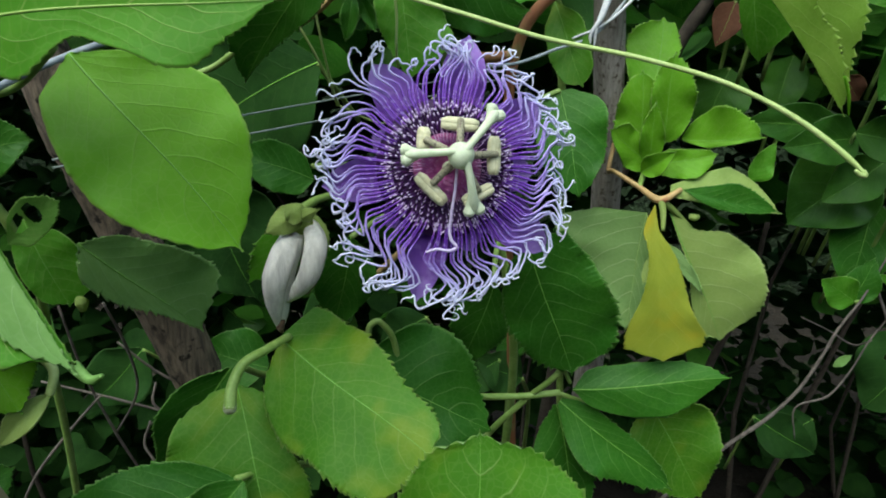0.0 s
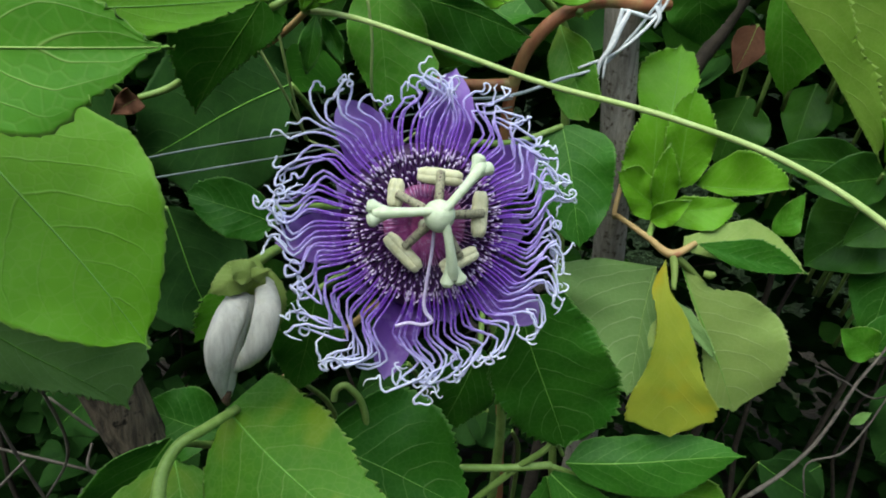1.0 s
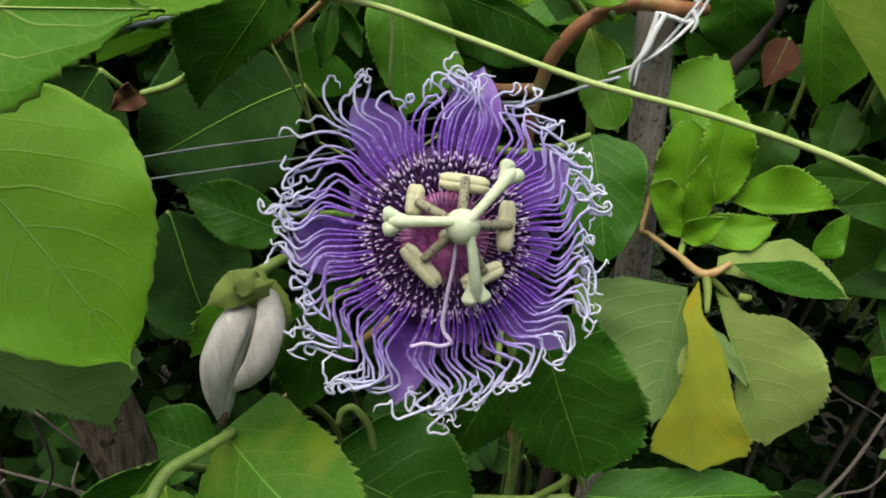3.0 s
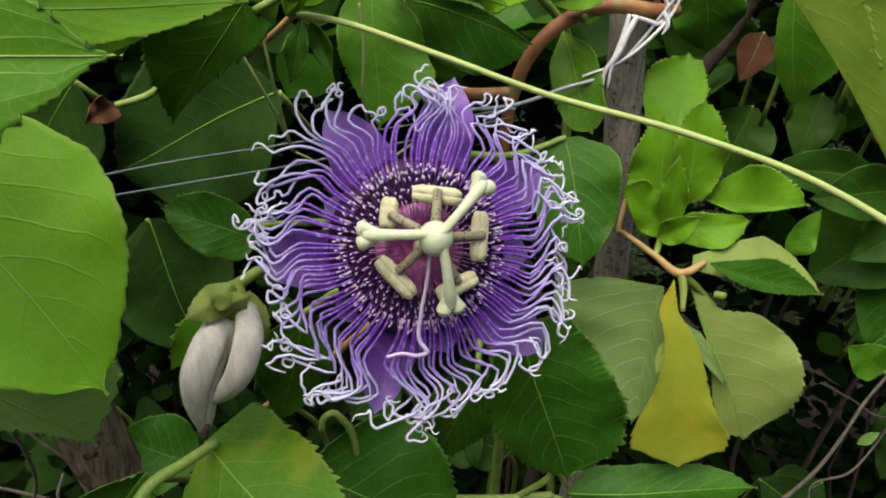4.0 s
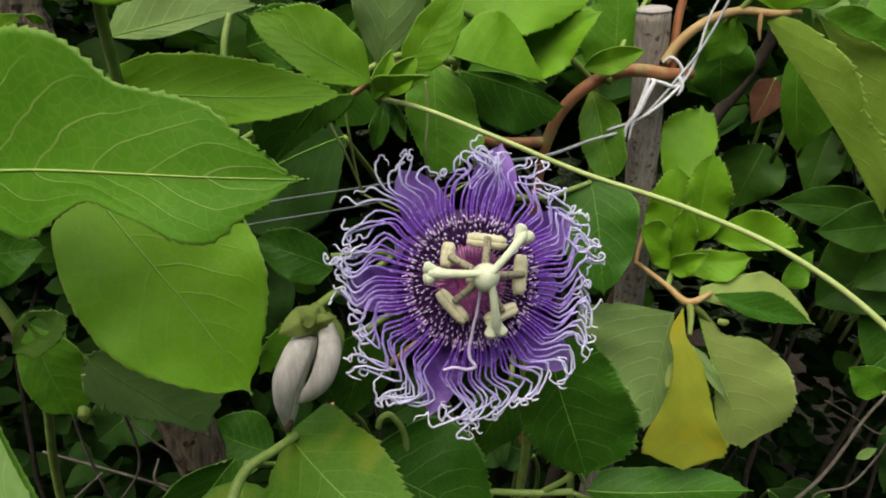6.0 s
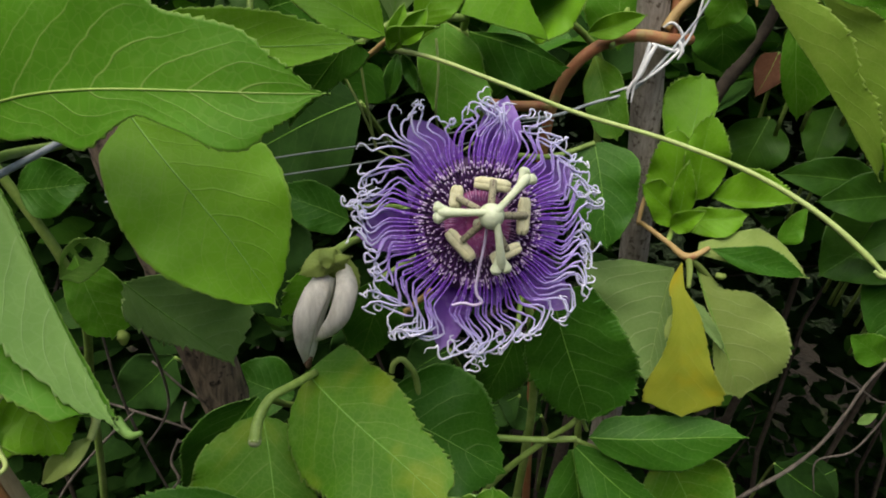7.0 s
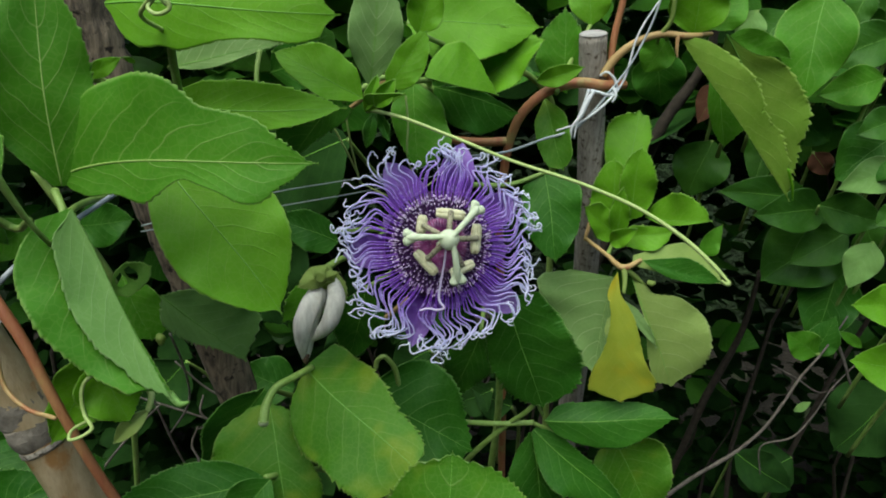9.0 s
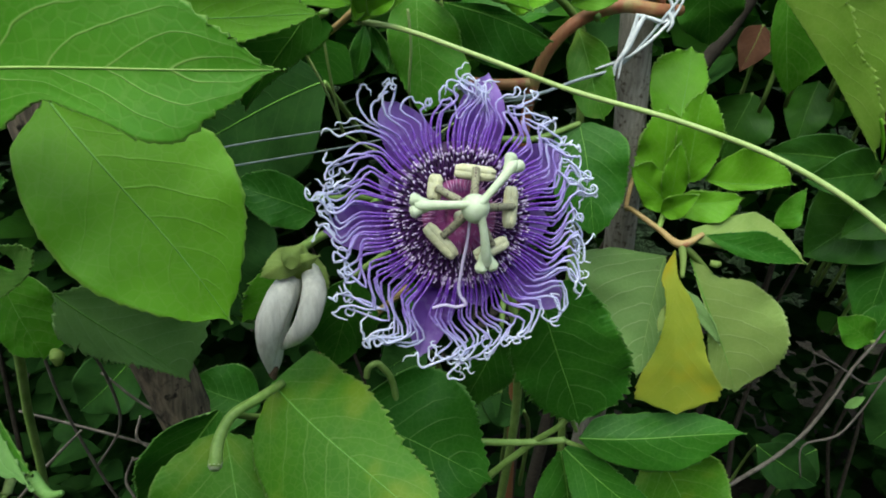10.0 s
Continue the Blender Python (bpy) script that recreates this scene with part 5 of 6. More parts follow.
for k in (2,):
    x = 0.2 + 0.12 * k
    tube("stem", [(0.30 + 0.03 * (k - 3), 0.72, -0.02), (0.26 + 0.05 * k, 0.68, 0.5), (x, 0.58, 0.9), (x + 0.02, 0.45, 1.0 + 0.01 * (k % 3))], (0.005, 0.003, 0.002, 0.001), SHADE_TWIG, shrub, 7, 6, 0.15, k)
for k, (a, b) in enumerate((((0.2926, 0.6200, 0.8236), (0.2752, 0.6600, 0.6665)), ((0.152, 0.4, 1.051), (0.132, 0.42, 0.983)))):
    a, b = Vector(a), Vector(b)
    tube("branch", [a, (a + b) / 2 + Vector((0.01, 0.0, 0.01)), b, Vector((b.x, b.y + 0.2, -0.02))], (0.002, 0.003, 0.004, 0.006), SHADE_TWIG, shrub, 8, 6, 0.2, k)


# ---- stakes, wires and twigs ----


def stake(name, label, category, points, radii, mat, sides=14, cut=None, lump=0.025):
    ob = thing(name, label, category, "stakes", points[-1])
    tube("pole", points, radii, mat, ob, sides, 10, lump, 3)
    if cut:
        top, nxt = Vector(points[0]), Vector(points[1])
        d = (top - nxt).normalized()
        tube("cut_end", [top + d * 0.0002, top + d * 0.0008, top + d * 0.0014], (radii[0] * 1.02, radii[0] * 0.98, radii[0] * 0.8), cut, ob, sides, 2)
    return ob


wood_stake = stake("wooden_stake", "weathered grey wooden stake with a pale cut top", "stake", [(0.0654, 0.3040, 1.0358), (0.0691, 0.3110, 0.9988), (0.0750, 0.3220, 0.9380), (0.062, 0.40, 0.5), (0.06, 0.45, -0.05)], (0.0066, 0.0066, 0.0068, 0.008, 0.008), WOOD_GREY, 16, WOOD_CUT)
cane = stake("bamboo_cane", "thick brown bamboo cane with dark nodes leaning in the vine", "stake", [(-0.1487, 0.1180, 1.0096), (-0.1306, 0.1210, 0.9681), (-0.1206, 0.1240, 0.9420), (-0.1091, 0.1270, 0.9165), (-0.1015, 0.1310, 0.8909), (-0.028, 0.17, 0.6), (-0.02, 0.25, -0.05)], (0.0078, 0.0078, 0.0078, 0.0076, 0.0076, 0.008, 0.008), BAMBOO, 18, lump=0.015)
for q, grow in (((-0.1110, 0.1265, 0.9205), 1.06),):
    axis = (Vector((-0.1091, 0.1270, 0.9165)) - Vector((-0.1206, 0.1240, 0.9420))).normalized()
    c = Vector(q)
    tube("node", [c - axis * 0.004, c - axis * 0.001, c + axis * 0.001, c + axis * 0.004], (0.0076, 0.0077 * grow, 0.0079 * grow, 0.0076), BAMBOO_NODE, cane, 18, 4, 0.03)
    tube("node_ring", [c + axis * 0.0042, c + axis * 0.0048, c + axis * 0.0056, c + axis * 0.0062], (0.0076, 0.0080, 0.0080, 0.0076), WOOD_GREY, cane, 18, 3, 0.03, label="pale ridge under the dark node")
    tube("leaf_scar", [c - axis * 0.0125, c - axis * 0.010, c - axis * 0.006, c - axis * 0.004], (0.0077, 0.00786, 0.00786, 0.0077), BAMBOO_NODE, cane, 18, 4, 0.02)
post = stake("old_post", "dark weathered old wooden post behind the leaves", "stake", [(-0.1270, 0.2000, 1.0512), (-0.1207, 0.2050, 1.0204), (-0.1074, 0.2150, 0.9582), (-0.0964, 0.2250, 0.9119), (-0.02, 0.33, 0.3), (-0.01, 0.36, -0.05)], (0.0085, 0.0085, 0.0085, 0.009, 0.01, 0.011), WOOD_DARK, 14, lump=0.2)

red = thing("red_stem", "reddish brown vine stem climbing past the bamboo cane", "vine stem", "vine stems", (-0.0931, 0.1060, 0.9482))
tube("stem", [(-0.1350, 0.1360, 0.9800), (-0.1200, 0.1300, 0.9775), (-0.1136, 0.1170, 0.9743), (-0.1060, 0.1090, 0.9696), (-0.0984, 0.1070, 0.9586), (-0.0914, 0.1060, 0.9426), (-0.0854, 0.1080, 0.9239), (-0.0809, 0.1120, 0.9071), (-0.0757, 0.1300, 0.8531), (-0.035, 0.2, 0.55), (-0.03, 0.24, -0.03)], (0.0012, 0.0014, 0.0017, 0.0015, 0.0013, 0.0013, 0.0015, 0.0018, 0.0025), STEM_RED, red, 10)
tube("side_shoot", [(-0.1082, 0.1120, 0.9615), (-0.1080, 0.1110, 0.9518), (-0.1065, 0.1100, 0.9421), (-0.0997, 0.1070, 0.9383), (-0.0906, 0.1050, 0.9370)], (0.0007, 0.0006, 0.0006, 0.0006), STEM_TAN, red)
brown = thing("brown_stem", "thick reddish brown vine stem bent over the wooden stake", "vine stem", "vine stems", (0.0587, 0.2980, 1.0135))
tube("stem", [(0.0820, 0.3020, 1.0137), (0.0730, 0.2960, 1.0132), (0.0580, 0.2930, 1.0141), (0.0431, 0.2920, 1.0087), (0.0332, 0.2920, 0.9981), (0.0288, 0.2950, 0.9854), (0.0269, 0.3000, 0.9649), (0.0336, 0.3300, 0.8662), (0.05, 0.4, 0.5), (0.05, 0.42, -0.03)], (0.0022, 0.0026, 0.0025, 0.0024, 0.0023, 0.0022, 0.0022, 0.0025, 0.003), STEM_RED, brown, 10)
tube("stem", [(0.0297, 0.2960, 0.9853), (0.0147, 0.2920, 0.9847), (-0.0015, 0.2870, 0.9863), (-0.0144, 0.2800, 0.9896)], (0.0022, 0.0021, 0.002, 0.0018), STEM_RED, brown)
tube("stem", [(0.0751, 0.3040, 1.0138), (0.0755, 0.3060, 1.0341), (0.0781, 0.3060, 1.0520), (0.0801, 0.3060, 1.0741)], (0.0018, 0.0016, 0.0016), STEM_RED, brown)

tie = thing("plastic_tie", "white plastic twine knotted round the stake and brown stem", "twine", "ties", (0.0717, 0.2930, 1.0139))
tube("strand", [(0.0944, 0.2940, 1.0592), (0.0892, 0.2940, 1.0397), (0.0797, 0.2930, 1.0193), (0.0750, 0.2920, 1.0128), (0.0673, 0.2910, 1.0022), (0.0594, 0.2900, 0.9938), (0.0436, 0.2860, 0.9881), (0.0277, 0.2750, 0.9836), (0.0124, 0.2620, 0.9830), (0.0028, 0.2500, 0.9836)], (0.0005, 0.0005, 0.0006, 0.0006, 0.0006, 0.0005), WIRE, tie)
tube("strand", [(0.0954, 0.2950, 1.0569), (0.0846, 0.2950, 1.0370), (0.0791, 0.2940, 1.0141), (0.0727, 0.2900, 1.0064), (0.0617, 0.2890, 0.9969), (0.0502, 0.2890, 0.9920)], (0.0004, 0.0005, 0.0006, 0.0004), STRING, tie)
tube("strand", [(0.0662, 0.2900, 1.0113), (0.0634, 0.2890, 1.0061), (0.0608, 0.2880, 0.9996), (0.0571, 0.2880, 0.9935), (0.0570, 0.2880, 0.9887)], (0.0008, 0.0011, 0.001, 0.0007, 0.0004), STRING, tie)
tube("strand", [(0.0636, 0.2900, 1.0117), (0.0620, 0.2890, 1.0048), (0.0594, 0.2880, 0.9970), (0.0586, 0.2880, 0.9888)], (0.0007, 0.0009, 0.0007, 0.0003), STRING, tie)
tube("loop", [(0.0688, 0.2940, 1.0176), (0.0711, 0.2930, 1.0195), (0.0750, 0.2930, 1.0171), (0.0766, 0.2930, 1.0120), (0.0740, 0.2920, 1.0094), (0.0686, 0.2910, 1.0103), (0.0646, 0.2910, 1.0112)], (0.0005, 0.0006, 0.0008, 0.0007), STRING, tie)
tube("strand", [(0.0750, 0.2920, 1.0128), (0.0765, 0.2910, 1.0091), (0.0750, 0.2910, 1.0059)], (0.0008, 0.0007, 0.0004), STRING, tie)
cane_tie = thing("plastic_tie", "white plastic twine wound round the bamboo cane", "twine", "ties", (-0.1201, 0.1120, 0.9605))
for k in range(6):
    c = Vector((-0.1257, 0.1225, 0.9555))
    axis = (Vector((-0.1206, 0.1240, 0.9420)) - Vector((-0.1306, 0.1210, 0.9681))).normalized()
    side_v = axis.cross(Vector((0, 1, 0))).normalized()
    fwd = side_v.cross(axis)
    ring = [c + axis * (0.0008 * (k - 2.5) + (0.0006 + 0.0003 * (k % 3)) * math.sin(a + 0.2 * k)) + 0.0083 * (math.cos(a) * side_v + math.sin(a) * fwd) for a in np.linspace(0, 2 * math.pi, 13)]
    tube("winding", ring, (0.0009, 0.0008, 0.0009), STRING, cane_tie, 6, 4)
tube("knot", [(-0.1128, 0.1110, 0.9657), (-0.1086, 0.1080, 0.9643), (-0.1086, 0.1070, 0.9619), (-0.1120, 0.1080, 0.9633), (-0.1134, 0.1090, 0.9663), (-0.1114, 0.1100, 0.9678)], (0.0007, 0.0006), STRING, cane_tie)
tube("loose_end", [(-0.1131, 0.1090, 0.9650), (-0.1124, 0.1080, 0.9598), (-0.1077, 0.1080, 0.9580), (-0.1039, 0.1090, 0.9616)], (0.0003, 0.0003), STRING, cane_tie)
wire = thing("fence_wire", "taut galvanised fence wire passing the bamboo cane", "wire", "wires", (-0.1154, 0.1150, 0.9537))
tube("wire", [(-0.1514, 0.1080, 0.9295), (-0.1283, 0.1120, 0.9496), (-0.1141, 0.1140, 0.9620), (-0.1059, 0.1170, 0.9714), (-0.0932, 0.1500, 0.9855), (-0.0685, 0.2500, 1.0039)], (0.0008, 0.0008), WIRE, wire, 8)
lines = thing("nylon_line", "thin pale nylon lines stretched behind the flower", "line", "wires", (-0.0533, 0.2400, 0.9684))
tube("line", [(-0.1105, 0.2000, 0.9615), (-0.0688, 0.2350, 0.9688), (-0.0358, 0.2500, 0.9733), (0.0284, 0.2900, 0.9807)], (0.0003, 0.0003), LINE, lines, 6)
tube("line", [(-0.1107, 0.2000, 0.9593), (-0.0690, 0.2350, 0.9625), (-0.0358, 0.2500, 0.9671), (0.0285, 0.2900, 0.9780)], (0.0003, 0.0003), LINE, lines, 6)
tube("line", [(-0.0460, 0.2350, 0.9988), (-0.0404, 0.2380, 0.9872), (-0.0358, 0.2500, 0.9708)], (0.0004, 0.0004), TENDRIL_SKIN, lines, 6)
tube("line", [(-0.0407, 0.2350, 1.0069), (-0.0389, 0.2400, 0.9905), (-0.0365, 0.2500, 0.9708)], (0.0004, 0.0004), TENDRIL_SKIN, lines, 6)
tube("line", [(-0.0358, 0.2500, 0.9708), (-0.0216, 0.2550, 0.9641), (0.0024, 0.2680, 0.9754)], (0.0004, 0.0004), TENDRIL_SKIN, lines, 6)
tube("line", [(-0.0152, 0.2280, 1.0107), (-0.0141, 0.2280, 1.0010), (-0.0145, 0.2300, 0.9907), (-0.0122, 0.2600, 0.9711)], (0.0004, 0.0004), TENDRIL_SKIN, lines, 6)

tendril = thing("tendril", "long pale green tendril reaching across above the flower", "tendril", "", (-0.0237, 0.2000, 1.0076))
tube("strand", [(-0.0249, 0.2010, 1.0075), (-0.0186, 0.1990, 1.0069), (0.0026, 0.1920, 1.0015), (0.0238, 0.1830, 0.9953), (0.0483, 0.1700, 0.9903), (0.0643, 0.1600, 0.9853), (0.0764, 0.1520, 0.9785), (0.0839, 0.1470, 0.9723), (0.0867, 0.1450, 0.9695)], (0.0008, 0.00065, 0.0006, 0.0006, 0.0006, 0.0006, 0.00065, 0.0007, 0.0004), TENDRIL_SKIN, tendril, 9)
tube("hooked_tip", [(0.0864, 0.1450, 0.9698), (0.0868, 0.1445, 0.9690), (0.0857, 0.1440, 0.9691), (0.0844, 0.1440, 0.9701)], (0.0007, 0.0006, 0.0004), TENDRIL_SKIN, tendril)

low_stems = thing("climbing_vine", "pale green jointed vine stems passing behind the bamboo cane", "vine", "vine stems", (-0.1260, 0.1350, 0.9294))
tube("stem", [(-0.1743, 0.1400, 0.9415), (-0.1538, 0.1390, 0.9358), (-0.1383, 0.1380, 0.9324), (-0.1273, 0.1370, 0.9277)], (0.0015, 0.0015, 0.0014, 0.0016), STEM_GREEN, low_stems, 9)
tube("stem", [(-0.1701, 0.1300, 0.9177), (-0.1510, 0.1320, 0.9203), (-0.1385, 0.1340, 0.9234), (-0.1266, 0.1360, 0.9292)], (0.0014, 0.0013, 0.0013, 0.0016), TENDRIL_SKIN, low_stems, 9)
tube("stem", [(-0.1272, 0.1370, 0.9283), (-0.1270, 0.1400, 0.9144), (-0.1311, 0.1500, 0.8737), (-0.1500, 0.1800, 0.7358), (-0.06, 0.24, 0.5), (-0.06, 0.26, -0.03)], (0.0017, 0.0016, 0.0016, 0.002, 0.003), STEM_GREEN, low_stems, 9)
tube("tendril", [(-0.1273, 0.1370, 0.9277), (-0.1424, 0.1350, 0.9243), (-0.1575, 0.1300, 0.9239)], (0.0006, 0.0005, 0.0003), TENDRIL_SKIN, low_stems)
tube("tendril", [(-0.1293, 0.1460, 0.8952), (-0.1153, 0.1300, 0.9046), (-0.1106, 0.1280, 0.8995), (-0.1098, 0.1280, 0.8903)], (0.0006, 0.0007, 0.0007, 0.0005), PALE, low_stems)

twig = thing("dry_twig", "bare grey branching twig in the dark gap under leaves", "twig", "twigs", (0.1925, 0.3700, 0.7767))
tube("branch", [(0.1231, 0.3600, 0.7172), (0.1649, 0.3620, 0.7604), (0.1941, 0.3700, 0.7777), (0.2106, 0.3760, 0.7912), (0.2221, 0.3800, 0.8085), (0.2322, 0.3850, 0.8251), (0.2458, 0.3900, 0.8419), (0.2625, 0.4000, 0.8647)], (0.0013, 0.0012, 0.0011, 0.0010, 0.0009, 0.0008, 0.0006), TWIG, twig, 8, 6, 0.25)
tube("branch", [(0.2209, 0.3900, 0.7478), (0.2190, 0.3920, 0.7689), (0.2395, 0.3950, 0.7751), (0.2541, 0.4000, 0.7907), (0.2618, 0.4000, 0.8107), (0.2820, 0.4100, 0.8283)], (0.0004, 0.0006, 0.0007, 0.0006, 0.0005), TWIG, twig, 7, 6, 0.2)
tube("branch", [(0.2701, 0.4000, 0.8261), (0.2568, 0.4000, 0.8522), (0.2632, 0.3980, 0.8371), (0.2759, 0.4000, 0.8116)], (0.0006, 0.0008, 0.0008), TWIG, twig, 7, 6, 0.2)
tube("branch", [(0.2284, 0.4200, 0.8180), (0.2453, 0.4150, 0.8105), (0.2600, 0.4100, 0.8031), (0.2647, 0.4020, 0.8099)], (0.0005, 0.0006, 0.0005), TWIG, twig, 7, 6, 0.2)
# Foot of the same twig, in the copy darkened for shade.
tube("branch", [(0.1231, 0.3600, 0.7172), (0.12, 0.4, 0.55), (0.12, 0.42, -0.03)], (0.0013, 0.002, 0.003), SHADE_TWIG, twig)
leaf(twig, (0.2292, 0.3780, 0.8047), (0.2381, 0.3760, 0.8130), (-0.5028, -0.7914, 0.3477), 0.99, "lance", top=UNDER, rows=20, rib=False)
leaf(twig, (0.2435, 0.3920, 0.8396), (0.2225, 0.3940, 0.8536), (-0.0242, -0.9942, 0.1051), 0.88, "broad", top=GREEN, rows=30, petiole=((0.2450, 0.3900, 0.8406),))
leaf(twig, (0.2434, 0.3950, 0.8373), (0.2526, 0.3950, 0.8662), (-0.5053, -0.8478, 0.1610), 0.98, "ovate", top=DEEP, rows=30)
leaf(twig, (0.2713, 0.3920, 0.8465), (0.2557, 0.3940, 0.8568), (-0.0713, -0.9938, 0.0855), 0.88, "lance", top=GREEN, rows=30)

CUT_PITH = plain_material("cut_pith", (0.42, 0.48, 0.28), (0.55, 0.58, 0.42), 500, 0.7)
tangle = thing("dry_tendrils", "tangle of thin dead brown tendrils under the leaves", "tendril", "", (-0.1255, 0.2400, 0.8504))
for run in (
    ((-0.1249, 0.2150, 0.9106), (-0.1262, 0.2250, 0.8819), (-0.1233, 0.2350, 0.8505), (-0.1175, 0.2450, 0.8163), (-0.1256, 0.2600, 0.7592)),
    ((-0.1077, 0.2100, 0.9138), (-0.1080, 0.2200, 0.8964), (-0.1105, 0.2300, 0.8718), (-0.1238, 0.2360, 0.8499)),
    ((-0.1212, 0.2250, 0.8725), (-0.1339, 0.2250, 0.8588), (-0.1460, 0.2200, 0.8437), (-0.1592, 0.2200, 0.8188)),
    ((-0.1074, 0.2300, 0.8590), (-0.1099, 0.2280, 0.8499), (-0.1064, 0.2260, 0.8440), (-0.1110, 0.2260, 0.8377), (-0.1144, 0.2380, 0.8208)),
    ((-0.1480, 0.2350, 0.8724), (-0.1245, 0.2400, 0.8624), (-0.0965, 0.2500, 0.8463), (-0.0744, 0.2700, 0.8224)),
    ((-0.1201, 0.2400, 0.8860), (-0.1071, 0.2450, 0.8697), (-0.0931, 0.2500, 0.8589), (-0.0791, 0.2660, 0.8280)),
    ((-0.1080, 0.2400, 0.8694), (-0.1082, 0.2360, 0.8628), (-0.1032, 0.2360, 0.8572), (-0.1080, 0.2310, 0.8570)),
):
    tube("tendril", run, (0.0004, 0.0005, 0.0005, 0.0004), TWIG, tangle, 6, 6, 0.2)
# Foot of the tangle, also in the twig colour darkened for shade.
tube("root_end", [(-0.1256, 0.2600, 0.7592), (-0.08, 0.32, 0.5), (-0.08, 0.34, -0.02)], (0.0005, 0.0012, 0.002), SHADE_TWIG, tangle)
tube("cut_face", [(-0.0622, 0.1845, 0.8921), (-0.0620, 0.1830, 0.8913), (-0.0619, 0.1823, 0.8908)], (0.00195, 0.00195, 0.0012), CUT_PITH, lower, 10, label="white cut end")
leaf(behind, (-0.0941, 0.2700, 0.9792), (-0.1001, 0.2620, 0.9748), (0.6854, -0.6704, 0.2844), 0.93, "broad", bend=0.1, fold=(40, 30), wave=0.15, top=DRY, under=DRY, rows=40, label="withered brown curled leaf", petiole=((-0.0744, 0.2700, 0.9891), (-0.0861, 0.2720, 0.9818)))
tube("stem", [(-0.0744, 0.2700, 0.9891), (-0.0508, 0.2600, 0.9968), (-0.0242, 0.2380, 1.0159)], (0.0009, 0.001), STEM_TAN, behind)


# ---- the passion flower ----


def ramp_material(name, stops, rough=0.45, streak=0.25, streak_colour=(0.7, 0.65, 0.95), scale=900.0, glow=0.12):
    """Colour that runs along the part from its root (0) to its end (1)."""
    m, t, bsdf = material(name)
    sep = t.nodes.new("ShaderNodeSeparateXYZ")
    t.links.new(t.nodes.new("ShaderNodeUVMap").outputs["UV"], sep.inputs[0])
    info = t.nodes.new("ShaderNodeObjectInfo")
    u = calc(t, "ADD", sep.outputs["X"], calc(t, "MULTIPLY", calc(t, "SUBTRACT", grain(t, 260, 2), 0.5), 0.22))
    u = calc(t, "ADD", u, calc(t, "MULTIPLY", calc(t, "SUBTRACT", info.outputs["Random"], 0.5), 0.10))
    ramp = t.nodes.new("ShaderNodeValToRGB")
    t.links.new(u, ramp.inputs["Fac"])
    el = ramp.color_ramp.elements
    while len(el) < len(stops):
        el.new(0.5)
    for e, (at, c) in zip(el, stops):
        e.position, e.color = at, (*c, 1)
    col = blend(t, calc(t, "MULTIPLY", band(t, grain(t, scale, 2), 0.52, 0.66), streak), ramp.outputs["Color"], streak_colour)
    t.links.new(col, bsdf.inputs["Base Color"])
    bsdf.inputs["Roughness"].default_value = rough
    bsdf.inputs["Specular IOR Level"].default_value = 0.35
    thin = t.nodes.new("ShaderNodeBsdfTranslucent")
    t.links.new(col, thin.inputs["Color"])
    both = t.nodes.new("ShaderNodeMixShader")
    both.inputs["Fac"].default_value = glow
    t.links.new(bsdf.outputs[0], both.inputs[1])
    t.links.new(thin.outputs[0], both.inputs[2])
    t.links.new(both.outputs[0], t.nodes["Material Output"].inputs["Surface"])
    return m


FILAMENT = ramp_material("filament", [(0.0, (0.70, 0.60, 0.80)), (0.05, (0.24, 0.08, 0.46)), (0.12, (0.12, 0.025, 0.36)), (0.30, (0.18, 0.06, 0.48)), (0.45, (0.36, 0.27, 0.70)), (0.62, (0.57, 0.57, 0.86)), (1.0, (0.78, 0.82, 0.94))])
SPIKE = ramp_material("banded_spike", [(0.0, (0.035, 0.006, 0.06)), (0.66, (0.07, 0.012, 0.14)), (0.84, (0.50, 0.36, 0.68)), (1.0, (0.78, 0.70, 0.88))], streak=0.0)
HAIR = ramp_material("inner_hair", [(0.0, (0.30, 0.05, 0.22)), (0.6, (0.22, 0.03, 0.20)), (1.0, (0.55, 0.35, 0.6))], streak=0.2)
PETAL = ramp_material("petal", [(0.0, (0.10, 0.025, 0.26)), (0.35, (0.20, 0.06, 0.46)), (0.75, (0.27, 0.13, 0.55)), (1.0, (0.34, 0.22, 0.61))], rough=0.55, streak=0.12, scale=300.0, glow=0.3)
LILAC = plain_material("pale_lilac", (0.55, 0.45, 0.74), (0.66, 0.58, 0.82), 600, 0.5, 0.3)
DISC = plain_material("disc_purple", (0.028, 0.004, 0.05), (0.06, 0.01, 0.10), 700, 0.5, 0.4)
CUP = plain_material("cup_magenta", (0.24, 0.035, 0.17), (0.38, 0.09, 0.26), 500, 0.4, 0.4, third=(0.14, 0.02, 0.13))
CREAM = plain_material("style_cream", (0.68, 0.77, 0.56), (0.78, 0.85, 0.68), 500, 0.5, 0.3, third=(0.68, 0.76, 0.52), glow=0.3)
POLLEN = plain_material("anther_cream", (0.68, 0.66, 0.42), (0.78, 0.76, 0.56), 800, 0.7, 0.6, third=(0.62, 0.61, 0.38), glow=0.2)
SPECKLED = plain_material("speckled_stalk", (0.20, 0.19, 0.13), (0.38, 0.36, 0.25), 2600, 0.6, 0.5, third=(0.07, 0.04, 0.05))
BUD_WHITE = plain_material("bud_white", (0.60, 0.59, 0.57), (0.80, 0.79, 0.76), 420, 0.65, 0.7, 0.0007, (1, 1, 0.10), (0.62, 0.61, 0.56), glow=0.3)
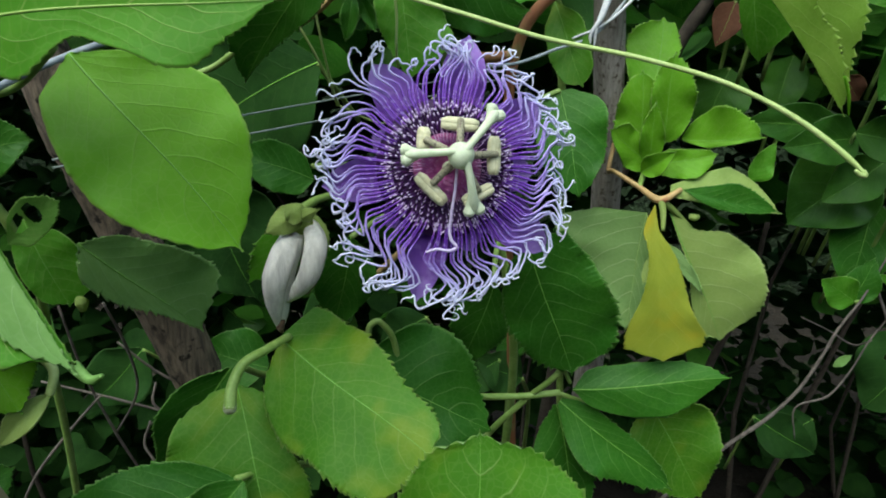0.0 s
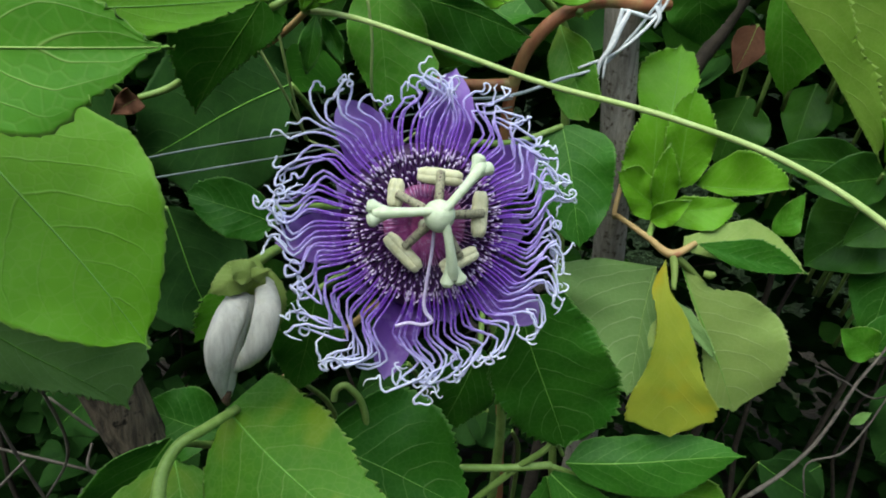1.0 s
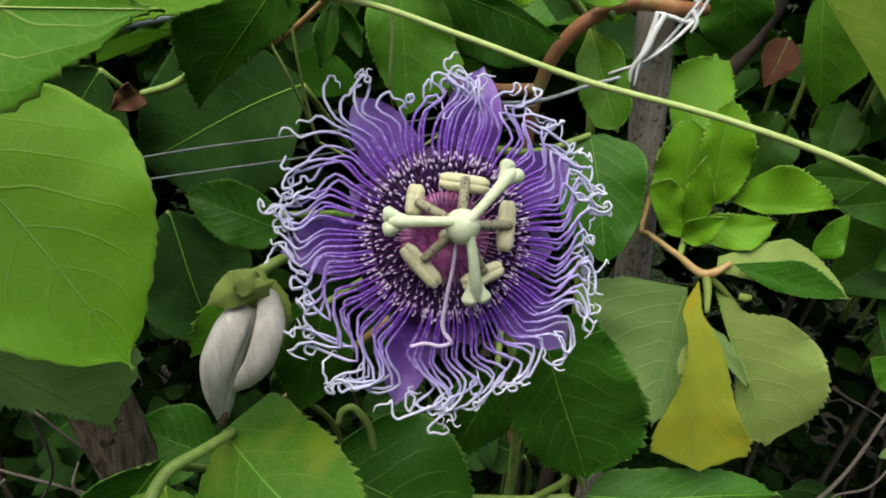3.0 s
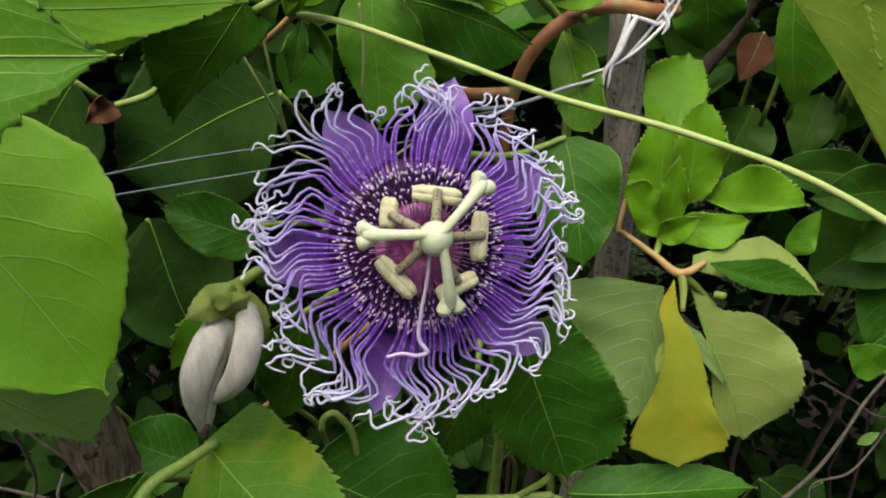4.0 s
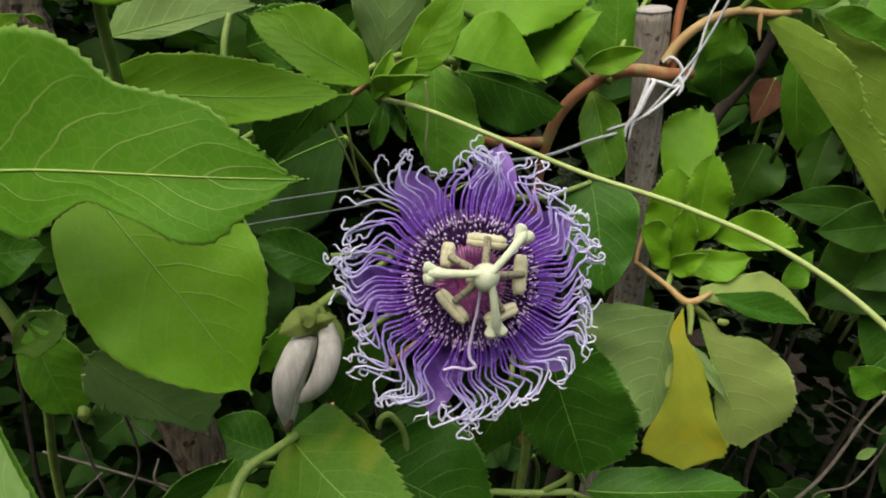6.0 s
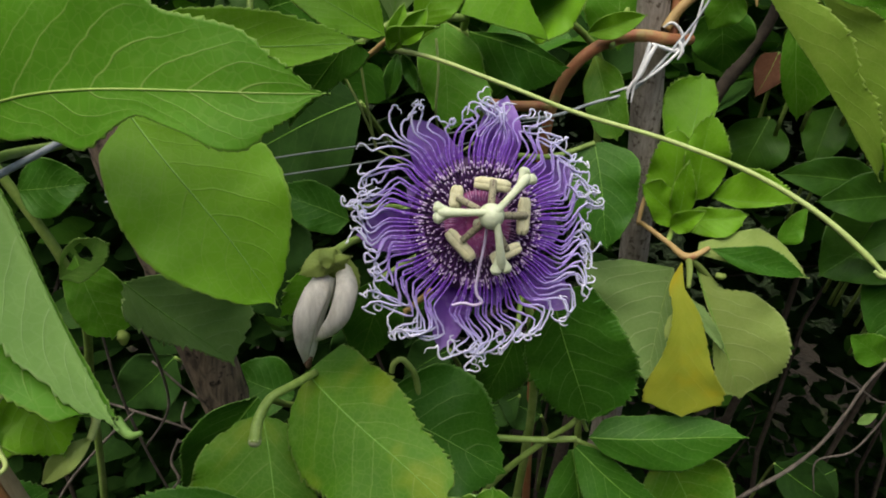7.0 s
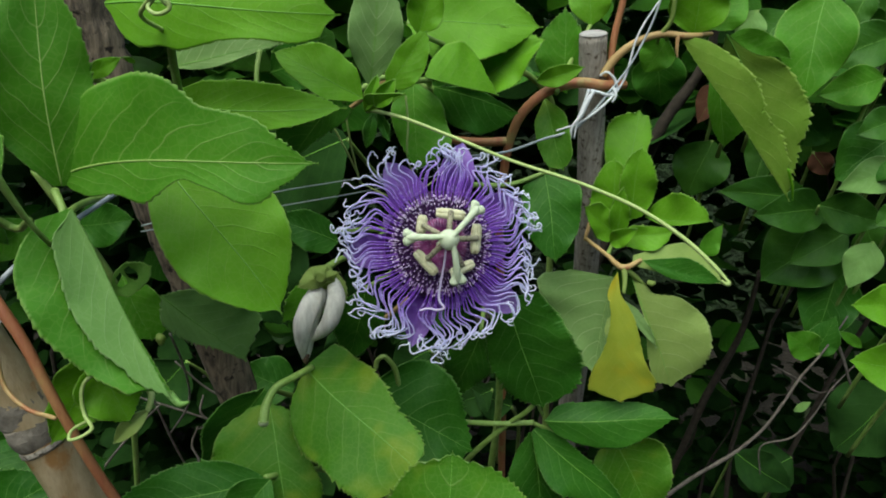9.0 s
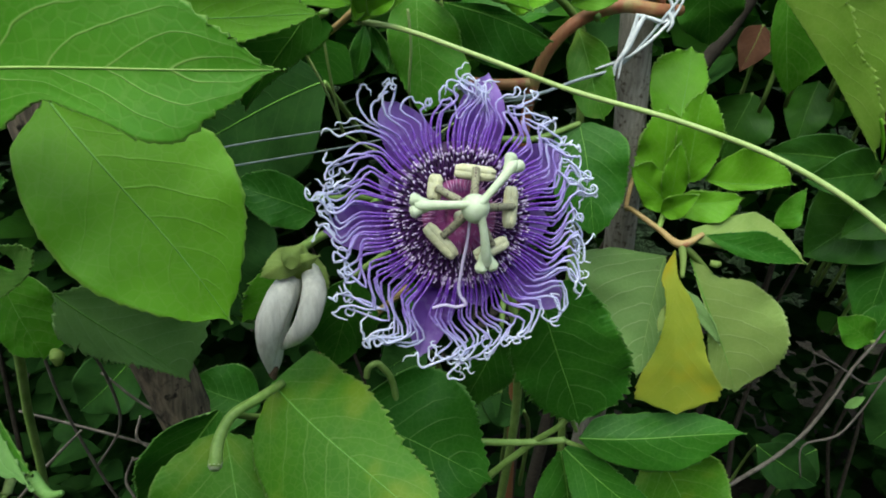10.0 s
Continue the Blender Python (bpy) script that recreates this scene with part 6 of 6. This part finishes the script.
BUD_DULL = plain_material("bud_dull", (0.16, 0.12, 0.09), (0.34, 0.29, 0.24), 300, 0.8, 0.8, stretch=(1, 1, 0.2))
BUD_BROWN = plain_material("bud_brown", (0.05, 0.03, 0.02), (0.14, 0.09, 0.06), 500, 0.9, 0.8)

N = Vector((0.17, -0.95, 0.27)).normalized()
X = (Vector((1, 0, 0)) - N * N.x).normalized()
Y = N.cross(X)
flower = thing("passion_flower", "open purple passion flower with frilly white-tipped filaments", "flower", "", (0.001, 0.206, 0.958))
flower.matrix_world = Matrix(((X.x, Y.x, N.x, 0.001), (X.y, Y.y, N.y, 0.206), (X.z, Y.z, N.z, 0.958), (0, 0, 0, 1)))
LIB[flower.name] = Vector((0, 0, 0))


# the crimped corona by direction: angle of the root, three swings to and fro on the way out, and the reach (degrees, millimetres)
CRIMP = ((40, -1, 9, 3, 38), (57, 0, 9, 4, 37), (68, 1, 7, 9, 37), (92, -4, -9, -3, 38), (114, -9, -15, -15, 37), (121, -3, 2, -5, 39), (131, 0, 4, -2, 42), (143, -2, 2, 13, 39), (156, -2, 8, 14, 38), (183, 0, 4, -3, 41), (202, -3, 7, 7, 38), (212, -2, 13, 6, 40), (231, 0, 11, 5, 44), (246, -3, 6, -1, 44), (257, -2, 11, 4, 46), (272, -1, 5, -2, 44), (289, -3, 4, -4, 43), (302, 0, 7, 0, 39), (313, 1, 12, 8, 42), (331, -1, 10, 9, 40))


def crimp(a):
    """The swings and the reach at the angle a, between the two nearest directions."""
    deg = math.degrees(a) % 360
    rows = list(CRIMP) + [(CRIMP[0][0] + 360,) + CRIMP[0][1:]]
    rows.insert(0, (CRIMP[-1][0] - 360,) + CRIMP[-1][1:])
    at = [row[0] for row in rows]
    return [float(np.interp(deg, at, [row[k] for row in rows])) for k in range(1, 5)]


def petal_part(a, start, end, width, low, seed):
    grid, uv = blade_grid(1.0, (0.25, 0.36, 0.44, 0.48, 0.5, 0.5, 0.48, 0.44, 0.36, 0.24, 0.05), (0.25, 0.36, 0.44, 0.48, 0.5, 0.5, 0.48, 0.44, 0.36, 0.24, 0.05), -0.05, (10, 10), 0.0, 1, 0.02, 26, 4, seed, 0.06)
    g = grid.reshape(-1, 3)
    d, s = np.array((math.cos(a), math.sin(a), 0)), np.array((-math.sin(a), math.cos(a), 0))
    span = end - start
    pts = np.outer(start + g[:, 0] * span, d) + np.outer(g[:, 1] * width, s) + np.outer(low + g[:, 2] * span, (0, 0, 1))
    faces = leaf_faces(26, 9)
    k = len(pts)
    pts2 = pts - np.array((0, 0, 0.0004))
    faces += [tuple(k + i for i in q[::-1]) for q in faces]
    link_mesh("petal", np.vstack([pts, pts2]), faces, [PETAL], flower, np.vstack([uv.reshape(-1, 2)] * 2))


for k, (deg, end, width) in enumerate(((79, 0.0405, 0.0145), (125, 0.0372, 0.0145), (157, 0.0235, 0.011), (189, 0.0365, 0.0135), (224, 0.0245, 0.011), (258, 0.0405, 0.0120), (288, 0.0260, 0.012), (322, 0.0405, 0.0145), (357, 0.0270, 0.0130), (34, 0.0362, 0.0145))):
    petal_part(radians(deg), 0.009, end, width, -0.0016 - 0.0007 * (k % 2), 40 + k)


def filament(a, seed):
    """One long filament: straight at the root, then crimped to and fro with its neighbours, ending in a loose curl."""
    rng = random.Random(seed)
    d1, d2, d3, end = crimp(a)
    end = end * rng.uniform(0.88, 1.03) * 1.03 * (1 + 0.14 * noise.noise((math.cos(a) * 7, math.sin(a) * 7, 5.0)))
    c0, s0 = math.cos(a), math.sin(a)
    near = 5.0 * noise.noise((c0 * 9, s0 * 9, 3.0))
    stops = [(0, 16.4, 3.2), (0, 18.6, 3.3), (0.3 * d1, 22.5, 2.6), (d1 + 0.5 * near, rng.uniform(26.2, 28.6), 1.6 + rng.uniform(0, 0.8))]
    first = stops[-1][1]
    span = end - first
    lift = rng.uniform(-0.5, 1.6)
    stops.append((1.25 * d2 - 0.25 * d1 + near + rng.uniform(-1.6, 1.6), first + span * rng.uniform(0.40, 0.52), 1.4 + lift))
    stops.append((d3 + near + rng.uniform(-3.5, 3.5), first + span * rng.uniform(0.62, 0.86), 1.0 + lift + rng.uniform(-0.8, 0.8)))
    pts = [np.array((0.001 * r * math.cos(a + radians(d)), 0.001 * r * math.sin(a + radians(d)), 0.001 * z)) for d, r, z in stops]
    q, head = pts[-1].copy(), math.atan2(*(pts[-1] - pts[-2])[1::-1])
    bias = rng.choice((-1, 1)) * rng.uniform(0.3, 1.0)
    for k in range(rng.randint(5, 10)):
        head += bias + rng.gauss(0, 0.8)
        if rng.random() < 0.25:
            bias = -bias
        if math.hypot(q[0], q[1]) > 0.001 * end + 0.0004:
            head = math.atan2(q[1], q[0]) + rng.choice((-1.8, 1.8)) + rng.gauss(0, 0.3)
        q = q + rng.uniform(0.0007, 0.0015) * np.array((math.cos(head), math.sin(head), rng.uniform(-0.4, 0.4)))
        pts.append(q.copy())
    path = smooth_path(pts, 3)
    verts, faces = tube_data(path, (0.00025, 0.00033, 0.00034, 0.00033, 0.00031, 0.00028, 0.00026, 0.00023, 0.00010), 6)
    far = np.clip((np.hypot(path[:, 0], path[:, 1]) - 0.0162) / 0.0235, 0, 1)
    uvs = [(0.6 * far[i // 6] + 0.4 * (i // 6) / (len(path) - 1), 0) for i in range(len(verts))]
    link_mesh("filament", verts, faces, [FILAMENT], flower, uvs)


COUNT = 116
PARTED = ((59, 63), (103, 108), (249, 256))
for k in range(COUNT):
    a = 2 * math.pi * k / COUNT
    if any(low < math.degrees(a) < high for low, high in PARTED):
        continue
    filament(a + random.Random(k).uniform(-0.022, 0.022), 1000 + k)


def joined_spikes(name, rings, mat, label):
    """Short hairs of the inner corona in one mesh: rings of (count, inner radius, outer radius, inner height, outer height, thickness)."""
    rng = random.Random(8)
    verts, faces, uvs = [], [], []
    for count, r0, r1, z0, z1, thick in rings:
        for k in range(count):
            a = 2 * math.pi * (k + rng.uniform(-0.35, 0.35)) / count
            b = a + rng.uniform(-0.05, 0.05)
            e = r1 + rng.uniform(-0.0007, 0.0007)
            path = np.array([(r0 * math.cos(a), r0 * math.sin(a), z0), ((r0 + e) / 2 * math.cos(a), (r0 + e) / 2 * math.sin(a), (z0 + z1) / 2 + 0.0003), (e * math.cos(b), e * math.sin(b), z1)])
            v, f = tube_data(smooth_path(path, 2), (thick * 0.8, thick, thick * 0.9), 5)
            faces += [tuple(len(verts) + i for i in q) for q in f]
            uvs += [(i // 5 / 4, 0) for i in range(len(v))]
            verts += v
    ob = link_mesh(name, verts, faces, [mat], flower, uvs, label=label)
    return ob


def disc(name, profile, mat, label):
    """A turned shape: pairs of radius and height."""
    n = 48
    verts = [(r * math.cos(2 * math.pi * k / n), r * math.sin(2 * math.pi * k / n), z) for r, z in profile for k in range(n)]
    faces = [(i * n + k, i * n + (k + 1) % n, (i + 1) * n + (k + 1) % n, (i + 1) * n + k) for i in range(len(profile) - 1) for k in range(n)]
    return link_mesh(name, verts, faces, [mat], flower, label=label)


disc("disc", ((0.0205, -0.001), (0.0195, 0.0014), (0.016, 0.0022), (0.0105, 0.0022), (0.0098, 0.0012), (0.0098, -0.003), (0.018, -0.004), (0.0205, -0.001)), DISC, "dark purple disc under the banded filaments")
disc("nectar_cup", ((0.0101, 0.0016), (0.0085, 0.0035), (0.006, 0.0042), (0.0035, 0.003), (0.002, 0.001), (0.0005, 0.001)), CUP, "magenta centre cup")
joined_spikes("inner_corona", ((64, 0.0102, 0.0126, 0.0024, 0.0042, 0.00019), (70, 0.0116, 0.0141, 0.0024, 0.0042, 0.0002), (78, 0.0131, 0.0157, 0.0023, 0.0042, 0.00022), (84, 0.0147, 0.0174, 0.0022, 0.0040, 0.00025), (90, 0.0162, 0.0189, 0.002, 0.0038, 0.00025)), SPIKE, "rings of short purple hairs with white tips")
joined_spikes("inner_hairs", ((90, 0.0035, 0.0098, 0.0034, 0.0048, 0.00011), (70, 0.0060, 0.0112, 0.004, 0.0046, 0.00011)), HAIR, "fine magenta hairs round the column")

top_c = Vector((0.0028, 0.0016, 0.0160))
tube("column", [(0, 0, 0.001), (0.001, 0.0008, 0.007), (0.0022, 0.0014, 0.0125)], (0.0016, 0.0013, 0.0016), CREAM, flower, 10)


def turned_blob(name, centre, rx, ry, rz, mat, label="", parts=14):
    verts, faces = [], []
    for i in range(parts + 1):
        p = math.pi * i / parts
        for k in range(20):
            q = 2 * math.pi * k / 20
            w = 1 + 0.03 * math.sin(3 * q)
            verts.append((centre[0] + rx * math.sin(p) * math.cos(q) * w, centre[1] + ry * math.sin(p) * math.sin(q) * w, centre[2] + rz * math.cos(p)))
    for i in range(parts):
        for k in range(20):
            faces.append((i * 20 + k, (i + 1) * 20 + k, (i + 1) * 20 + (k + 1) % 20, i * 20 + (k + 1) % 20))
    return link_mesh(name, verts, faces, [mat], flower, label=label)


OVARY = Vector((0.0014, 0.0023, 0.0150))
turned_blob("ovary", OVARY, 0.0037, 0.0038, 0.0036, CREAM, "pale greenish yellow ovary")
ROOT = Vector((0.0021, 0.0033, 0.0172))
for tip_at, spread in (((-0.0146, 0.0023, 0.0125), 90), ((0.0121, 0.0152, 0.0135), 45), ((0.0062, -0.0136, 0.0105), 10)):
    e = Vector(tip_at)
    d = (e - ROOT)
    flat = Vector((-d.y, d.x, 0)).normalized()
    mid = ROOT + d * 0.5 + Vector((0, 0, 0.0012))
    style = tube("style", [ROOT, ROOT + d * 0.2 + Vector((0, 0, 0.0006)), mid, ROOT + d * 0.78 + Vector((0, 0, 0.0008)), ROOT + d * 0.9], (0.0012, 0.0010, 0.0011, 0.0014, 0.0016), CREAM, flower, 10)
    for sgn in (1, -1):
        tube("stigma", [ROOT + d * 0.72 + flat * 0.0004 * sgn, ROOT + d * 0.86 + flat * 0.0010 * sgn, ROOT + d * 0.95 + flat * 0.0015 * sgn, ROOT + d * 1.0 + flat * 0.0017 * sgn], (0.0009, 0.0013, 0.0018, 0.0013), CREAM, style, 10)
for stalk_end, a0, a1 in (((0.0023, 0.0127, 0.0095), (-0.0029, 0.0119, 0.0095), (0.0076, 0.0112, 0.0095)), ((-0.0078, 0.0071, 0.0088), (-0.0077, 0.0104, 0.0085), (-0.0081, 0.0041, 0.0085)), ((0.0128, 0.0033, 0.0090), (0.0124, 0.0083, 0.0090), (0.0121, -0.0023, 0.0090)), ((-0.0056, -0.0052, 0.0085), (-0.0096, -0.0028, 0.0085), (-0.0019, -0.0104, 0.0085)), ((0.0077, -0.0071, 0.0085), (0.0036, -0.0102, 0.0085), (0.0119, -0.0059, 0.0085))):
    base = OVARY + Vector((0, 0, -0.0025))
    e = Vector(stalk_end)
    stalk = tube("stamen", [base, base.lerp(e, 0.5) + Vector((0, 0, 0.0006)), e + Vector((0, 0, 0.0006))], (0.0011, 0.0011, 0.0010), SPECKLED, flower, 9)
    p, q = Vector(a0), Vector(a1)
    under_v = Vector((0, 0, -0.0008))
    acr = (q - p).normalized().cross(Vector((0, 0, 1)))
    for sgn in (1, -1):
        tube("anther", [p.lerp(q, s) + under_v * (1 if 0.1 < s < 0.9 else 1.5) + acr * 0.0006 * sgn for s in (0.0, 0.12, 0.35, 0.65, 0.88, 1.0)], (0.0008, 0.0013, 0.0014, 0.0014, 0.0013, 0.0008), POLLEN, stalk, 9, 4, 0.08)
tube("stray_filament", [(0.0008, -0.0008, 0.0120), (0.0007, -0.0067, 0.0100), (0.0001, -0.0138, 0.0075), (0.0005, -0.0211, 0.0055), (0.0020, -0.0231, 0.0055), (0.0002, -0.0240, 0.0050), (-0.0036, -0.0236, 0.0050), (-0.0068, -0.0244, 0.0050)], (0.0004, 0.00042, 0.0005, 0.0005, 0.00045, 0.0004), LILAC, flower, 7)
tube("flower_stalk", [(0, 0, -0.003), (0.0, 0.002, -0.02), (0.012, 0.004, -0.05), (0.025, 0.0, -0.068)], (0.0028, 0.0016, 0.0014, 0.0014), STEM_GREEN, flower)

# ---- the closed white bud ----
bud = thing("flower_bud", "closed whitish passion flower bud with ragged green bracts", "flower bud", "", (-0.0458, 0.2140, 0.9407))
BT, BE = Vector((-0.0445, 0.2130, 0.9419)), Vector((-0.0514, 0.2070, 0.9074))


def sepal(points, radii, squash, name="sepal", mat=None, label=""):
    path = smooth_path([Vector(p) - LIB[bud.name] for p in points], 8)
    v, f = tube_data(path, radii, 16)
    v = np.array(v)
    mid = np.repeat(path, 16, axis=0)
    to_eye = np.array((0.1, -0.95, 0.3))
    d = (v - mid) @ to_eye
    v = v - np.outer(d * (1 - squash), to_eye)
    groove = np.abs(np.sin(np.tile(np.linspace(0, 2 * math.pi, 16, endpoint=False), len(path)) * 2.5)) ** 6
    v = mid + (v - mid) * (1 - 0.10 * groove)[:, None]
    return link_mesh(name, v, f, [mat or BUD_WHITE], bud, label=label)


sepal([(-0.046, 0.214, 0.937), (-0.048, 0.206, 0.932), (-0.051, 0.204, 0.924), (-0.052, 0.205, 0.916), (-0.052, 0.207, 0.907)], (0.0028, 0.0042, 0.0042, 0.0031, 0.0007), 0.75)
sepal([(-0.041, 0.213, 0.938), (-0.038, 0.203, 0.935), (-0.04, 0.201, 0.927), (-0.044, 0.203, 0.921), (-0.048, 0.206, 0.916)], (0.0027, 0.0036, 0.0034, 0.0024, 0.0006), 0.7)
sepal([(-0.0464, 0.2160, 0.9407), (-0.0465, 0.2090, 0.9338), (-0.0494, 0.2070, 0.9225), (-0.0508, 0.2080, 0.9109), (-0.0514, 0.2080, 0.9057)], (0.0028, 0.0037, 0.0033, 0.0020, 0.0007), 0.8)
sepal([(-0.0456, 0.2200, 0.9384), (-0.0418, 0.2140, 0.9287), (-0.0427, 0.2120, 0.9200), (-0.0436, 0.2120, 0.9160)], (0.0026, 0.0034, 0.0028, 0.0008), 0.6, "withered_sepal", BUD_DULL, "greyish withered sepal")
sepal([(-0.0504, 0.2065, 0.9094), (-0.0513, 0.2070, 0.9069), (-0.0512, 0.2080, 0.9047)], (0.0009, 0.0014, 0.0006), 0.9, "withered_tip", BUD_BROWN, "brown withered tip")
leaf(bud, (-0.0417, 0.2080, 0.9446), (-0.0538, 0.2060, 0.9380), (0.0402, -0.9742, 0.2221), 0.95, "ovate", bend=0.12, fold=(-20, -20), top=PALE, under=PALE, teeth=0.02, rows=50, name="bract", rib=False)
leaf(bud, (-0.0423, 0.2060, 0.9425), (-0.0357, 0.2000, 0.9472), (-0.6259, -0.7733, -0.1012), 0.48, "broad", bend=0.2, fold=(-20, -30), top=PALE, under=PALE, teeth=0.02, rows=50, name="bract", rib=False)
leaf(bud, (-0.0416, 0.2070, 0.9421), (-0.0473, 0.2050, 0.9469), (0.4786, -0.8518, 0.2130), 0.97, "broad", bend=0.12, fold=(-10, -20), top=PALE, under=PALE, teeth=0.03, rows=50, name="bract", rib=False)
leaf(bud, (-0.0455, 0.2200, 0.9408), (-0.0641, 0.2220, 0.9159), (-0.0193, -0.9976, -0.0658), 0.83, "lance", bend=0.05, fold=(5, 5), top=GREEN, teeth=0.03, rows=50, name="bract", rib=False)
leaf(bud, (-0.0411, 0.2150, 0.9420), (-0.0375, 0.2130, 0.9254), (0.3106, -0.9332, 0.1810), 0.98, "lance", bend=0.08, fold=(-10, -10), top=PALE, under=PALE, teeth=0.03, rows=50, name="bract", rib=False)
tube("receptacle", [(-0.0448, 0.2180, 0.9423), (-0.0439, 0.2120, 0.9416), (-0.0433, 0.2080, 0.9402)], (0.0018, 0.0036, 0.0040), PALE, bud, 12)
tube("stalk", [(-0.0448, 0.2170, 0.9423), (-0.0417, 0.2280, 0.9427), (-0.0361, 0.2430, 0.9420), (-0.0251, 0.2560, 0.9486)], (0.0016, 0.0013, 0.0012), STEM_GREEN, bud)
